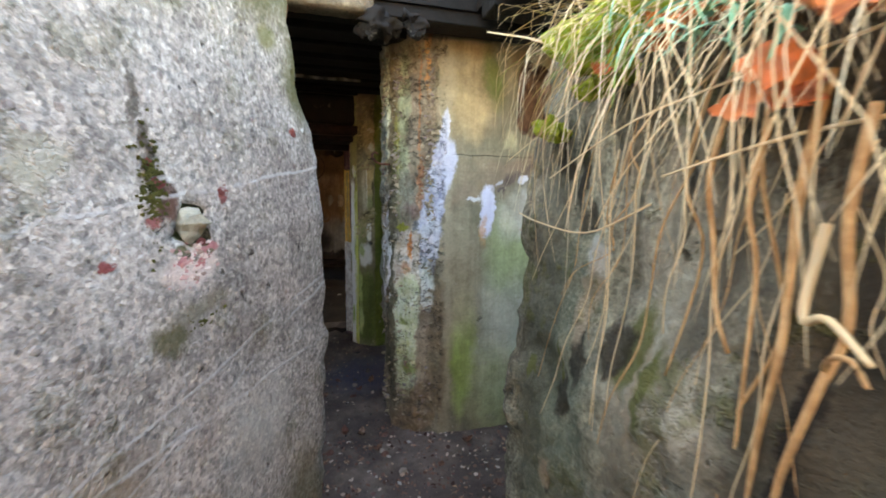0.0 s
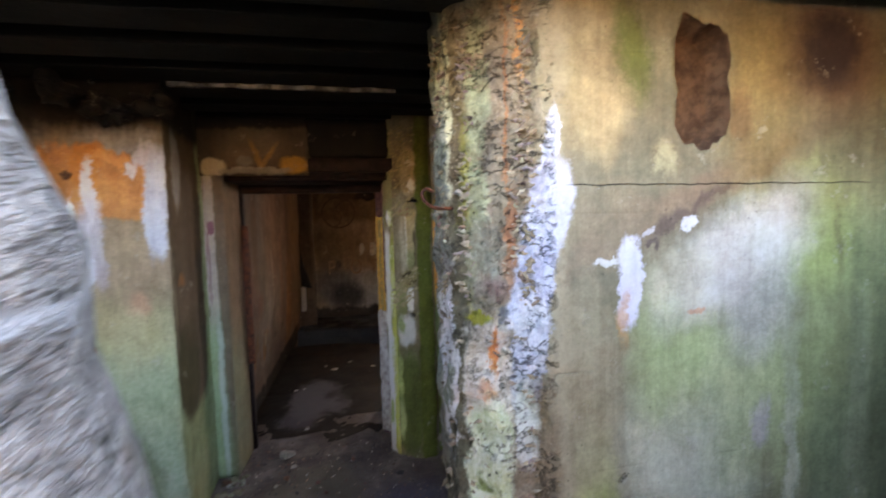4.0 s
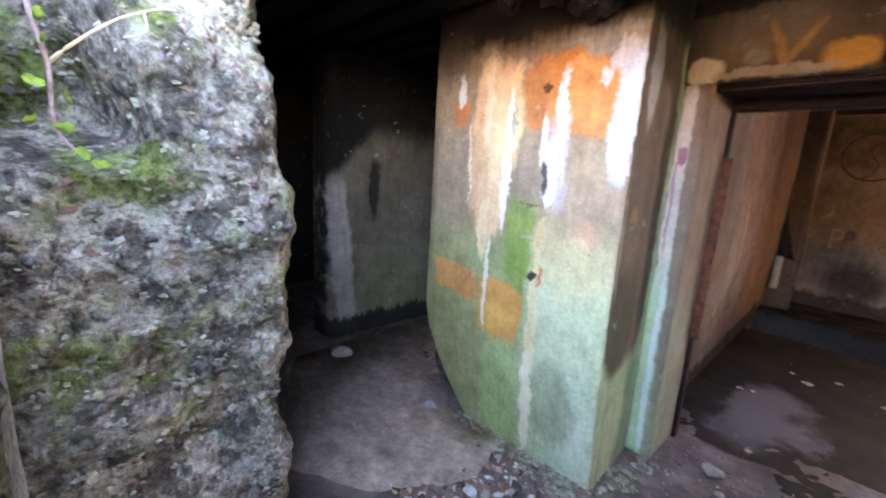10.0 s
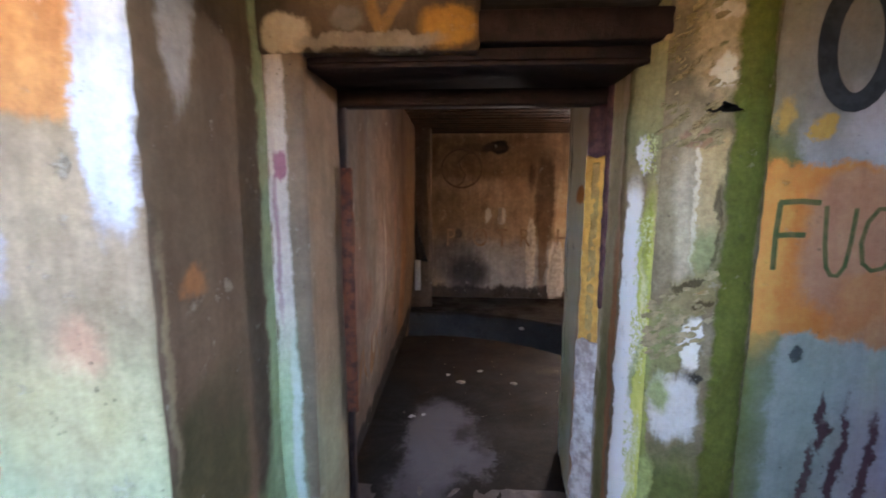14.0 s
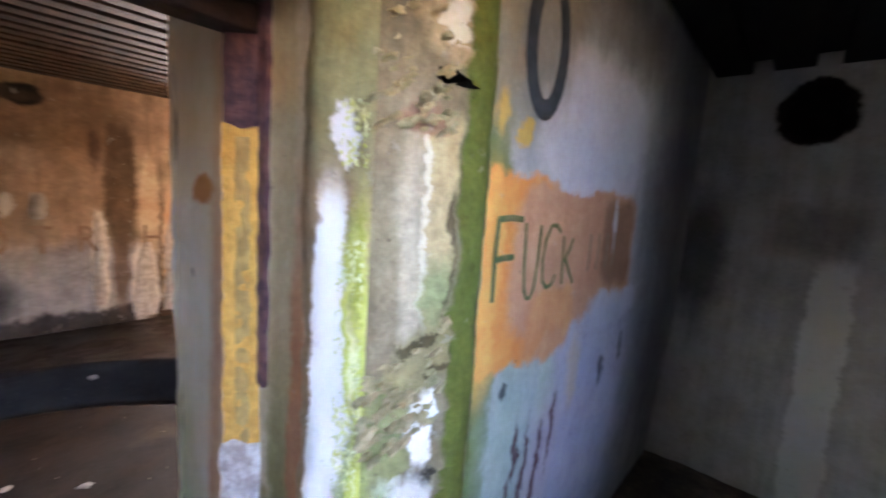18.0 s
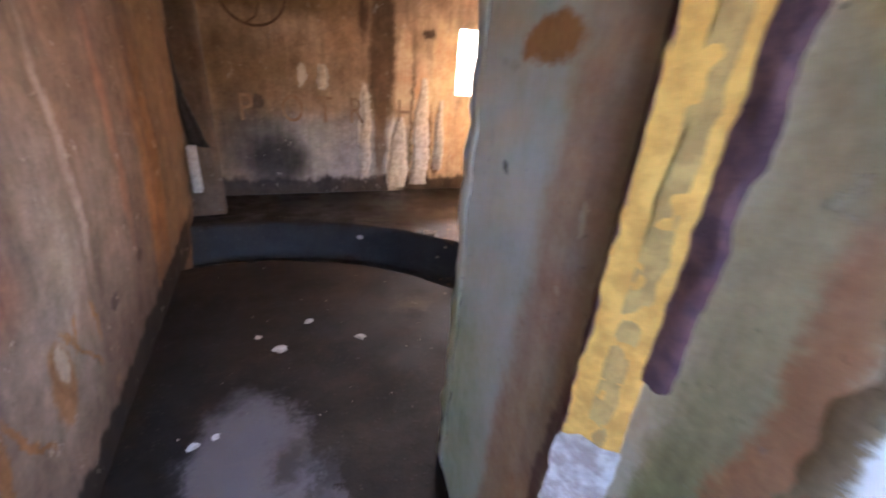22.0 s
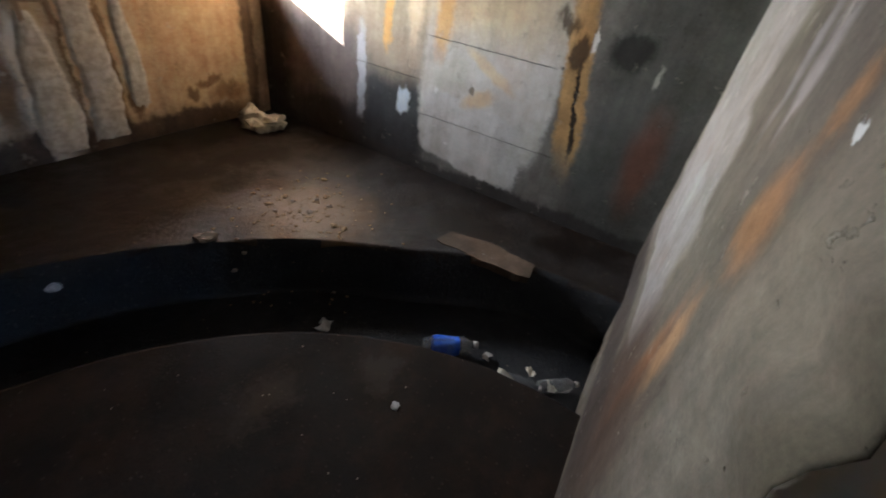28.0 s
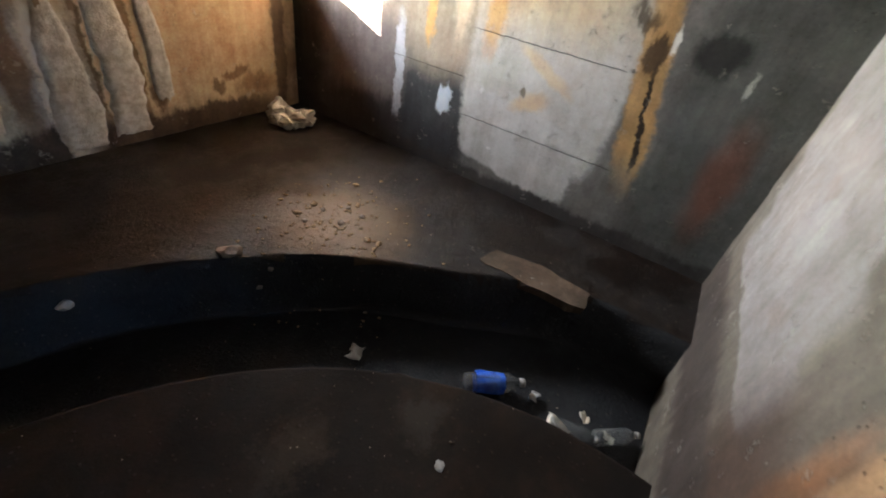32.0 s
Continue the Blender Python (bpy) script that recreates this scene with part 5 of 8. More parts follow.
structure(prism("wall_entrance_left", [(0.75, 1.67), (-0.45, 1.95), (-2.2, 1.9), (-2.2, -2.2), (-1.3, -2.2)], -0.1, 2.0, [m_block, m_rubble], [1, 0, 0, 0, 0], 0.035, (0.006, 0.02), 3.5, block_shape, 0.02),
          "weathered grey concrete wing wall beside the trench entrance")
def broken_shape(x, y, z):
    if x < -1.0:
        return x, y
    p = Vector((x * 4, y * 4, z * 4))
    k = 0.07 * noise.noise(p * 0.55) + 0.04 * noise.noise(p * 1.5) + 0.028 * abs(noise.noise(p * 3.4)) + 0.014 * noise.noise(p * 7.5)
    k += 0.05 * noise.noise(p * 0.8) + 0.05 * math.exp(-(z - 0.6) ** 2 / 0.5) - 0.05 * max(0.0, 1.0 - z)
    k -= 0.30 * max(0.0, min(1.0, (z - 1.40) / 0.12)) * max(0.0, min(1.0, (2.22 - y + 0.25 * (1.75 - z)) / 0.1))
    return x + k, y + 0.4 * k * (1 if y > 2.4 else 0)


structure(prism("wall_broken_end", [(-0.71, 2.56), (-1.1, 2.6), (-4.6, 2.6), (-4.6, 1.8), (-0.71, 1.8)], -0.1, 2.4, [m_rubble, m_grey], [0, 1, 1, 1, 0], 0.02, (0.03, 0.01), 3.2, broken_shape, 0.03),
          "broken concrete wall end with bare stones showing")


def outer_shape(x, y, z):
    return x + max(0.0, z - 1.0) * 0.10 + 0.025 * noise.noise((y * 3, z * 4, 0)) + 0.02 * noise.noise((y * 9, z * 9, 3)) + 0.016 * abs(noise.noise((y * 21, z * 26, 5))) + 0.009 * noise.noise((y * 48, z * 52, 2)), y


structure(prism("wall_entrance_right", [(1.22, 1.47), (1.24, -2.2), (4.2, -2.2), (4.2, 1.47)], -0.1, 1.82, [m_outer], None, 0.02, (0.012,), 4.0, outer_shape, 0.03),
          "mossy grey concrete trench wall under hanging grass")


def pillar_shape(x, y, z):
    lip = math.exp(-((x - 1.335) / 0.06) ** 2) * (1 if y < 2.9 else 0)
    x2 = x + lip * (0.05 * noise.noise((z * 2.7, 7.0, 0)) + 0.03 * noise.noise((z * 8.5, 2.0, 0)))
    if x < 1.4:
        w = min(1.0, (1.4 - x) / 0.2)
        p = Vector((x * 5, y * 5, z * 5))
        k = 0.03 * noise.noise(p) + 0.02 * noise.noise(p * 2.6) + 0.012 * noise.noise(p * 6.1)
        return x2 + w * (0.7 * k + 0.02 * noise.noise((z * 6, y * 3, 2))) + 0.035 * max(0, 1 - z) * w, y + (k * w * (1 - lip) if y < 2.95 else 0)
    return x2, y


structure(prism("wall_pillar", [(1.19, 2.722), (1.328, 2.704), (1.345, 2.685), (3.45, 2.685), (3.45, 3.14), (1.15, 3.14), (1.06, 3.02), (1.07, 2.84)], -0.05, 2.3,
                [m_pillar, m_edge, m_pillar_back], [1, 1, 0, 0, 2, 1, 1, 1], 0.022, (0.003, 0.012, 0.004), 5.0, pillar_shape, 0.004),
          "green-stained plastered concrete wall with a broken edge")


def post_shape(x, y, z):
    c = max(0.0, 0.62 - z)
    if x > -0.2 and y < 3.75:
        x -= 0.014 * max(0.0, noise.noise((z * 8, 1.0, 0))) + 0.006 * noise.noise((z * 25, 3.0, 0))
    return x + (0.42 * c * c + 0.12 * c) * max(0, min(1, (-0.85 - x) / 0.4)) * 1.4, y + 0.12 * max(0, 0.5 - z) * (1 if y < 3.8 else 0)


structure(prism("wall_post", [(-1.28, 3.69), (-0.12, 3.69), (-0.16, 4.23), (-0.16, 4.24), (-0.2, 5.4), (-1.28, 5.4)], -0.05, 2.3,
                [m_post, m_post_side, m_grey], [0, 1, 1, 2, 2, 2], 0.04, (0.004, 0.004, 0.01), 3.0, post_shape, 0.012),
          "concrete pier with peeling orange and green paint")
structure(prism("jamb_left", [(-0.18, 4.235), (-0.04, 4.225), (-0.03, 4.54), (-0.18, 4.54)], 0, 1.89, [m_jamb_left, m_jamb_reveal], [0, 1, 1, 0], 0.03, (0.003,), 5.0, None, 0.01),
          "pale painted door jamb with lilac stains", "door jamb")
structure(prism("wall_chamber_left", [(-0.10, 4.535), (-0.14, 7.05), (-0.2, 8.55), (-0.75, 8.55), (-0.75, 4.535)], -0.3, 2.4, [m_inner_left], None, 0.06, (0.007,), 2.0,
                lambda x, y, z: (x - (0.06 * max(0, 1 - z / 0.9) if x > -0.5 else 0), y), 0.02),
          "stained brown plaster wall of the gun chamber")
structure(prism("jamb_right", [(0.926, 4.32), (0.975, 4.235), (1.085, 4.157), (1.19, 4.148), (1.24, 4.17), (1.24, 4.30), (0.933, 4.37)], 0, 2.3, [m_jamb_right, m_jamb_side], [1, 0, 0, 0, 0, 1, 1], 0.016, (0.006, 0.006), 6.0,
                lambda x, y, z: (x, y + (0.02 * noise.noise((x * 9, z * 9, 4)) + (0.028 if z > 1.68 or 0.75 < z < 1.32 else 0.006) * noise.noise((x * 30, z * 34, 1))) * (1 if y < 4.25 and 1.03 < x < 1.16 else 0)), 0.01),
          "door jamb with peeling white, olive and green paint", "door jamb")
def chipped_corner(x, y, z):
    """The corner between the passage and the gun chamber, its plaster broken away below breast height."""
    w = max(0.0, min(1.0, (y - 5.13) / 0.13)) * max(0.0, min(1.0, (1.30 - x) / 0.28))
    k = 0.02 * max(0.0, min(1.0, (1.0 - z) / 0.10)) + 0.026 * noise.noise((z * 9, 0, 2)) + 0.026 * abs(noise.noise((z * 27, 0, 5))) + 0.013 * noise.noise((z * 60, 1, 5))
    return x, y - k * w


structure(prism("wall_reveal", [(0.935, 4.34), (1.24, 4.30), (1.24, 5.12), (0.984, 5.262), (0.957, 5.0), (0.93, 4.65)], -0.3, 2.3, [m_reveal], None, 0.022, (0.005,), 4.0, chipped_corner, 0.003),
          "grey-green plastered passage wall with a chipped corner")
structure(prism("wall_corridor", [(1.235, 4.165), (3.3, 4.165), (3.3, 4.6), (1.235, 4.6)], -0.05, 2.3, [m_fwall], None, 0.05, (0.004,), 3.0,
                lambda x, y, z: (x, y + 0.06 * max(0, 0.9 - z) * (1 if y < 4.3 else 0)), 0.01),
          "whitewashed corridor wall with orange paint and green lettering")
structure(prism("wall_corridor_end", [(3.25, 3.0), (3.6, 3.0), (3.6, 4.4), (3.25, 4.4)], -0.05, 2.4, [m_end], None, 0.06, (0.004,), 3.0),
          "dark grey corridor end wall with a white stripe")
structure(prism("wall_chamber_back", [(0.986, 5.302), (0.976, 5.225), (1.30, 5.1), (3.2, 5.1), (3.2, 5.33), (1.42, 5.332), (1.20, 5.326)], -0.35, 2.4, [m_back, m_grey, m_reveal], [2, 1, 1, 1, 0, 0, 0], 0.04, (0.006, 0.004, 0.004), 3.0, chipped_corner, 0.003),
          "stained grey plaster back wall of the gun chamber")
structure(sheet_wall("wall_chamber_far", 0, 8.42, 0.55, -0.4, 3.5, -0.3, 2.45, (2.22, 2.95, 1.09, 1.70), [m_far, m_embrasure]),
          "stained far wall of the gun chamber with an embrasure")
structure(sheet_wall("wall_chamber_right", 1, 3.06, 0.5, 5.0, 8.9, -0.3, 2.45, (9.0, 9.1, 3, 3.1), [m_right, m_grey]),
          "grey and white stained wall beside the embrasure")
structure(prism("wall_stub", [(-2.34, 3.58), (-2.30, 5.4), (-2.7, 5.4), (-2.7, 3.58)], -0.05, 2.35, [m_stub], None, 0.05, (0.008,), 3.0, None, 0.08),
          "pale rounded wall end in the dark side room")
structure(prism("wall_side_back", [(-1.2, 5.3), (-1.2, 5.6), (-2.8, 5.6), (-2.8, 5.3)][::-1], -0.05, 2.4, [m_grey], None, 0.1, (0.01,), 2.0), "near-black back wall of the side room")
# The window reveal is near-black too, to keep it dim against the sky.
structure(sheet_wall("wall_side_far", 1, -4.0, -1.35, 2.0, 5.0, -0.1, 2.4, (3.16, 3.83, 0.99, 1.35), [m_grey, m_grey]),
          "near-black side room wall with a small window opening")
structure(prism("wall_side_north", [(-4.2, 4.6), (-2.6, 4.6), (-2.6, 4.9), (-4.2, 4.9)], -0.05, 2.4, [m_grey], None, 0.1, (0.01,), 2.0), "near-black side room wall")


m_rail = plain("rusty_rails", C(38, 30, 26), C(72, 55, 44), 0.7, 9.0, 0.006)


def roof(name, x0, x1, y0, y1, z, gap, wide, deep, label, mat=m_soot):
    """A dark ceiling of steel rails set side by side in the slab, in one mesh."""
    bm = bmesh.new()
    box_bm(x0, x1, y0, y1, z + deep, z + 0.4, 0, bm)
    y = y0 + 0.02
    k = 0
    while y + wide < y1:
        d = 0.008 * noise.noise((k * 1.7, 0, 0))
        box_bm(x0, x1, y, y + wide, z + d, z + deep + 0.02, 0.004, bm)
        y += wide + gap
        k += 1
    return tagged(link_mesh(name, bm, mat, smooth=False), label, "ceiling", kind="structure")


roof("ceiling_chamber", -0.5, 3.3, 4.56, 8.6, 2.24, 0.055, 0.10, 0.07, "dark rusty ceiling of steel rails in concrete", m_rail)
roof("ceiling_lobby", -4.2, 3.6, 2.45, 4.56, 2.24, 0.09, 0.16, 0.06, "soot-black lobby ceiling of steel rails in concrete")
roof("ceiling_right", 1.45, 3.7, 1.45, 2.45, 2.24, 0.09, 0.16, 0.06, "soot-black ceiling over the cross passage")
# Pale uneven strip along one ceiling rail.
bm = box_bm(-0.04, 0.98, 3.585, 3.605, 2.205, 2.225, 0.002)
bmesh.ops.subdivide_edges(bm, edges=bm.edges, cuts=14, use_grid_fill=True)
m_streak = plain("lime_crust", C(150, 146, 140), C(70, 66, 62), 0.9, 14.0, 0.004)
tagged(link_mesh("lime_streak", roughen(bm, 0.008, 24.0), m_streak), "pale streak along a sooty ceiling rail", "lime crust", kind="structure")
roof("ceiling_side", -4.2, -0.9, 4.56, 5.7, 2.24, 0.09, 0.16, 0.06, "soot-black ceiling of the side room")


def floor_sheet(name, x0, x1, y0, y1, step, height, mat, label, inside=None):
    nx, ny = round((x1 - x0) / step), round((y1 - y0) / step)
    verts, faces = [], []
    for j in range(ny + 1):
        for i in range(nx + 1):
            x, y = x0 + (x1 - x0) * i / nx, y0 + (y1 - y0) * j / ny
            verts.append((x, y, height(x, y)))
    for j in range(ny):
        for i in range(nx):
            x, y = x0 + (x1 - x0) * (i + 0.5) / nx, y0 + (y1 - y0) * (j + 0.5) / ny
            if inside is None or inside(x, y):
                a = j * (nx + 1) + i
                faces.append((a, a + 1, a + nx + 2, a + nx + 1))
    return tagged(from_lists(name, verts, faces, mat), label, "floor", kind="structure")


def lobby_z(x, y):
    return 0.012 * fbm(x, y, 0, 2.2) + 0.007 * noise.noise((x * 17, y * 17, 0)) + (0.03 * max(0, (3.0 - y)) if x > 0.5 else 0) * 0.3


floor_sheet("floor", -4.1, 3.5, -2.3, 5.6, 0.04, lobby_z, m_floor, "dark damp dirt floor strewn with crumbs and leaves", lambda x, y: y < 4.9 or x < -0.8)

# gun chamber: a round platform, a sunk gutter and a raised ring
CX, CY, R1, R2 = 0.15, 5.45, 1.70, 2.24


def chamber_z(x, y):
    r = math.hypot(x - CX, y - CY)
    a = math.atan2(y - CY, x - CX)
    r2 = R2 + 0.14 * max(0.0, min(1.0, (0.42 - a) / 0.25)) + 0.02 * noise.noise((a * 5, 0, 3))
    r1 = R1 + 0.012 * noise.noise((a * 9, 2, 0))
    rough = 0.006 * fbm(x, y, 0, 2.5) + 0.003 * noise.noise((x * 21, y * 21, 0))
    if r < r1:
        return rough
    if r < r2:
        k = min(1.0, (r - r1) / 0.02)
        j = min(1.0, max(0.0, (r - r2 + 0.05) / 0.05))
        return -0.22 * k * (1 - j) + 0.09 * j + rough * 0.5
    return 0.09 + rough


def ring_sheet():
    """The chamber floor in rings round the platform's middle, fine at the two edges."""
    radii = [0.0, 0.2, 0.4, 0.6, 0.8, 1.0, 1.15, 1.3, 1.4, 1.5, 1.58, 1.64, 1.67, 1.685, 1.695, 1.705, 1.715, 1.725, 1.74, 1.8, 1.9, 2.0, 2.08, 2.14]
    radii += [2.14 + 0.012 * k for k in range(1, 42)] + [2.7, 2.8, 2.95, 3.1, 3.3, 3.5, 3.8, 4.2, 4.6]
    spokes = 362
    verts, faces, index = [], [], []
    for r in radii:
        for s in range(spokes + 1):
            a = -1.2 + 2 * math.pi * s / spokes
            x, y = CX + r * math.cos(a), CY + r * math.sin(a)
            verts.append((x, y, chamber_z(x, y)))
    for i in range(len(radii) - 1):
        for s in range(spokes):
            a = i * (spokes + 1) + s
            mx, my = (verts[a][0] + verts[a + spokes + 2][0]) / 2, (verts[a][1] + verts[a + spokes + 2][1]) / 2
            if my < 4.60 or mx < -0.6 or (mx > 1.2 and my < 5.15):
                continue
            faces.append((a, a + 1, a + spokes + 2, a + spokes + 1))
            m = sum(verts[v][2] for v in faces[-1]) / 4
            index.append(2 if m >= 0.07 else 1 if m < -0.03 or (radii[i] + radii[i + 1]) / 2 > 1.9 else 0)
    return from_lists("floor_chamber", verts, faces, [m_pit, m_gutter, m_ledge], index)


tagged(ring_sheet(), "wet brown chamber floor with a round platform and dark gutter", "floor", kind="structure")
floor_sheet("floor_passage", -0.4, 1.3, 4.6, 4.9, 0.05, lambda x, y: -0.018 + 0.004 * fbm(x, y, 0, 2.0), m_pit, "wet brown passage floor")


# ---- the ground outside: one sheet that reaches the horizon ----
def ground_z(x, y):
    """Earth over the bunker, falling away behind it and to the side, with a trench at the entrance."""
    hill = 2.75
    fall = 1.0 if y > 8.9 else 0.0
    side = 1.0 if x < -4.95 else 0.0
    f = max(fall, side)
    front = max(0.0, min(1.0, (2.3 - y) / 0.4))
    z = hill * (1 - f) + 0.75 * f - 0.95 * front
    far = max(0.0, math.hypot(x, y) - 12) / 40
    z = z * (1 - min(1, far)) + 0.6 * min(1, far)
    return z + 0.06 * fbm(x, y, 0, 0.7)


def ground_sheet():
    xs = [-900, -300, -120, -60, -35, -22] + [-14 + 0.5 * k for k in range(15)] + [-6.75 + 0.25 * k for k in range(54)] + [7, 8, 9, 11, 14, 22, 35, 60, 120, 300, 900]
    ys = [-900, -300, -120, -60, -35, -22, -14, -10, -8, -6, -5, -4, -3, -2.4] + [-2.2 + 0.25 * k for k in range(52)] + [11, 12, 14, 17, 22, 35, 60, 120, 300, 900]
    verts, faces = [], []
    for y in ys:
        for x in xs:
            verts.append((x, y, ground_z(x, y)))
    n = len(xs)
    for j in range(len(ys) - 1):
        for i in range(n - 1):
            x, y = (xs[i] + xs[i + 1]) / 2, (ys[j] + ys[j + 1]) / 2
            open_ = (y < 2.45 and y > -6 and x > -1.1 and x < 1.3) or (1.4 < y < 2.45 and -1 < x < 3.3) or 8.8 < y < 9.05 or -5.1 < x < -4.8
            if not open_:
                a = j * n + i
                faces.append((a, a + 1, a + n + 1, a + n))
    return from_lists("ground", verts, faces, m_soil)


tagged(ground_sheet(), "brown forest ground over and around the bunker", "ground", kind="structure")
# Unseen bank behind the start, added to block low sky light.
structure(prism("bank", [(-4.0, -2.5), (5.0, -2.5), (5.0, -1.6), (-4.0, -1.6)], -0.1, 3.0, [m_soil], None, 0.12, (0.05,), 1.5, lambda x, y, z: (x, y - 0.25 * max(0.0, z)), 0.1), "unseen earth bank added to cut off low sky light", "bank")
structure(prism("wall_cross_end", [(3.3, 1.4), (3.6, 1.4), (3.6, 2.75), (3.3, 2.75)], -0.1, 2.3, [m_outer], None, 0.1, (0.02,), 3.0), "mossy end wall of the cross passage")

# ---- roof edge over the entrance, lintel and door frame ----
edge = prism("roof_edge", [(-0.4, 2.33), (0.92, 2.36), (0.98, 2.47), (-0.4, 2.47)], 2.21, 2.7, [m_edge], None, 0.03, (0.02,), 6.0, None, 0.01)
tagged(edge, "pale broken edge of the concrete roof slab", "roof edge", kind="structure")
lint = tagged(new("lintel", None), "scorched concrete lintel on a sooty steel beam", "lintel", kind="structure")
bm = box_bm(-0.17, 0.47, 4.215, 4.56, 1.885, 2.24, 0.012)
bmesh.ops.subdivide_edges(bm, edges=bm.edges, cuts=6, use_grid_fill=True)
# Near-black along the upper edge.
m_lint = painted("lintel_paint", 0, (C(96, 84, 72), C(78, 69, 60)), [
    (0.13, 2.06, 0.20, 0.12, C(120, 106, 90), 2, 0.6, 0.8, 0.2), (0.385, 1.945, 0.075, 0.05, C(190, 146, 72), 3, 0.5, 0.88, 0.1),
    (0.175, 2.00, 0.018, 0.09, C(164, 130, 82), 3, 0.6, 0.8, 0.3, 0.0, -0.45), (0.235, 1.99, 0.016, 0.08, C(160, 128, 82), 3, 0.6, 0.75, 0.3, 0.0, 0.6),
    (-0.08, 1.94, 0.07, 0.05, C(204, 190, 168), 3, 0.35, 0.95, 0.2), (0.16, 1.915, 0.20, 0.022, C(150, 144, 134), 3, 0.4, 0.9, 0.2),
    (0.10, 1.97, 0.05, 0.03, C(128, 126, 122), 2, 0.5, 0.8, 0.2), (0.05, 2.22, 0.6, 0.05, NEAR_BLACK, 4, 0.5, 0.9, 0.2)], wobble=0.025, seed=20.0)
part("concrete_face", roughen(bm, 0.006, 9.0), m_lint, lint)
bm = box_bm(0.47, 1.26, 4.25, 4.56, 2.0, 2.24, 0.012)
bmesh.ops.subdivide_edges(bm, edges=bm.edges, cuts=5, use_grid_fill=True)
part("broken_face", roughen(bm, 0.012, 12.0), m_grey, lint, "sooty broken concrete above the beam")
bm = box_bm(-0.06, 1.0, 4.27, 4.56, 1.855, 1.872, 0.003)
box_bm(-0.06, 1.0, 4.27, 4.285, 1.872, 1.98, 0.003, bm)
box_bm(0.45, 1.0, 4.225, 4.28, 1.905, 1.99, 0.004, bm)
part("steel_beam", bm, m_darksteel, lint, "sooty black steel beam")

door = tagged(new("door_1", None), "rusted steel door frame without its door", "door frame", kind="structure")
part("angle_iron_left", box_bm(-0.045, -0.012, 4.545, 4.585, 0.0, 1.855, 0.004), m_darksteel, door)
bm = box_bm(-0.045, 0.012, 4.525, 4.543, 0.62, 1.58, 0.003)
bmesh.ops.subdivide_edges(bm, edges=bm.edges, cuts=12, use_grid_fill=True)
part("hinge_plate", roughen(bm, 0.006, 60.0), m_rust, door, "flaking orange rusted plate")


def prism_bm(outline, z0, z1):
    """An upright prism over an outline."""
    bm = bmesh.new()
    low = [bm.verts.new((x, y, z0)) for x, y in outline]
    top = [bm.verts.new((x, y, z1)) for x, y in outline]
    bm.faces.new(low)
    bm.faces.new(top)
    for k in range(len(outline)):
        n = (k + 1) % len(outline)
        bm.faces.new((low[k], low[n], top[n], top[k]))
    bmesh.ops.recalc_face_normals(bm, faces=bm.faces)
    return bm


def flaked_strip(name, y0, y1, z0, z1, thick, ragged, mat, label, seed, x=0.934, slant=0.0):
    """A strip of thick flaking paint or rust on the passage wall, with torn edges."""
    verts, faces = [], []
    n, w = round((z1 - z0) / 0.008), 7
    for lift in (0.0, 1.0):
        for k in range(n + 1):
            z = z0 + (z1 - z0) * k / n
            a = y0 + ragged * (noise.noise((z * 14, seed, 0)) + 0.6 * noise.noise((z * 45, seed, 3)))
            c = y1 + ragged * (noise.noise((z * 12, seed, 7)) + 0.6 * noise.noise((z * 40, seed, 9)))
            for i in range(w):
                y = a + (c - a) * i / (w - 1)
                out = thick * lift * (0.35 if i in (0, w - 1) else 1.0 + 0.5 * noise.noise((y * 60, z * 40, seed)))
                zz = z + (ragged * 1.5 * noise.noise((y * 40, seed, z)) if k in (0, n) else 0)
                verts.append((x - slant * (y - y0) - out, y, zz))
    at = lambda s, k, i: s * (n + 1) * w + k * w + i
    for k in range(n):
        for i in range(w - 1):
            faces.append((at(1, k, i), at(1, k + 1, i), at(1, k + 1, i + 1), at(1, k, i + 1)))
        for i in (0, w - 1):
            faces.append((at(0, k, i), at(0, k + 1, i), at(1, k + 1, i), at(1, k, i)))
    for k in (0, n):
        for i in range(w - 1):
            faces.append((at(0, k, i), at(0, k, i + 1), at(1, k, i + 1), at(1, k, i)))
    ob = from_lists(name, verts, faces, mat)
    ob.parent = door
    return tagged(ob, label)


stop_bm = prism_bm([(0.936, 4.524), (0.884, 4.584), (0.884, 4.592), (0.936, 4.646)], 0.0, 1.80)
part("door_stop", stop_bm, m_rustdark, door, "purple-brown rusted steel door stop")
flaked_strip("angle_iron_right", 4.490, 4.540, 1.07, 1.86, 0.008, 0.010, m_rustdark, "purple-brown flaking rusted angle iron", 1.0)
flaked_strip("rusted_edge", 4.590, 4.650, 0.30, 1.80, 0.006, 0.008, m_rustdark, "purple-brown rusted edge strip", 2.0, 0.884, -0.9)
flaked_strip("ochre_strip", 4.522, 4.588, 0.90, 1.62, 0.007, 0.007, m_yellow, "flaking ochre painted steel strip", 3.0, 0.936, 0.84)
flaked_strip("ochre_core", 4.536, 4.566, 0.93, 1.60, 0.0085, 0.004, m_ochre, "dull ochre middle of the painted strip", 4.0, 0.9245, 0.84)
flaked_strip("lime_crust", 4.520, 4.590, 0.02, 0.93, 0.010, 0.010, m_crust, "white crumbling lime at the foot of the frame", 5.0, 0.936, 0.84)
part("head_rail", box_bm(-0.045, 0.935, 4.53, 4.60, 1.80, 1.858, 0.004), m_darksteel, door)


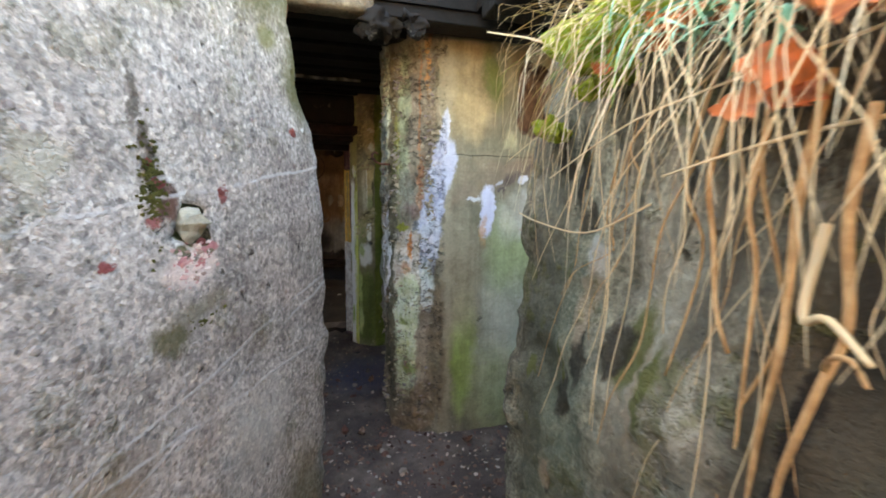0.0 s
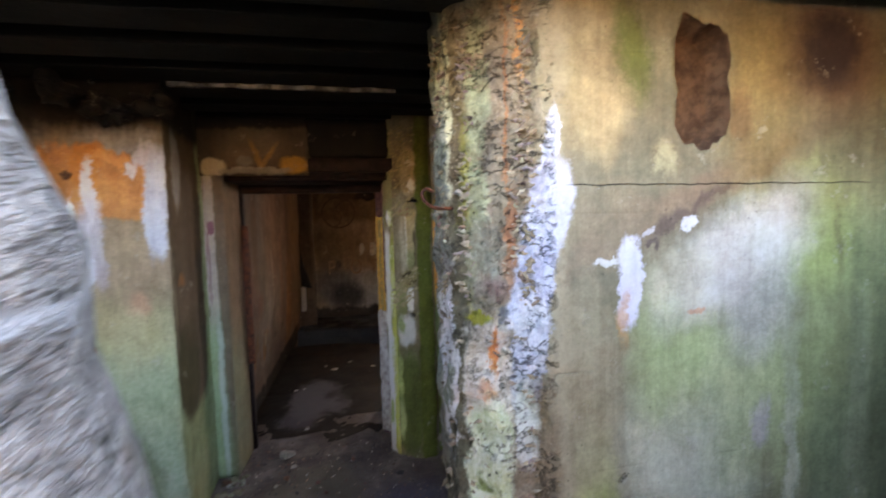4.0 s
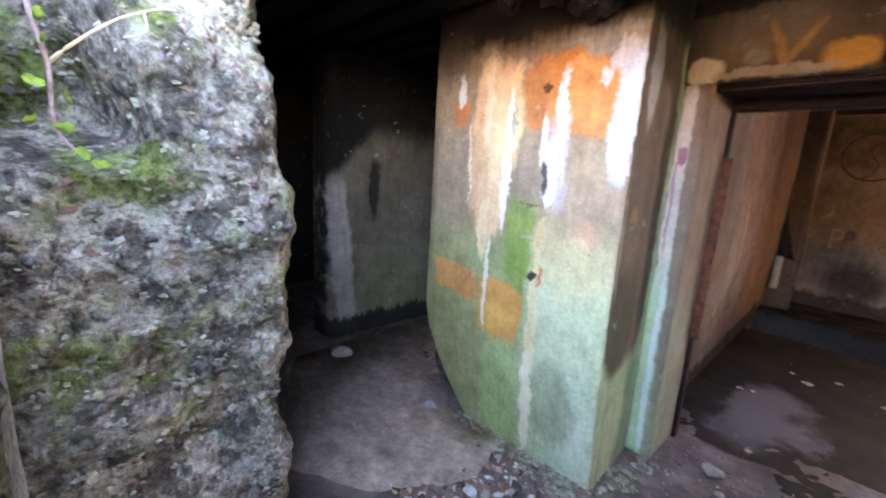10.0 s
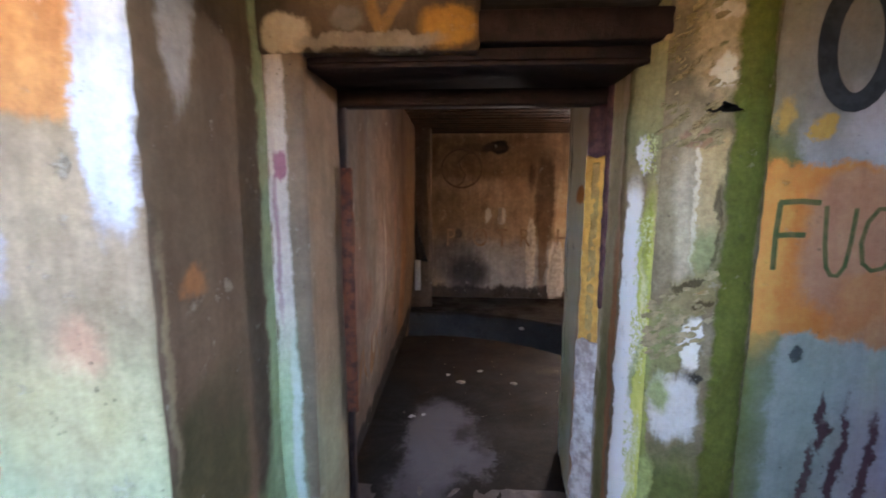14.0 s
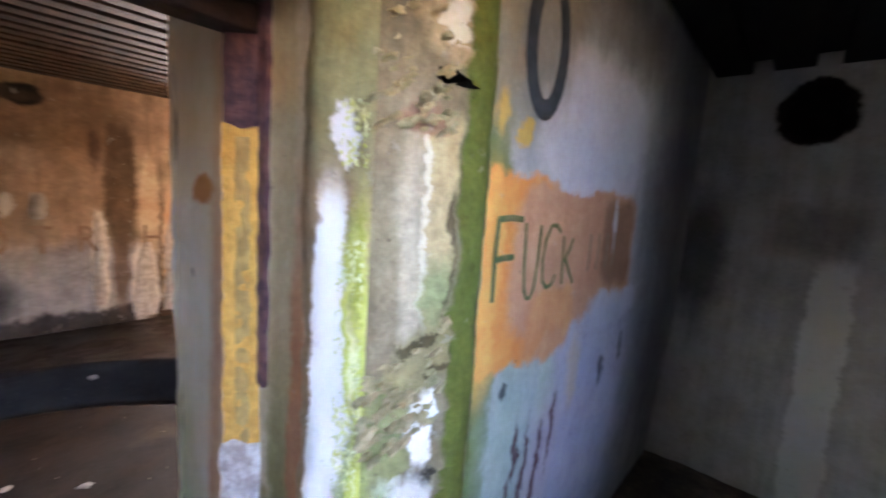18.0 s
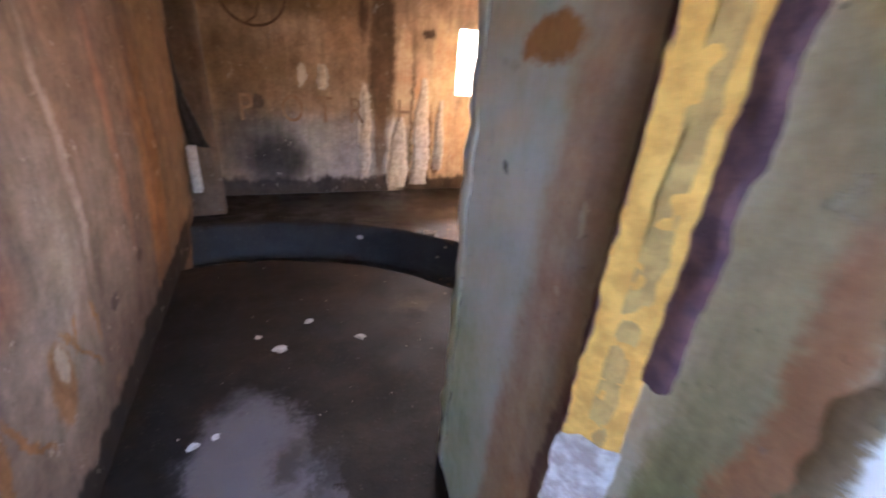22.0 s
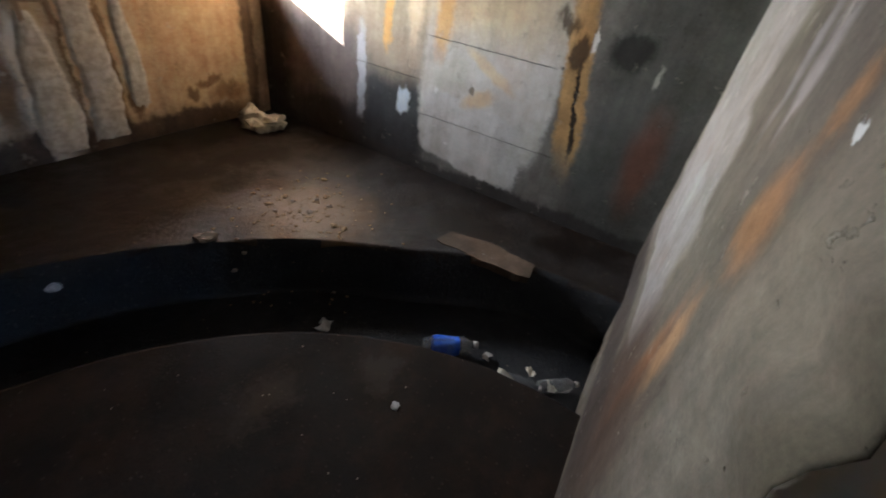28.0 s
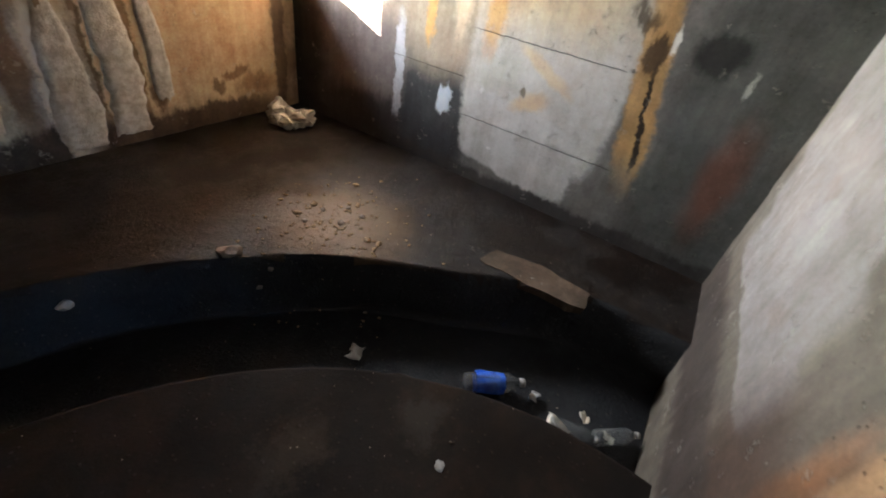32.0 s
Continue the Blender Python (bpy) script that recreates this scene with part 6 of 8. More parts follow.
# ---- carving: niches and round holes are cut through the wall meshes ----
def carve(ob, bm, mat=None):
    me = bpy.data.meshes.new("cutter")
    bmesh.ops.recalc_face_normals(bm, faces=bm.faces)
    bm.to_mesh(me)
    bm.free()
    if mat:
        me.materials.append(mat)
    tool = new("cutter", me)
    md = ob.modifiers.new("cut", "BOOLEAN")
    md.object, md.operation, md.solver, md.material_mode = tool, "DIFFERENCE", "EXACT", "TRANSFER"
    dg = bpy.context.evaluated_depsgraph_get()
    dg.update()
    made = bpy.data.meshes.new_from_object(ob.evaluated_get(dg))
    ob.modifiers.clear()
    bpy.data.objects.remove(tool)
    if len(made.polygons) > 100:
        ob.data = made


def tube_bm(p, q, r, segs=20):
    bm = bmesh.new()
    p, q = Vector(p), Vector(q)
    m = Matrix.Translation((p + q) / 2) @ (q - p).to_track_quat("Z", "Y").to_matrix().to_4x4()
    bmesh.ops.create_cone(bm, cap_ends=True, segments=segs, radius1=r, radius2=r, depth=(q - p).length, matrix=m)
    return bm


def named(n):
    return bpy.data.objects[n]


carve(named("wall_corridor_end"), roughen(tube_bm((3.1, 3.69, 2.02), (3.5, 3.69, 2.02), 0.115), 0.01, 14), m_soot)
def hollow(x0, x1, z0, z1, deep, seed, y0=2.685):
    """A cutter with a worn, uneven outline, for a hollow in a wall that runs along x."""
    bm = bmesh.new()
    n, rings = 44, []
    for y, k in ((y0 - 0.1, 1.04), (y0 + 0.01, 1.0), (y0 + deep * 0.6, 0.93), (y0 + deep, 0.8)):
        ring = []
        for s in range(n):
            a = 6.283 * s / n
            c, d = math.cos(a), math.sin(a)
            q = (abs(c) ** 4 + abs(d) ** 4) ** -0.25
            w = 1 + 0.16 * noise.noise((c * 1.7 + seed, d * 1.7, 0)) + 0.10 * noise.noise((c * 5, d * 5 + seed, y * 6))
            ring.append(bm.verts.new(((x0 + x1) / 2 + (x1 - x0) / 2 * c * q * k * w, y, (z0 + z1) / 2 + (z1 - z0) / 2 * d * q * k * w)))
        rings.append(ring)
    for a, b in zip(rings, rings[1:]):
        for s in range(n):
            bm.faces.new((a[s], a[(s + 1) % n], b[(s + 1) % n], b[s]))
    bm.faces.new(rings[0][::-1])
    bm.faces.new(rings[-1])
    return bm


m_niche = plain("crumbled_niche", C(126, 98, 78), C(84, 62, 50), 0.95, 18.0, 0.012)
carve(named("wall_pillar"), hollow(1.785, 1.985, 1.775, 2.17, 0.075, 1.0), m_niche)
bm = box_bm(1.07, 1.14, 4.0, 4.22, 1.70, 1.722, 0)
bmesh.ops.subdivide_edges(bm, edges=bm.edges, cuts=5, use_grid_fill=True)
carve(named("jamb_right"), roughen(bm, 0.014, 20), m_soot)
bm = bmesh.new()
bmesh.ops.create_icosphere(bm, subdivisions=3, radius=0.043, matrix=Matrix.Translation((0.54, 1.272, 1.408)))
carve(named("wall_entrance_left"), roughen(bm, 0.03, 22), m_rubble)


# ---- loose stones, chips and crumbs ----
def stone_bm(r, seed, flat=0.7, subdiv=2, rough=0.35):
    bm = bmesh.new()
    bmesh.ops.create_icosphere(bm, subdivisions=subdiv, radius=1.0)
    for v in bm.verts:
        n = v.co.normalized()
        k = 1 + rough * noise.noise(n * 1.3 + Vector((seed * 3.1, seed, 0))) + rough * 0.4 * noise.noise(n * 3.5 + Vector((0, seed * 2.3, 1)))
        v.co = Vector((n.x * k, n.y * k * 0.8, n.z * k * flat)) * r
    return bm


def crumple(bm, amp, freq, seed):
    for v in bm.verts:
        p = v.co * freq + Vector((seed, seed * 2, 0))
        v.co += Vector((noise.noise(p), noise.noise(p + Vector((5, 0, 0))), noise.noise(p + Vector((0, 5, 0))))) * amp
    return bm


m_pale = plain("pale_stone", C(176, 162, 148), C(146, 132, 118), 0.85, 20.0, 0.003)
m_greenstone = plain("greenish_stone", C(176, 176, 160), C(150, 150, 136), 0.85, 40.0, 0.003)
m_tanstone = plain("tan_stone", C(196, 168, 132), C(160, 134, 102), 0.8, 24.0, 0.003)
m_white = plain("white_plaster_chip", C(206, 204, 202), C(178, 174, 170), 0.8, 30.0, 0.002)
m_brick = plain("brick_chip", C(134, 98, 86), C(104, 76, 68), 0.85, 30.0, 0.003)
m_darkstone = plain("dark_stone", C(92, 86, 82), C(64, 60, 58), 0.8, 24.0, 0.004)


def floor_at(x, y):
    return chamber_z(x, y) if y > 5.4 and x > -0.3 else lobby_z(x, y) if y < 4.9 else -0.01


def stone(name, x, y, r, mat, label, seed, flat=0.5, z=None, group="", turn=0.0, category="stone", rough=0.5):
    ob = link_mesh(name, stone_bm(r, seed, flat, 2, rough), mat, smooth=r > 0.05)
    ob.matrix_world = pose(x, y, (floor_at(x, y) if z is None else z) + r * flat * 0.55, 0, 0, turn)
    return tagged(ob, label, category, group)


stone("stone", -2.04, 3.53, 0.10, m_pale, "pale flat stone lying on the side room floor", 1.0, 0.35)
stone("stone", -1.10, 3.62, 0.05, m_white, "small white plaster piece beside the pier", 2.0, 0.4)
stone("stone", 0.22, 4.40, 0.055, m_pale, "pinkish chip of stone on the doorway floor", 3.0, 0.4)
stone("embedded_stone", 0.538, 1.268, 0.031, m_greenstone, "pale greenish pebble stuck in a hollow of the concrete", 4.0, 0.9, 1.397, rough=0.6)
rng = random.Random(4)
for k in range(34):
    a, r = rng.uniform(0, 6.28), rng.uniform(0, 1) ** 0.7
    x, y = -0.35 + 0.55 * r * math.cos(a), 3.42 + 0.24 * r * math.sin(a)
    m, what = rng.choice([(m_pale, "pale"), (m_darkstone, "dark grey"), (m_brick, "reddish brick"), (m_pale, "pale"), (m_white, "white plaster")])
    stone("rubble_piece", x, y, rng.uniform(0.014, 0.042), m, f"{what} rubble piece at the foot of the pier", k * 1.7, rng.uniform(0.4, 0.7), group="rubble at the pier", turn=rng.uniform(0, 360), category="rubble")
for k in range(46):
    x, y = rng.uniform(0.0, 1.15), rng.uniform(2.0, 4.5)
    m, what = rng.choice([(m_darkstone, "dark grey"), (m_darkstone, "dark grey"), (m_brick, "reddish brick"), (m_pale, "pale")])
    stone("pebble", x, y, rng.uniform(0.008, 0.026), m, f"{what} pebble on the dirt floor", k * 2.3, 0.6, group="pebbles on the lobby floor", turn=rng.uniform(0, 360))
for x, y, r in ((0.407, 6.092, 0.035), (0.825, 6.094, 0.03), (0.567, 6.314, 0.028), (0.087, 5.575, 0.022), (0.30, 6.22, 0.02), (0.16, 5.6, 0.018), (0.30, 4.75, 0.02), (1.45, 5.95, 0.02), (0.72, 4.7, 0.02)):
    stone("plaster_flake", x, y, r, m_white, "white plaster flake on the wet floor", x * 7, 0.2, group="plaster flakes", turn=x * 400, category="plaster flake")
for k in range(22):
    x, y = 2.1 + rng.gauss(0, 0.22), 7.1 + rng.gauss(0, 0.18)
    stone("pebble", x, y, rng.uniform(0.008, 0.02), rng.choice([m_pale, m_tanstone, m_tanstone]), "small pebble on the sunlit ring floor", k * 3.7, 0.5, group="pebbles in the gun chamber", turn=rng.uniform(0, 360))
stone("plaster_lump", 1.60, 7.20, 0.05, m_pale, "pale plaster lump on the edge of the gutter", 8.0, 0.4, turn=-30, category="plaster lump")
stone("plaster_flake", 1.06, 7.46, 0.03, m_white, "white plaster flake on the gutter wall", 9.0, 0.6, z=-0.02, category="plaster flake")


def crumbs(name, count, spread, mat, sizes, label, seed, rough=0.35, smooth=True):
    """Uncounted small pieces, joined in one mesh."""
    r = random.Random(seed)
    base = stone_bm(1.0, seed, 0.6, 1 if rough < 0.5 else 2, rough)
    bv, bf = [v.co.copy() for v in base.verts], [[v.index for v in f.verts] for f in base.faces]
    base.free()
    verts, faces = [], []
    for _ in range(count):
        m = spread(r) @ pose(0, 0, 0, r.uniform(0, 360), r.uniform(0, 360), r.uniform(0, 360)) @ Matrix.Scale(r.uniform(*sizes), 4)
        o = len(verts)
        verts += [tuple(m @ v) for v in bv]
        faces += [[o + i for i in f] for f in bf]
    return tagged(from_lists(name, verts, faces, mat, None, smooth), label, "debris", kind="stuff")


def on_floor(x0, x1, y0, y1):
    def f(r):
        x, y = r.uniform(x0, x1), r.uniform(y0, y1)
        return Matrix.Translation((x, y, floor_at(x, y) + 0.002))
    return f


crumbs("floor_crumbs", 900, on_floor(-0.6, 1.9, 1.4, 4.6), m_darkstone, (0.003, 0.009), "dark crumbs strewn over the dirt floor", 1)
crumbs("pale_crumbs", 260, on_floor(-0.9, 1.9, 1.4, 4.6), m_pale, (0.003, 0.008), "pale crumbs strewn over the dirt floor", 2)
crumbs("side_crumbs", 200, on_floor(-2.2, -1.3, 3.9, 4.8), m_darkstone, (0.006, 0.03), "dark rubble along the side room wall", 3)
crumbs("chamber_crumbs", 120, on_floor(0.0, 2.9, 5.5, 8.2), m_pale, (0.002, 0.006), "pale crumbs on the wet chamber floor", 5)



def on_lit_ledge(r):
    x, y = r.gauss(2.08, 0.20), r.gauss(7.02, 0.20)
    return Matrix.Translation((x, y, floor_at(x, y) + 0.002)) @ Matrix.Diagonal((1.2, 1.2, 0.5, 1))


crumbs("ledge_crumbs", 170, on_lit_ledge, m_tanstone, (0.003, 0.011), "tan plaster crumbs on the wet ledge", 13)

m_aggr = Mat("aggregate_pebbles", 0.8)
isl = m_aggr.t.nodes.new("ShaderNodeNewGeometry").outputs["Random Per Island"]
m_aggr = m_aggr.done(m_aggr.mix(m_aggr.step(m_aggr.noise(40, 4), 0.3, 0.7), m_aggr.ramp(isl, (0.0, C(70, 64, 56)), (0.25, C(150, 142, 120)), (0.45, C(128, 86, 76)), (0.6, C(190, 186, 170)), (0.8, C(150, 156, 128)), (1.0, C(206, 204, 196))), C(110, 106, 84)))


def on_pillar(r):
    z = r.uniform(1.30, 2.2) if r.random() < 0.8 else r.uniform(0.05, 1.3)
    k = r.random()
    x, y = (1.10 + 0.20 * k, 2.795 - 0.105 * k) if r.random() < 0.75 else (1.07, r.uniform(2.84, 3.05))
    return Matrix.Translation((x + 0.007 + r.gauss(0, 0.006), y + 0.007 + r.gauss(0, 0.006), z)) @ pose(0, 0, 0, 0, r.gauss(0, 25), 0) @ Matrix.Diagonal((1.4, 0.8, 0.6, 1))


def on_broken(r):
    y, z = r.uniform(1.83, 2.55), r.uniform(0.0, 2.2)
    x = broken_shape(-0.71, y, z)[0] + 0.03 * fbm(-0.71, y, z, 3.2)
    return Matrix.Translation((x - 0.003 + r.gauss(0, 0.004), y, z)) @ Matrix.Diagonal((0.5, 1.3, 0.8, 1))


m_shard = Mat("brick_and_mortar_shards", 0.85)
isl = m_shard.t.nodes.new("ShaderNodeNewGeometry").outputs["Random Per Island"]
m_shard = m_shard.done(m_shard.mix(m_shard.step(m_shard.noise(40, 4), 0.3, 0.7), m_shard.ramp(isl, (0.0, C(74, 60, 62)), (0.22, C(168, 150, 126)), (0.45, C(190, 172, 146)), (0.6, C(122, 92, 92)), (0.75, C(150, 138, 144)), (0.88, C(118, 122, 92)), (1.0, C(204, 190, 164))), C(140, 128, 108)))
crumbs("pillar_stones", 1500, on_pillar, m_shard, (0.004, 0.017), "brick and mortar shards showing in the broken pillar edge", 6, 0.9, False)
crumbs("wall_stones", 1700, on_broken, m_aggr, (0.003, 0.016), "pebbles showing in the broken wall end", 7, 0.9, False)

m_litter = Mat("leaf_litter", 0.8)
isl = m_litter.t.nodes.new("ShaderNodeNewGeometry").outputs["Random Per Island"]
m_litter = m_litter.done(m_litter.ramp(isl, (0.0, C(70, 50, 44)), (0.3, C(136, 104, 92)), (0.55, C(120, 88, 84)), (0.75, C(186, 150, 124)), (0.9, C(214, 196, 184)), (1.0, C(176, 176, 172))))


def litter(name, count, x0, x1, y0, y1, sizes, label, seed):
    """Small torn and curled leaf pieces that lie on the floor, joined in one mesh."""
    r = random.Random(seed)
    verts, faces = [], []
    for _ in range(count):
        x, y = r.uniform(x0, x1), r.uniform(y0, y1)
        sz = r.uniform(*sizes)
        m = Matrix.Translation((x, y, floor_at(x, y) + sz * 0.25)) @ pose(0, 0, 0, r.gauss(0, 18), r.gauss(0, 18), r.uniform(0, 360))
        o = len(verts)
        for a in range(7):
            k = sz * r.uniform(0.55, 1.2)
            verts.append(tuple(m @ Vector((k * math.cos(a * 0.898), 0.7 * k * math.sin(a * 0.898), r.uniform(-0.15, 0.3) * sz))))
        verts.append(tuple(m @ Vector((0, 0, 0))))
        faces += [(o + 7, o + a, o + (a + 1) % 7) for a in range(7)]
    return tagged(from_lists(name, verts, faces, m_litter), label, "leaf litter", kind="stuff")


litter("leaf_litter", 3000, 0.35, 2.6, 1.2, 2.75, (0.004, 0.017), "torn brown and pinkish leaf litter on the dark floor", 31)
litter("leaf_litter", 1300, -0.7, 1.1, 2.6, 4.5, (0.003, 0.012), "sparse brown leaf litter on the lobby floor", 32)

litter("pier_litter", 900, -1.0, 0.1, 3.05, 3.66, (0.006, 0.026), "brown and pinkish litter heaped at the pier foot", 33)


def at_pier_foot(r):
    x = r.uniform(-0.95, 0.02)
    y = 3.735 - abs(r.gauss(0, 0.07)) if x < -0.14 else r.uniform(3.70, 4.2)
    return Matrix.Translation((x, y, floor_at(x, y) + r.uniform(-0.004, 0.012))) @ Matrix.Diagonal((1.3, 1.0, 0.7, 1))


crumbs("pier_rubble", 420, at_pier_foot, m_aggr, (0.006, 0.028), "broken concrete crumbs along the pier foot", 12, 0.9, False)

m_plaster = plain("crumbled_plaster", C(196, 178, 138), C(150, 142, 104), 0.95, 30.0, 0.006)


def on_jamb(r):
    if r.random() < 0.55:
        x, z = r.uniform(0.985, 1.125), r.uniform(1.62, 2.18)
    else:
        x = r.uniform(0.985, 1.12)
        z = 1.10 + 0.9 * (x - 0.985) + r.uniform(-0.12, 0.07)
    face = 4.235 - 0.709 * min(0.11, max(0.0, x - 0.975))
    return Matrix.Translation((x, face + r.uniform(0, 0.010), z)) @ pose(0, 0, 0, 0, -28, 0) @ Matrix.Diagonal((1.7, 0.7, 0.55, 1))


crumbs("jamb_plaster", 300, on_jamb, m_plaster, (0.005, 0.018), "crumbled plaster ledges on the broken jamb face", 9, 0.9, False)
m_lichen = Mat("lichen_crust", 0.95)
isl = m_lichen.t.nodes.new("ShaderNodeNewGeometry").outputs["Random Per Island"]
m_lichen = m_lichen.done(m_lichen.mix(m_lichen.step(m_lichen.noise(60, 5), 0.35, 0.65), m_lichen.ramp(isl, (0.0, C(176, 180, 80)), (0.35, C(214, 220, 150)), (0.6, C(196, 200, 96)), (0.8, C(232, 234, 200)), (1.0, C(150, 160, 74))), C(220, 222, 168)))


def on_jamb_corner(r):
    k = r.random() ** 1.3 * 0.5
    z = r.uniform(0.1, 1.42) if r.random() < 0.95 else r.uniform(1.55, 1.66)
    return Matrix.Translation((0.976 - 0.049 * k, 4.236 + 0.085 * k, z)) @ Matrix.Diagonal((0.7, 0.7, 1.1, 1))


crumbs("jamb_lichen", 2400, on_jamb_corner, m_lichen, (0.0015, 0.005), "yellow-green lichen crust on the jamb corner", 10, 0.8)

m_chip = Mat("pink_and_white_aggregate", 0.85)
isl = m_chip.t.nodes.new("ShaderNodeNewGeometry").outputs["Random Per Island"]
m_chip = m_chip.done(m_chip.ramp(isl, (0.0, C(60, 58, 36)), (0.18, C(226, 206, 200)), (0.45, C(234, 222, 216)), (0.6, C(190, 126, 128)), (0.8, C(214, 170, 166)), (1.0, C(120, 110, 92))))


def on_wing(u, v, su, sv):
    """A spread over the face of the wing wall, round a place given along y and up."""
    def f(r):
        y, z = r.gauss(u, su), r.gauss(v, sv)
        return Matrix.Translation((0.748 + (y - 1.67) * 0.53, y, z)) @ pose(0, 0, 0, 0, 0, 62) @ Matrix.Diagonal((1.2, 0.45, 0.8, 1))
    return f


crumbs("wing_wall_aggregate", 90, on_wing(1.268, 1.345, 0.024, 0.018), m_chip, (0.003, 0.009), "pink and white aggregate in a hollow of the wing wall", 21, 0.9, False)
m_redchip = plain("red_brick_fragment", C(140, 74, 70), C(112, 58, 54), 0.85, 40.0, 0.003)
for y, z, r in ((1.136, 1.362, 0.011), (1.21, 1.43, 0.009), (1.343, 1.464, 0.010), (1.225, 1.475, 0.014), (1.56, 1.60, 0.010), (1.295, 1.375, 0.010), (1.215, 1.51, 0.008)):
    ob = link_mesh("brick_fragment", stone_bm(r, y * 9, 0.8, 2, 0.6), m_redchip, smooth=False)
    ob.matrix_world = pose(0.745 + (y - 1.67) * 0.53, y, z, 0, 0, 62) @ Matrix.Diagonal((1.0, 0.4, 1.0, 1.0))
    tagged(ob, "red brick fragment set in the wing wall", "brick fragment", "brick fragments in the wing wall")
m_darkmoss = plain("dark_moss", C(64, 66, 28), C(96, 94, 42), 0.95, 60.0, 0.008)
crumbs("wing_wall_moss", 160, on_wing(1.225, 1.232, 0.035, 0.012), m_darkmoss, (0.002, 0.007), "dark moss on the wing wall", 22, 0.7)
crumbs("wing_wall_moss", 220, on_wing(1.215, 1.46, 0.008, 0.045), m_darkmoss, (0.002, 0.006), "dark moss in a crack of the wing wall", 23, 0.7)

# pale slab and rubble in the side room
slab = prism("floor_slab", [(-2.15, 3.2), (-1.2, 2.72), (-0.78, 2.95), (-0.52, 3.42), (-0.62, 3.72), (-1.0, 3.68), (-1.5, 4.02), (-1.95, 4.4), (-2.25, 4.4)], -0.05, 0.022, [m_slab], None, 0.05, (0.02,), 5.0)
tagged(slab, "pale cracked concrete floor slab beside the pier", "floor", kind="structure")

# chunks hanging under the broken ceiling
for x, y, z, r, sd in ((-0.65, 3.52, 2.15, 0.06, 1.0), (-0.30, 3.60, 2.10, 0.09, 2.0), (-0.12, 3.62, 2.13, 0.07, 3.0), (-0.45, 3.58, 2.17, 0.08, 4.0), (0.98, 2.45, 2.18, 0.09, 5.0), (1.15, 2.5, 2.22, 0.07, 6.0)):
    ob = link_mesh("concrete_chunk", crumple(stone_bm(r, sd, 0.6, 4, 0.8), r * 0.35, 26, sd), m_grey)
    ob.matrix_world = pose(x, y, z, 0, 0, sd * 70)
    tagged(ob, "sooty concrete chunk hanging under the ceiling", "concrete chunk", "chunks under the ceiling")


# ---- rods and stems ----
def rod(name, pts, r0, r1, mat, parent=None, label="", segs=6):
    """A bent round rod through the points, tapering from r0 to r1."""
    pts = [Vector(p) for p in pts]
    fine = []
    for k in range(len(pts) - 1):
        p0, p1, p2, p3 = pts[max(0, k - 1)], pts[k], pts[k + 1], pts[min(len(pts) - 1, k + 2)]
        for s in range(5):
            t = s / 5
            fine.append(0.5 * (2 * p1 + (p2 - p0) * t + (2 * p0 - 5 * p1 + 4 * p2 - p3) * t * t + (3 * p1 - p0 - 3 * p2 + p3) * t ** 3))
    fine.append(pts[-1])
    verts, faces = [], []
    for k, p in enumerate(fine):
        way = (fine[min(k + 1, len(fine) - 1)] - fine[max(k - 1, 0)]).normalized()
        a = way.orthogonal().normalized()
        b = way.cross(a)
        r = r0 + (r1 - r0) * k / (len(fine) - 1)
        for s in range(segs):
            q = p + (a * math.cos(6.283 * s / segs) + b * math.sin(6.283 * s / segs)) * r
            verts.append(tuple(q))
    for k in range(len(fine) - 1):
        for s in range(segs):
            s2 = (s + 1) % segs
            faces.append((k * segs + s, k * segs + s2, (k + 1) * segs + s2, (k + 1) * segs + s))
    faces += [tuple(range(segs))[::-1], tuple((len(fine) - 1) * segs + s for s in range(segs))]
    ob = from_lists(name, verts, faces, mat)
    if parent:
        ob.parent = parent
    return tagged(ob, label)


tagged(rod("rebar_hook", [(1.10, 2.84, 1.60), (1.03, 2.80, 1.60), (0.995, 2.79, 1.62), (0.985, 2.79, 1.645), (1.0, 2.79, 1.66), (1.02, 2.79, 1.65)], 0.006, 0.005, m_rust), "bent rusty rebar hook in the broken edge", "rebar")
tagged(rod("rebar", [(0.62, 2.42, 2.24), (0.60, 2.40, 2.14), (0.61, 2.41, 2.06)], 0.005, 0.004, m_rust), "rusty wire hanging from the roof edge", "rebar")

# ---- plants over the right trench wall ----
m_straw = Mat("dry_grass", 0.7)
isl = m_straw.t.nodes.new("ShaderNodeNewGeometry").outputs["Random Per Island"]
m_straw = m_straw.done(m_straw.mix(m_straw.step(m_straw.noise(9, 3), 0.35, 0.65), m_straw.ramp(isl, (0.0, C(222, 204, 164)), (0.4, C(236, 222, 188)), (0.7, C(206, 172, 124)), (1.0, C(190, 150, 104))), C(222, 194, 150)))
m_green = plain("grass_green", C(128, 176, 84), C(172, 200, 104), 0.6, 30.0, 0.001)
m_bluegreen = plain("blue_green_leaf", C(164, 218, 186), C(122, 182, 140), 0.55, 30.0, 0.001)
m_moss = plain("moss", C(120, 134, 36), C(176, 182, 58), 0.95, 60.0, 0.008)
m_oak = Mat("dry_oak_leaf", 0.6)
inf = m_oak.t.nodes.new("ShaderNodeObjectInfo").outputs["Random"]
m_oak = m_oak.done(m_oak.mix(m_oak.step(m_oak.noise(40, 4), 0.35, 0.65), m_oak.ramp(inf, (0.0, C(220, 112, 54)), (0.5, C(190, 96, 58)), (1.0, C(226, 144, 80))), C(166, 96, 58)))
m_root = plain("root_bark", C(214, 172, 122), C(176, 132, 88), 0.85, 30.0, 0.002)


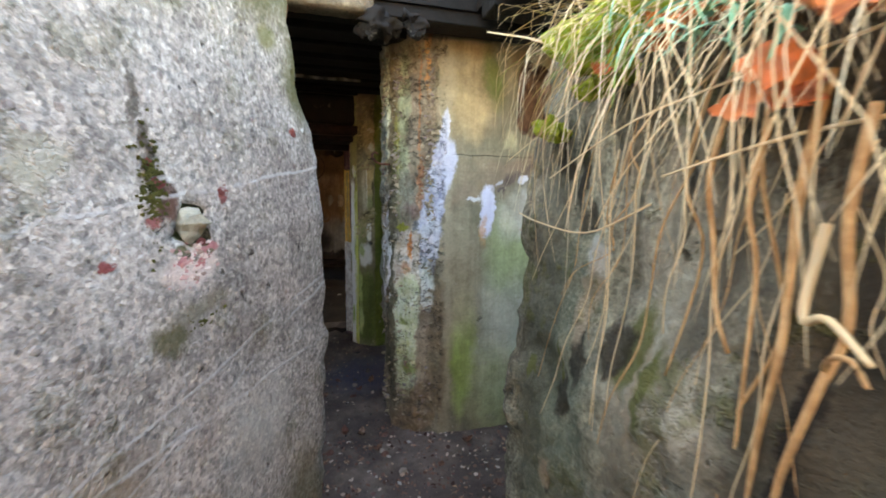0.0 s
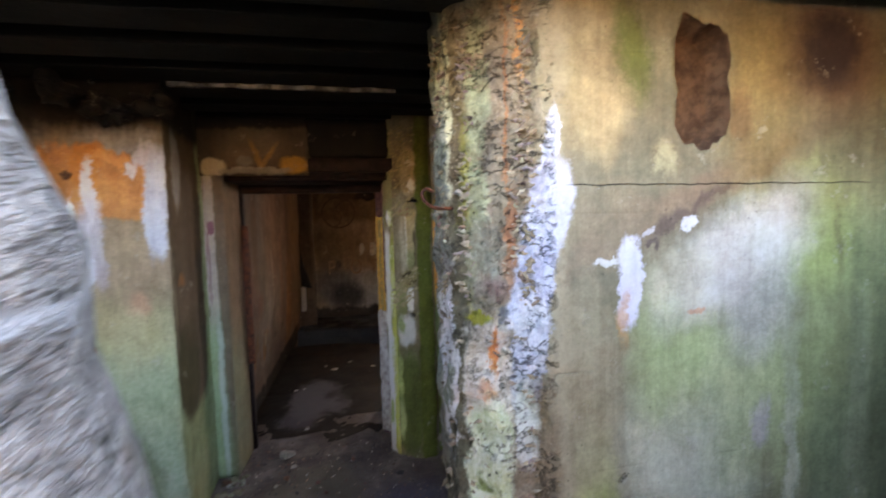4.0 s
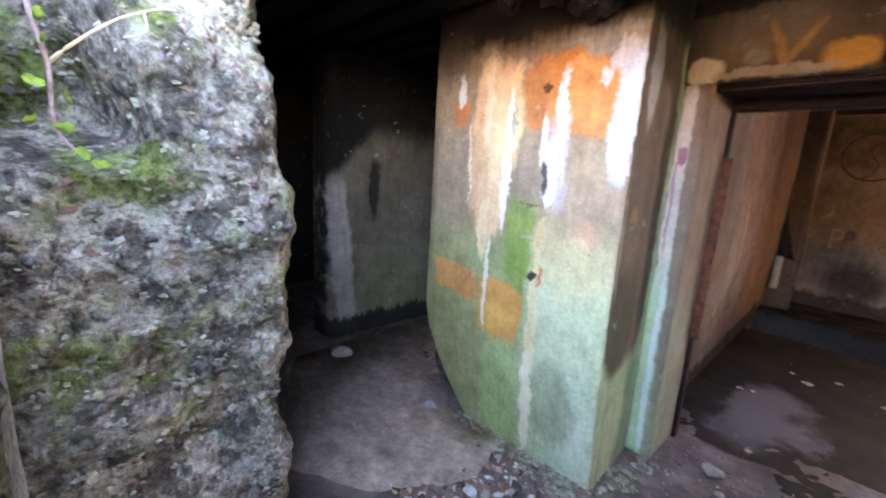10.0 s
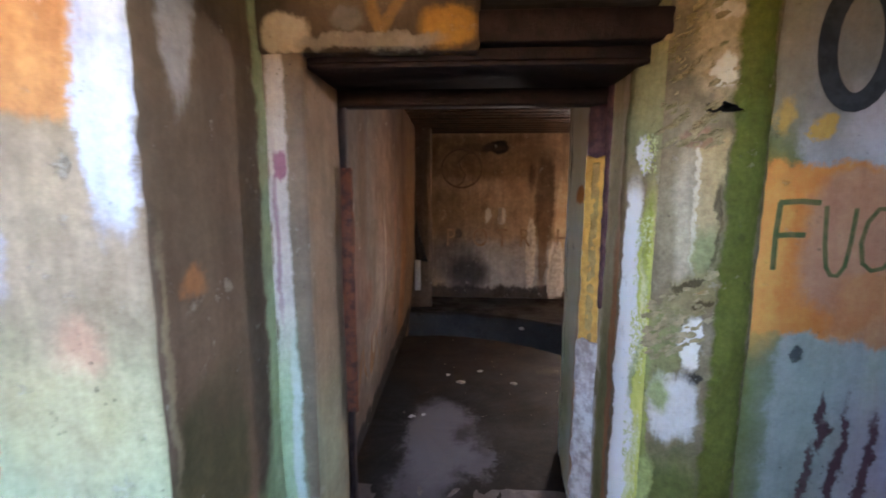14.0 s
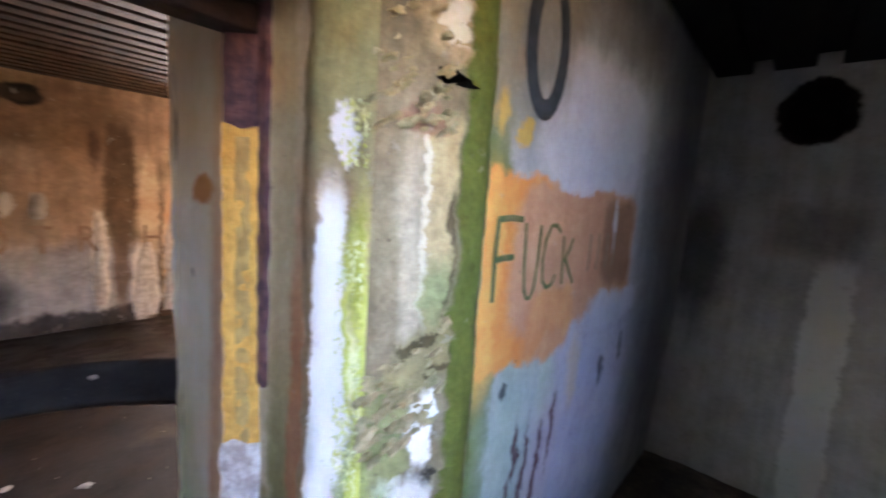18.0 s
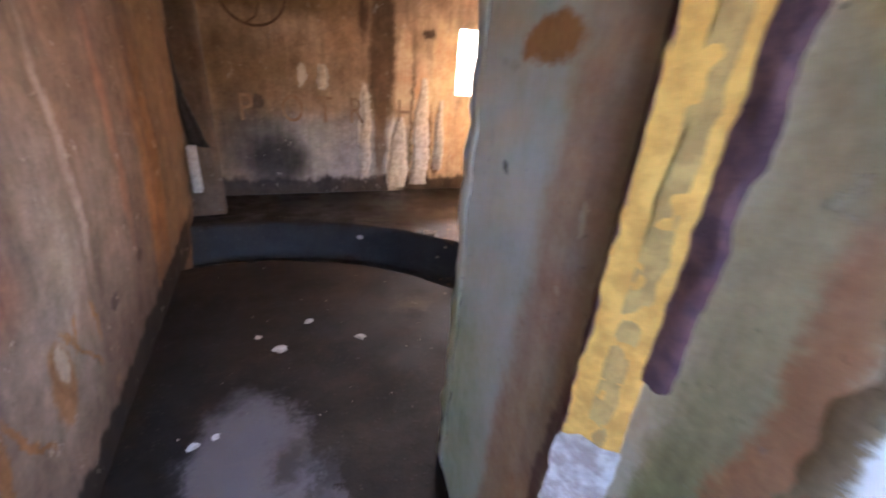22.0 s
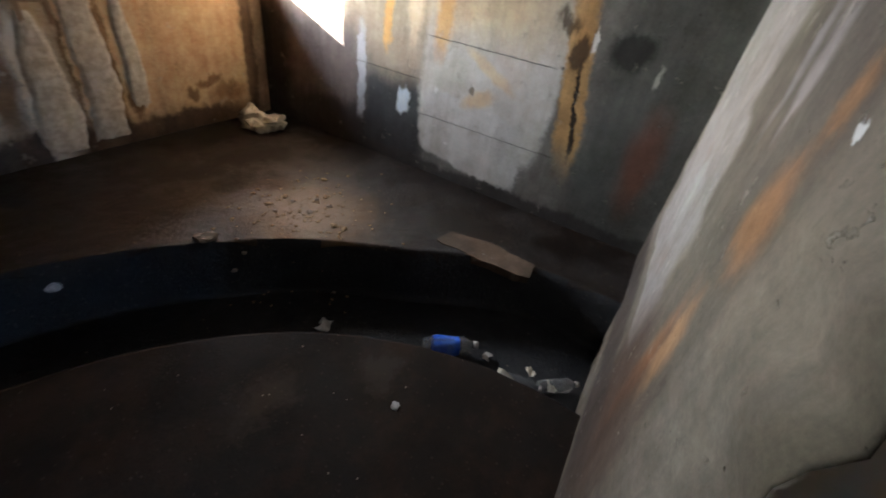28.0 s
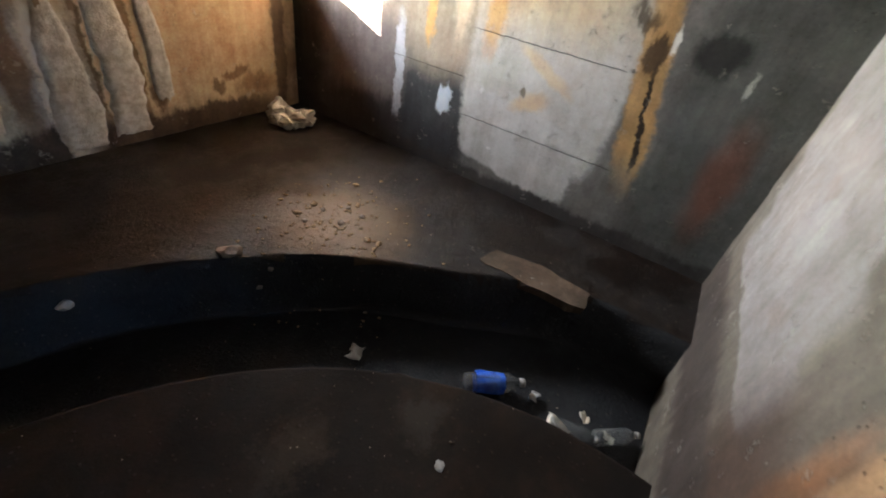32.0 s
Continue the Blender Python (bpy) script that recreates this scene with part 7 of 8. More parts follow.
def blades(name, roots, count, length, droop, side, mat, width, seed, label, category):
    """A tuft: thin bent blades that grow from the roots and hang down. side: the way in which they lean."""
    r = random.Random(seed)
    verts, faces = [], []
    for _ in range(count):
        p = Vector(r.choice(roots)) + Vector((r.gauss(0, 0.03), r.gauss(0, 0.04), r.gauss(0, 0.015)))
        ang = r.gauss(0, 0.8)
        way = Vector((side[0], side[1], 0.0)).normalized()
        way = Vector((way.x * math.cos(ang) - way.y * math.sin(ang), way.x * math.sin(ang) + way.y * math.cos(ang), r.uniform(0.1, 0.9)))
        ln, w, d = r.uniform(*length), width * r.uniform(0.6, 1.3), r.uniform(*droop)
        flat = Vector((-way.y, way.x, 0)).normalized()
        n = 9
        o = len(verts)
        pos, v = p.copy(), way.normalized()
        bend = Vector((r.gauss(0, 0.05), r.gauss(0, 0.10), r.gauss(0, 0.04)))
        for k in range(n + 1):
            t = k / n
            ww = w * (1 - t) ** 0.5 + 0.0003
            verts += [tuple(pos - flat * ww), tuple(pos + Vector((0, 0, ww * 0.4))), tuple(pos + flat * ww)]
            if r.random() < 0.2:
                bend = Vector((r.gauss(0, 0.06), r.gauss(0, 0.14), r.gauss(0, 0.06)))
            v = (v + Vector((0, 0, -d / n)) + bend + Vector((r.gauss(0, 0.04), r.gauss(0, 0.05), 0))).normalized()
            pos = pos + v * ln / n
            pos.y, pos.x = min(pos.y, 1.34), max(pos.x, 1.12)
            if pos.x > 1.225 + max(0.0, pos.z - 1.0) * 0.10 and pos.z < 1.8:
                pos.x = 1.225 + max(0.0, pos.z - 1.0) * 0.10 - r.uniform(0.005, 0.03)
        for k in range(n):
            a = o + 3 * k
            faces += [(a, a + 1, a + 4, a + 3), (a + 1, a + 2, a + 5, a + 4)]
    return tagged(from_lists(name, verts, faces, mat), label, category)


blades("dry_grass_tuft", [(1.33, 1.22, 1.80), (1.31, 1.15, 1.77)], 60, (0.22, 0.5), (1.0, 3.0), (-1, 0.6), m_straw, 0.0011, 1, "dry straw grass hanging over the trench wall", "grass tuft")
blades("dry_grass_tuft", [(1.31, 0.98, 1.76), (1.31, 0.92, 1.74), (1.31, 1.05, 1.77)], 90, (0.25, 0.62), (1.6, 4.0), (-1, 0.25), m_straw, 0.0013, 2, "thick dry straw grass hanging down the trench wall", "grass tuft")
blades("dry_grass_tuft", [(1.30, 0.78, 1.74), (1.30, 0.70, 1.73)], 64, (0.22, 0.6), (1.6, 4.2), (-1, 0.0), m_straw, 0.0014, 3, "brown straw grass with roots on the trench wall", "grass tuft")
blades("dry_grass_tuft", [(1.32, 0.5, 1.76), (1.32, 0.35, 1.76)], 40, (0.2, 0.5), (1.6, 4.2), (-1, 0.0), m_straw, 0.0013, 4, "dry straw grass at the trench rim", "grass tuft")
for pts, r in (([(1.30, 0.62, 1.66), (1.24, 0.80, 1.62), (1.20, 1.00, 1.58), (1.17, 1.18, 1.50)], 0.0022), ([(1.28, 0.66, 1.56), (1.235, 0.80, 1.54), (1.21, 0.95, 1.50)], 0.0028),
               ([(1.31, 0.80, 1.76), (1.25, 0.98, 1.72), (1.19, 1.16, 1.62), (1.14, 1.30, 1.54)], 0.0016), ([(1.30, 0.70, 1.74), (1.24, 0.86, 1.66), (1.20, 1.0, 1.52), (1.19, 1.06, 1.42)], 0.0018)):
    tagged(rod("dry_stalk", pts, r, r * 0.5, m_straw), "long pale dry stalk leaning out over the trench", "stalk", "stalks on the trench rim")
blades("green_grass_tuft", [(1.25, 1.06, 1.72), (1.25, 1.12, 1.72), (1.32, 1.12, 1.80), (1.33, 1.0, 1.80), (1.31, 0.9, 1.78)], 70, (0.08, 0.2), (0.5, 2.4), (-1, 0.2), m_green, 0.0014, 5, "short green grass on the trench rim", "grass tuft")
blades("leek_leaves", [(1.205, 0.89, 1.685), (1.20, 0.86, 1.67), (1.21, 0.93, 1.695)], 46, (0.05, 0.11), (1.0, 3.0), (-1, 0.2), m_bluegreen, 0.0045, 6, "broad blue-green leaves among the straw", "plant")
tagged(rod("stalk", [(1.30, 1.02, 1.80), (1.26, 1.20, 1.74), (1.24, 1.45, 1.84), (1.23, 1.70, 1.935)], 0.003, 0.002, m_straw), "straight pale dry stalk over the trench rim", "stalk")
tagged(rod("stalk", [(1.24, 1.00, 1.46), (1.235, 1.15, 1.40), (1.23, 1.33, 1.405), (1.225, 1.42, 1.42)], 0.002, 0.0015, m_straw), "thin dry stalk across the trench wall", "stalk")
tagged(rod("root", [(1.25, 0.79, 1.60), (1.225, 0.785, 1.49), (1.235, 0.79, 1.40), (1.225, 0.782, 1.317), (1.23, 0.795, 1.22), (1.235, 0.80, 1.12)], 0.0055, 0.0035, m_root), "thick orange-brown root down the trench wall", "root")
tagged(rod("root", [(1.25, 0.89, 1.60), (1.22, 0.885, 1.50), (1.23, 0.878, 1.42), (1.225, 0.86, 1.34), (1.23, 0.842, 1.29)], 0.0045, 0.003, m_root), "brown root among the straw", "root")
tagged(rod("root", [(1.27, 0.845, 1.70), (1.24, 0.84, 1.52), (1.25, 0.80, 1.34), (1.235, 0.83, 1.2), (1.24, 0.84, 1.0)], 0.0035, 0.0015, m_root), "brown root hanging down the trench wall", "root")
tagged(rod("root", [(1.27, 0.93, 1.66), (1.22, 0.92, 1.5), (1.24, 0.90, 1.4), (1.23, 0.93, 1.22)], 0.0035, 0.0015, m_root), "thin brown root among the straw", "root")
hang = random.Random(77)
straw = tagged(new("hanging_straw", None), "dry straw stems hanging down the trench wall", "straw")
for k in range(20):
    y, z = hang.uniform(0.66, 1.20), hang.uniform(1.46, 1.68)
    long, drift = hang.uniform(0.18, 0.52), hang.gauss(0, 0.06)
    kink = hang.randint(1, 4)
    pts = []
    for i in range(6):
        t = i / 5
        drift += hang.gauss(0, 0.05) if i == kink else 0.0
        pts.append((1.222 + max(0.0, z - long * t - 1.0) * 0.10 - hang.uniform(0.004, 0.03), y + drift * t + hang.gauss(0, 0.005), z - long * t))
    rr = hang.choice([0.0010, 0.0013, 0.0018])
    rod("stem", pts, rr, rr * 0.5, m_straw if k % 3 else m_root, straw, segs=4)
for pts, r in (([(1.24, 0.745, 1.56), (1.225, 0.742, 1.46), (1.235, 0.735, 1.36), (1.22, 0.742, 1.29), (1.225, 0.765, 1.18), (1.235, 0.775, 1.08)], 0.0055), ([(1.24, 0.835, 1.56), (1.22, 0.832, 1.47), (1.23, 0.822, 1.40), (1.225, 0.816, 1.30), (1.235, 0.822, 1.16)], 0.004),
               ([(1.22, 0.738, 1.318), (1.20, 0.722, 1.338), (1.185, 0.70, 1.345), (1.18, 0.685, 1.33)], 0.0035)):
    tagged(rod("root", pts, r, r * 0.6, m_root), "thick orange-brown root on the trench wall", "root", "roots on the trench wall")
tagged(rod("root", [(1.26, 0.78, 1.45), (1.23, 0.77, 1.36), (1.20, 0.73, 1.37), (1.19, 0.69, 1.345)], 0.006, 0.003, m_straw), "bent straw-coloured stalk on the trench wall", "root")
for k, (x, y, z, r) in enumerate(((1.33, 1.30, 1.80, 0.09), (1.31, 1.18, 1.78, 0.08), (1.32, 1.05, 1.78, 0.10), (1.25, 1.12, 1.68, 0.04), (1.24, 1.06, 1.715, 0.035), (1.235, 1.17, 1.66, 0.03), (1.25, 1.22, 1.74, 0.05), (1.245, 1.30, 1.60, 0.03), (1.33, 0.85, 1.77, 0.10), (1.33, 0.62, 1.78, 0.11), (1.26, 1.36, 1.62, 0.035))):
    bm = stone_bm(r, k + 0.5, 0.6, 4, 0.5)
    for v in bm.verts:
        v.co += v.co.normalized() * 0.008 * noise.noise(v.co * 90)
    ob = link_mesh("moss_cushion", bm, m_moss)
    ob.matrix_world = pose(x, y, z)
    tagged(ob, "yellow-green moss cushion on the trench rim", "moss", "moss on the trench rim")


def leaf_mesh(name, size, lobes, curl, mat):
    """A leaf with a lobed outline, a raised midrib and a curl."""
    verts, faces = [], []
    n = 14
    for k in range(n + 1):
        t = k / n
        w = size * 0.34 * math.sin(math.pi * min(1, t * 1.02 + 0.02)) ** 0.7 * (1 + 0.28 * math.cos(t * lobes * 6.283))
        x = size * (t - 0.5)
        z = curl * size * (4 * (t - 0.5) ** 2) + size * 0.03 * math.sin(t * 11)
        for s in (-1, -0.5, 0, 0.5, 1):
            verts.append((x, w * s, z + abs(s) ** 1.5 * curl * size * 0.5 - (0.012 * size if s == 0 else 0)))
    for k in range(n):
        for s in range(4):
            a = k * 5 + s
            faces.append((a, a + 1, a + 6, a + 5))
    me = bpy.data.meshes.new(name)
    me.from_pydata(verts, [], faces)
    me.materials.append(mat)
    me.shade_smooth()
    return me


m_deadleaf = Mat("dead_brown_leaf", 0.75)
inf = m_deadleaf.t.nodes.new("ShaderNodeObjectInfo").outputs["Random"]
m_deadleaf = m_deadleaf.done(m_deadleaf.mix(m_deadleaf.step(m_deadleaf.noise(40, 4), 0.35, 0.65), m_deadleaf.ramp(inf, (0.0, C(96, 66, 54)), (0.4, C(150, 112, 88)), (0.7, C(120, 84, 76)), (1.0, C(196, 164, 138))), C(90, 62, 52)))
OAK = [leaf_mesh("oak_leaf", 0.10, 4, c, m_oak) for c in (0.25, -0.2, 0.4)]


def leaf(x, y, z, turn, tilt, lean, label, group, k, scale=1.0):
    ob = new("dead_leaf", OAK[k % 3])
    ob.matrix_world = pose(x, y, z, tilt, lean, turn) @ Matrix.Scale(scale, 4)
    return tagged(ob, label, "leaf", group)


BROWNLEAF = [leaf_mesh("brown_leaf", 0.10, 4, c, m_deadleaf) for c in (0.3, -0.15, 0.45)]


for k, (x, y, z, sc) in enumerate(((1.17, 0.80, 1.565, 0.6), (1.165, 0.775, 1.60, 0.7), (1.16, 0.745, 1.63, 0.8), (1.17, 0.77, 1.66, 0.7), (1.185, 0.925, 1.685, 0.4), (1.19, 0.955, 1.69, 0.4), (1.20, 1.09, 1.67, 0.35))):
    leaf(x, y, z, -75 + 23 * (k % 4), 62 + (k * 31) % 30, (k * 47) % 60 - 30, "large orange oak leaf lying on the straw", "oak leaves on the rim", k, sc)
for k, (x, y, z, sc) in enumerate(((1.225, 0.805, 1.575, 0.7), (1.225, 0.785, 1.60, 0.65), (1.22, 0.745, 1.66, 0.8), (1.22, 0.72, 1.65, 0.9), (1.23, 0.77, 1.68, 0.8), (1.24, 0.96, 1.705, 0.55), (1.235, 0.93, 1.70, 0.5),
                                   (1.24, 1.01, 1.70, 0.5), (1.25, 1.10, 1.70, 0.5), (1.25, 1.15, 1.68, 0.45), (1.24, 0.90, 1.72, 0.6), (1.21, 0.70, 1.62, 0.8), (1.26, 1.05, 1.73, 0.5), (1.27, 1.22, 1.74, 0.5), (1.25, 0.85, 1.71, 0.7), (1.22, 0.70, 1.70, 1.0))):
    leaf(x, y, z, k * 67, 30 + (k * 37) % 50, (k * 29) % 70 - 50, "orange-brown oak leaf caught in the straw", "oak leaves on the rim", k, sc)
rl = random.Random(11)
for k in range(48):
    x, y = rl.uniform(0.55, 1.9), rl.uniform(1.3, 2.6)
    if k > 30:
        x, y = rl.uniform(-0.4, 1.1), rl.uniform(2.7, 4.3)
    ob = leaf(x, y, floor_at(x, y) + 0.012, rl.uniform(0, 360), rl.uniform(-15, 15), rl.uniform(-15, 15), "brown dead leaf lying on the dirt floor", "dead leaves on the floor", k, rl.uniform(0.35, 0.7))
    ob.data = BROWNLEAF[k % 3]

# bramble over the broken wall end
bram = tagged(new("bramble", None), "pale bramble stem with small yellow-green leaves", "bramble")
m_stem = plain("bramble_stem", C(190, 160, 160), C(150, 120, 100), 0.7, 40.0, 0.001)
rod("stem", [(-0.56, 2.05, 1.95), (-0.57, 2.06, 1.74), (-0.56, 2.08, 1.62), (-0.57, 2.08, 1.5), (-0.56, 2.12, 1.44)], 0.006, 0.003, m_stem, bram)
rod("twig", [(-0.57, 2.08, 1.62), (-0.55, 2.12, 1.66), (-0.55, 2.19, 1.72), (-0.56, 2.26, 1.76), (-0.56, 2.30, 1.77)], 0.0045, 0.002, m_straw, bram)
rod("twig", [(-0.55, 2.24, 1.75), (-0.55, 2.24, 1.71), (-0.55, 2.20, 1.69)], 0.003, 0.0015, m_straw, bram)
m_leaf = plain("bramble_leaf", C(150, 170, 60), C(110, 140, 60), 0.6, 40.0, 0.001)
BL = leaf_mesh("leaf", 0.035, 1, 0.15, m_leaf)
for k, (y, z) in enumerate(((2.08, 1.66), (2.06, 1.58), (2.10, 1.56), (2.09, 1.50), (2.05, 1.51), (2.12, 1.45), (2.14, 1.43), (2.07, 1.70))):
    ob = new("leaf", BL)
    ob.matrix_world = pose(-0.545, y, z, 70, 20 * (k % 3), k * 80)
    ob.parent = bram

# ---- lettering and drawings on the walls ----
def lettering(name, text, size, m, mat, parent, label):
    cu = bpy.data.curves.new(name, "FONT")
    cu.body, cu.size, cu.extrude, cu.align_x = text, size, 0.0008, "CENTER"
    tmp = new("letters", cu)
    dg = bpy.context.evaluated_depsgraph_get()
    me = bpy.data.meshes.new_from_object(tmp.evaluated_get(dg))
    bpy.data.objects.remove(tmp)
    me.materials.clear()
    me.materials.append(mat)
    ob = new(name, me)
    ob.matrix_world = m
    ob.parent = parent
    return tagged(ob, label)


def stroke(name, pts, wide, mat, parent, axis, at, label=""):
    """A painted line on a wall: pts as (along, up); a thin ridge that lies on the wall."""
    verts, faces = [], []
    for k, (u, v) in enumerate(pts):
        a, b = pts[max(0, k - 1)], pts[min(len(pts) - 1, k + 1)]
        d = Vector((b[0] - a[0], b[1] - a[1])).normalized()
        for s, lift in ((-1, 0.0), (0, -0.0015), (1, 0.0)):
            uu, vv = u - d.y * wide * s, v + d.x * wide * s
            verts.append((uu, at + lift, vv) if axis == 0 else (at + lift, uu, vv))
    for k in range(len(pts) - 1):
        a = 3 * k
        faces += [(a, a + 1, a + 4, a + 3), (a + 1, a + 2, a + 5, a + 4)]
    ob = from_lists(name, verts, faces, mat)
    ob.parent = parent
    return tagged(ob, label)


m_gpaint = plain("green_letter_paint", C(96, 108, 66), C(138, 124, 78), 0.8, 30.0, 0.001)
m_bpaint = plain("brown_letter_paint", C(150, 118, 92), C(168, 142, 118), 0.85, 9.0, 0.001)
m_circle = plain("dark_brown_paint", C(92, 70, 54), C(120, 94, 74), 0.85, 14.0, 0.001)
m_kpaint = plain("black_paint", C(52, 56, 62), C(70, 74, 80), 0.7, 20.0, 0.001)
wf = named("wall_corridor")
HAND = {"F": [[(1.268, 1.285), (1.266, 1.38), (1.270, 1.468)], [(1.266, 1.466), (1.32, 1.470), (1.372, 1.466)], [(1.270, 1.378), (1.30, 1.381), (1.342, 1.380)]],
        "U": [[(1.388, 1.458), (1.394, 1.36), (1.404, 1.295), (1.418, 1.272), (1.436, 1.270), (1.452, 1.295), (1.460, 1.36), (1.464, 1.452)]],
        "C": [[(1.575, 1.432), (1.550, 1.450), (1.520, 1.450), (1.496, 1.415), (1.486, 1.36), (1.496, 1.305), (1.520, 1.285), (1.550, 1.292), (1.566, 1.315)]],
        "K": [[(1.600, 1.420), (1.606, 1.35), (1.612, 1.284)], [(1.664, 1.410), (1.640, 1.375), (1.610, 1.345)], [(1.622, 1.356), (1.655, 1.315), (1.688, 1.278)]]}
for ch, lines in HAND.items():
    vs, fs = [], []
    for pts in lines:
        tmp = stroke("letter", pts, 0.0072 if ch == "F" else 0.006, m_gpaint, None, 0, 4.158)
        o = len(vs)
        vs += [tuple(v.co) for v in tmp.data.vertices]
        fs += [[o + i for i in p.vertices] for p in tmp.data.polygons]
        bpy.data.objects.remove(tmp)
    ob = from_lists("letter", vs, fs, m_gpaint)
    ob.parent = wf
    tagged(ob, "green hand-painted graffiti letter " + ch)
for x in (1.80, 1.87, 1.95, 2.02):
    stroke("faded_mark", [(x, 1.42), (x + 0.004, 1.35), (x - 0.003, 1.30)], 0.006, m_bpaint, wf, 0, 4.160, "faded brown unreadable letter")
ringpts = [(1.42 + 0.078 * math.cos(a), 1.865 + 0.145 * math.sin(a)) for a in [0.9 - k * 0.24 for k in range(24)]]
stroke("painted_ring", ringpts, 0.024, m_kpaint, wf, 0, 4.160, "dark grey painted ring")
wfar = named("wall_chamber_far")
stroke("painted_circle", [(0.37 + 0.255 * math.cos(k * 0.19), 1.80 + 0.245 * math.sin(k * 0.19)) for k in range(34)], 0.011, m_circle, wfar, 0, 8.412, "brown painted circle drawing")
stroke("painted_curve", [(0.50, 2.01), (0.40, 1.96), (0.33, 1.88), (0.36, 1.80), (0.42, 1.72), (0.38, 1.62), (0.30, 1.565)], 0.008, m_circle, wfar, 0, 8.412, "brown painted curve in the circle")
for ch, x in (("P", 0.23), ("O", 0.62), ("T", 0.91), ("R", 1.20), ("H", 1.69)):
    lettering("letter", ch, 0.34, pose(x, 8.409, 0.79, 90, 0, 0) @ Matrix.Diagonal((0.75, 1, 1, 1)), m_bpaint, wfar, "faded brown painted wall letter")

m_flow = plain("lime_flow", C(240, 230, 218), C(206, 190, 172), 0.9, 22.0, 0.010)


def lime_flow(x0, x1, z0, z1, seed, thick=0.014):
    """A thick crust of lime that has run down the far wall, narrow at the top and ragged at the foot."""
    verts, faces = [], []
    n, w = round((z1 - z0) / 0.02), 11
    for k in range(n + 1):
        t = k / n
        z = z0 + (z1 - z0) * t
        half = (x1 - x0) / 2 * (1.0 - 0.75 * t ** 3) * (1 + 0.22 * noise.noise((z * 5, seed, 0)) + 0.18 * noise.noise((z * 17, seed, 4)))
        mid = (x0 + x1) / 2 + 0.03 * noise.noise((z * 3, seed, 8))
        for i in range(w):
            u = 2 * i / (w - 1) - 1
            d = thick * (1 - u ** 4) * min(1.0, 5 * t + 0.2, 8 * (1 - t)) * (1 + 0.7 * noise.noise((u * 3, z * 12, seed)))
            verts.append((mid + half * u, 8.418 - max(0.0, d) + (0.012 if abs(u) == 1 or k in (0, n) else 0), z + (0.05 * noise.noise((u * 2.5, seed, 1)) if k == 0 else 0)))
    for k in range(n):
        for i in range(w - 1):
            a = k * w + i
            faces.append((a, a + 1, a + w + 1, a + w))
    ob = from_lists("lime_flow", verts, faces, m_flow)
    ob.parent = wfar
    return tagged(ob, "thick white lime crust run down the wall")


for x0, x1, z0, z1, sd in ((1.23, 1.345, 0.27, 1.16, 1.0), (1.52, 1.75, 0.11, 0.87, 2.0), (1.77, 1.98, 0.14, 1.25, 3.0), (2.02, 2.14, 0.30, 1.05, 4.0), (0.86, 0.95, 1.08, 1.30, 5.0)):
    lime_flow(x0, x1, z0, z1, sd)

# ---- things in the gun chamber ----
m_rubber = plain("black_rubber", C(34, 30, 30), C(54, 46, 44), 0.7, 16.0, 0.003)
verts, faces = [], []
for side in (0, 1):
    for k in range(13):
        t = k / 12
        z = 1.52 - 0.82 * t
        w = 0.02 + 0.03 * t + 0.10 * max(0, t - 0.55) ** 1.2 * 2
        for s in (0, 0.5, 1):
            verts.append((-0.20 + 0.05 * t + w * s + 0.012 * side, 7.78 - 0.05 * math.sin(t * 3) + 0.03 * s + 0.01 * side, z - 0.02 * s * (t > 0.9) + 0.01 * math.sin(k)))
for side in (0, 1):
    for k in range(12):
        for s in (0, 1):
            a = side * 39 + k * 3 + s
            faces.append((a, a + 1, a + 4, a + 3))
for k in range(12):
    for s in (0, 2):
        a = k * 3 + s
        faces.append((a, a + 3, a + 42, a + 39))
tagged(from_lists("hanging_flap", verts, faces, m_rubber), "black torn sheet hanging beside the chamber wall", "hanging sheet")
tagged(part("wall_strip", roughen(box_bm(-0.16, -0.10, 7.70, 7.78, 0.35, 0.70, 0.006), 0.01, 20), m_white, None, ""), "white lime drip below the hanging sheet", "lime drip", kind="structure")
bm = box_bm(-0.26, 0.02, 7.9, 8.0, 0.09, 2.24, 0.01)
bmesh.ops.subdivide_edges(bm, edges=bm.edges, cuts=6, use_grid_fill=True)
tagged(part("corner_post", roughen(bm, 0.02, 6), m_inner_left, None, ""), "ochre stained plaster corner of the chamber", "wall corner", kind="structure")

m_bag = plain("white_plastic", C(226, 220, 206), C(200, 190, 170), 0.45, 14.0, 0.004)
bag = tagged(new("plastic_bag", None), "crumpled dirty white plastic bag on the floor", "plastic bag")
bag.matrix_world = pose(2.74, 8.12, 0.09, 0, 0, -38)
bm = stone_bm(0.15, 3.0, 0.4, 5, 0.5)
crumple(bm, 0.035, 16, 1.0)
for v in bm.verts:
    v.co.z = max(v.co.z + 0.05, 0.002)
part("bag_body", bm, m_bag, bag)
bm = stone_bm(0.075, 5.0, 1.1, 4, 0.5)
crumple(bm, 0.03, 22, 2.0)
bmesh.ops.translate(bm, verts=bm.verts, vec=(-0.09, 0.02, 0.09))
part("bag_fold", bm, m_bag, bag)

m_blue = plain("blue_label", C(40, 96, 226), C(90, 140, 240), 0.4, 20.0, 0.001)
m_clear = Mat("clear_plastic", 0.1)
m_clear.b.inputs["Transmission Weight"].default_value = 0.9
m_clear.b.inputs["Base Color"].default_value = (0.9, 0.93, 0.95, 1)
m_clear.b.inputs["IOR"].default_value = 1.2
m_clear = m_clear.m


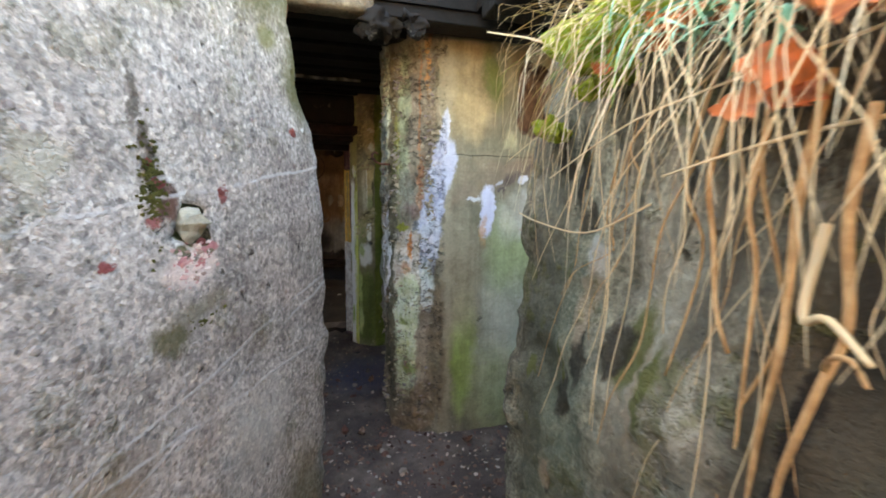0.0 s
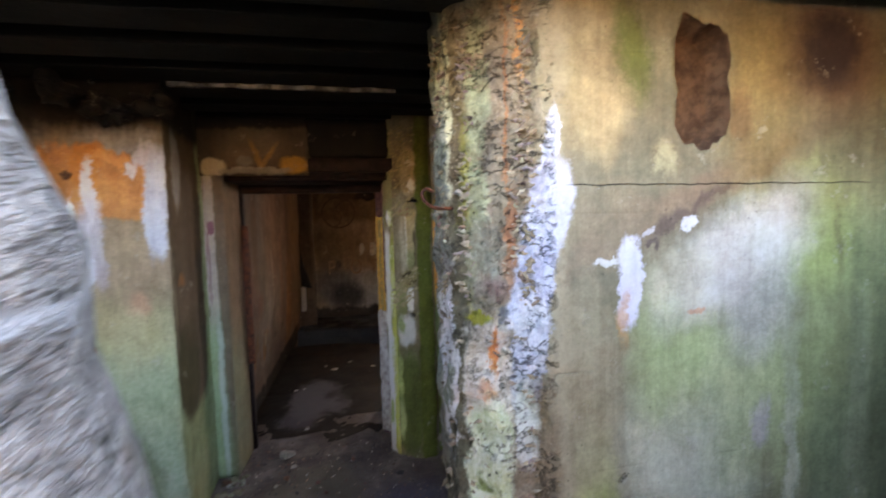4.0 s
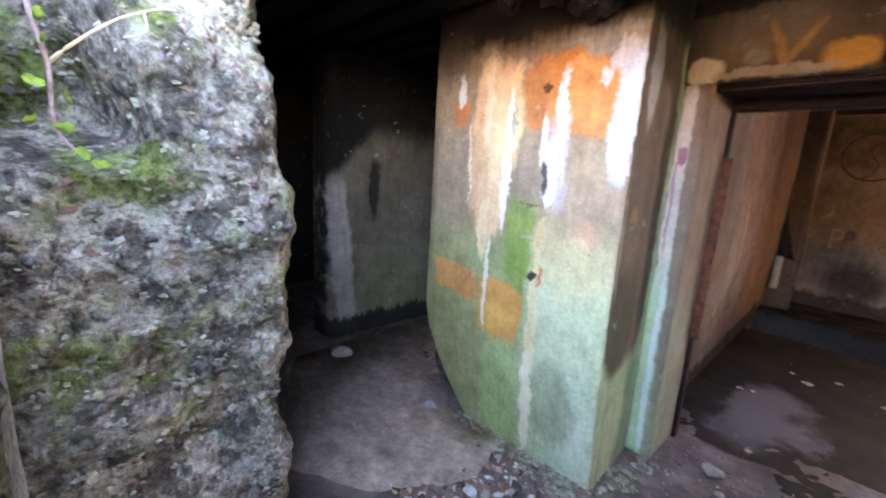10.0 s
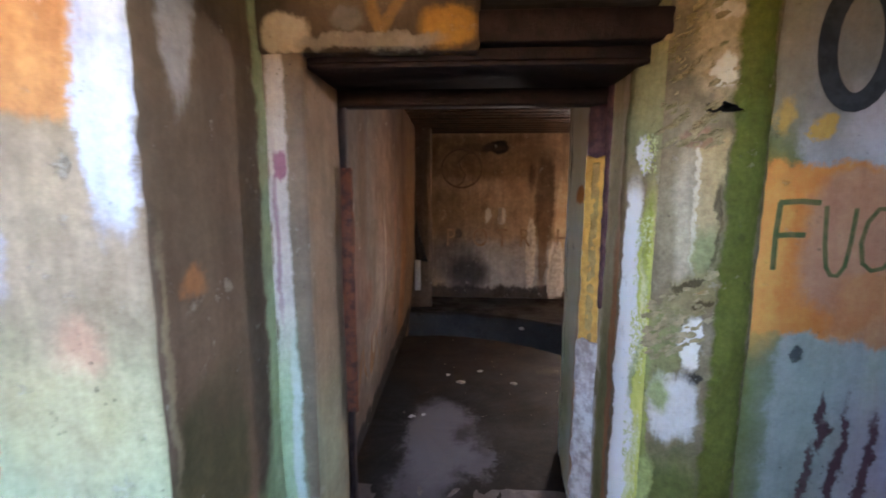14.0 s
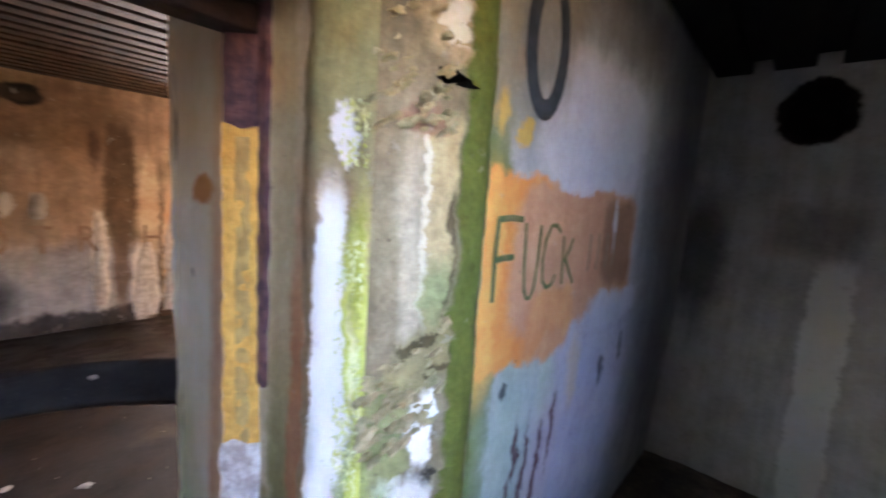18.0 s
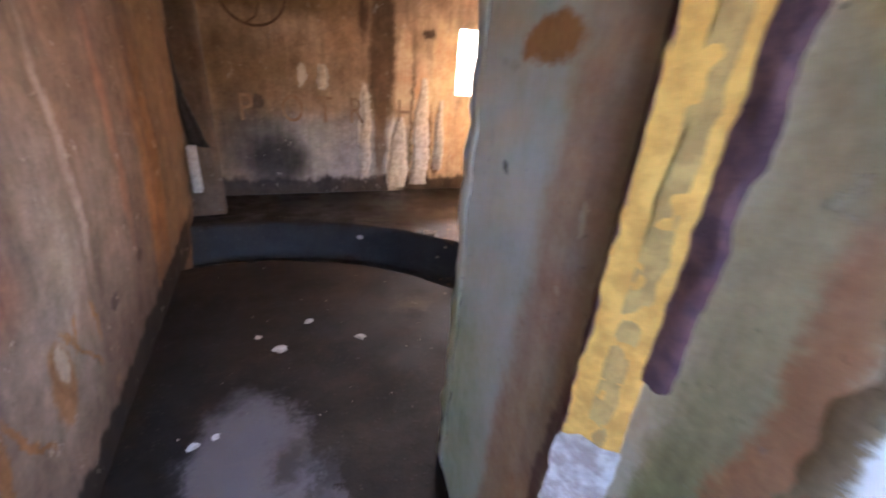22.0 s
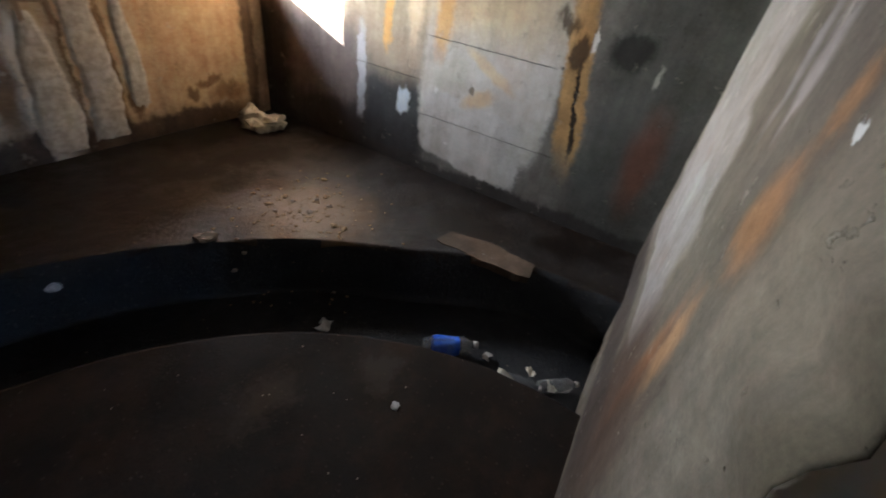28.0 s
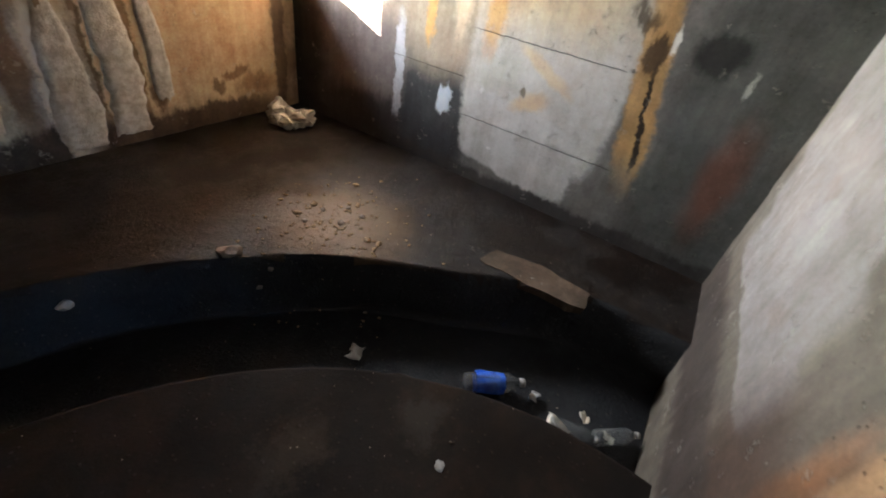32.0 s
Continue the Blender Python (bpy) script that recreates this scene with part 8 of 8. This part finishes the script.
def bottle(x, y, z, turn, label, labelled):
    """A crushed plastic bottle that lies on its side."""
    b = tagged(new("plastic_bottle", None), label, "bottle", "litter in the gutter")
    b.matrix_world = pose(x, y, z, 0, 90, turn) @ Matrix.Scale(1.35 if labelled else 1.0, 4)
    prof = [(0.0, 0.002), (0.028, 0.0), (0.031, 0.02), (0.030, 0.09), (0.032, 0.12), (0.028, 0.15), (0.012, 0.175), (0.012, 0.19), (0.0, 0.191)]
    n = 18

    def lathe(pf, squash):
        vs, fs = [], []
        for r, h in pf:
            for s in range(n):
                a = 6.283 * s / n
                k = 1 + squash * noise.noise((math.cos(a) * 2, math.sin(a) * 2, h * 30))
                vs.append((r * k * math.cos(a), r * k * math.sin(a), h))
        for i in range(len(pf) - 1):
            for s in range(n):
                s2 = (s + 1) % n
                fs.append((i * n + s, i * n + s2, (i + 1) * n + s2, (i + 1) * n + s))
        return vs, fs

    def under(name, pf, squash, mat, lab=""):
        ob = from_lists(name, *lathe(pf, squash), mat)
        ob.parent = b
        tagged(ob, lab)

    under("bottle_body", prof, 0.35, m_clear)
    under("cap", [(0.0, 0.187), (0.014, 0.187), (0.014, 0.203), (0.0, 0.204)], 0.0, m_white, "white screw cap")
    if labelled:
        under("label", [(0.0325, 0.035), (0.0340, 0.05), (0.0340, 0.115), (0.0325, 0.13)], 0.35, m_blue, "bright blue paper label")


gz = -0.205
bottle(1.885, 6.08, gz + 0.045, -52, "crushed clear bottle with a blue label", True)
bottle(1.96, 5.70, gz + 0.03, -75, "crushed clear plastic bottle in the gutter", False)
bottle(2.02, 5.52, gz + 0.03, -50, "clear plastic bottle lying in the gutter", False)


def scrap(x, y, z, size, turn, mat, label, seed):
    bm = bmesh.new()
    bmesh.ops.create_grid(bm, x_segments=10, y_segments=8, size=1.0)
    for v in bm.verts:
        v.co.x *= size
        v.co.y *= size * 0.7
    for v in [v for v in bm.verts if noise.noise(v.co * 30 + Vector((seed, 0, 0))) > 0.35 and v.is_boundary]:
        bm.verts.remove(v)
    crumple(bm, size * 0.5, 1.2 / size, seed)
    ext = bmesh.ops.solidify(bm, geom=list(bm.faces), thickness=0.0015)
    low = min(v.co.z for v in bm.verts)
    for v in bm.verts:
        v.co.z -= low
    ob = link_mesh("paper_scrap", bm, mat)
    ob.matrix_world = pose(x, y, z, 0, 0, turn)
    return tagged(ob, label, "litter", "litter in the gutter")


scrap(1.717, 6.558, gz, 0.042, 20, m_white, "crumpled white paper scrap in the gutter", 1.0)
scrap(1.95, 5.675, gz + 0.03, 0.055, 70, m_bag, "torn white plastic scrap in the gutter", 2.0)
scrap(1.93, 5.60, gz + 0.01, 0.045, 130, m_bag, "dirty plastic scrap in the gutter", 3.0)
scrap(2.08, 5.585, gz + 0.02, 0.030, 50, m_bag, "torn white label scrap in the gutter", 6.0)
scrap(2.07, 5.47, gz, 0.02, 80, m_bag, "thin crumpled wrapper in the gutter", 7.0)
scrap(2.05, 5.80, gz, 0.03, 10, m_white, "small white scrap in the gutter", 4.0)
m_mortar = painted("old_mortar", 0, (C(104, 88, 74), C(80, 68, 58)), [], seed=21.0, mottle=0.6)
mort = prism("mortar_patch", [(2.37, 6.33), (2.36, 6.14), (2.37, 5.90), (2.40, 5.79), (2.52, 5.80), (2.55, 6.08), (2.50, 6.31)], 0.05, 0.097, [m_mortar], None, 0.035, (0.014,), 9.0, None, 0.004)
mort.data.shade_flat()
tagged(mort, "pale mortar patch on the chamber floor", "mortar patch", kind="structure")

pack = tagged(new("crumpled_package", None), "crumpled white and red package on the passage floor", "package")
pack.matrix_world = pose(2.38, 2.55, lobby_z(2.38, 2.55), 0, 0, 25)
m_red = plain("red_print", C(190, 50, 70), C(160, 40, 60), 0.5, 30.0, 0.001)
bm = crumple(stone_bm(0.085, 6.0, 0.55, 4, 0.6), 0.03, 18, 4.0)
for v in bm.verts:
    v.co.z = max(v.co.z + 0.04, 0.002)
part("package_body", bm, m_white, pack)
for dx, dy, r in ((0.0, 0.0, 0.04), (0.05, -0.02, 0.025)):
    bm = crumple(stone_bm(r, 7.0 + dx, 0.3, 3, 0.5), 0.012, 24, 5.0)
    bmesh.ops.translate(bm, verts=bm.verts, vec=(dx, dy, 0.085))
    part("red_flap", bm, m_red, pack, "red printed flap")
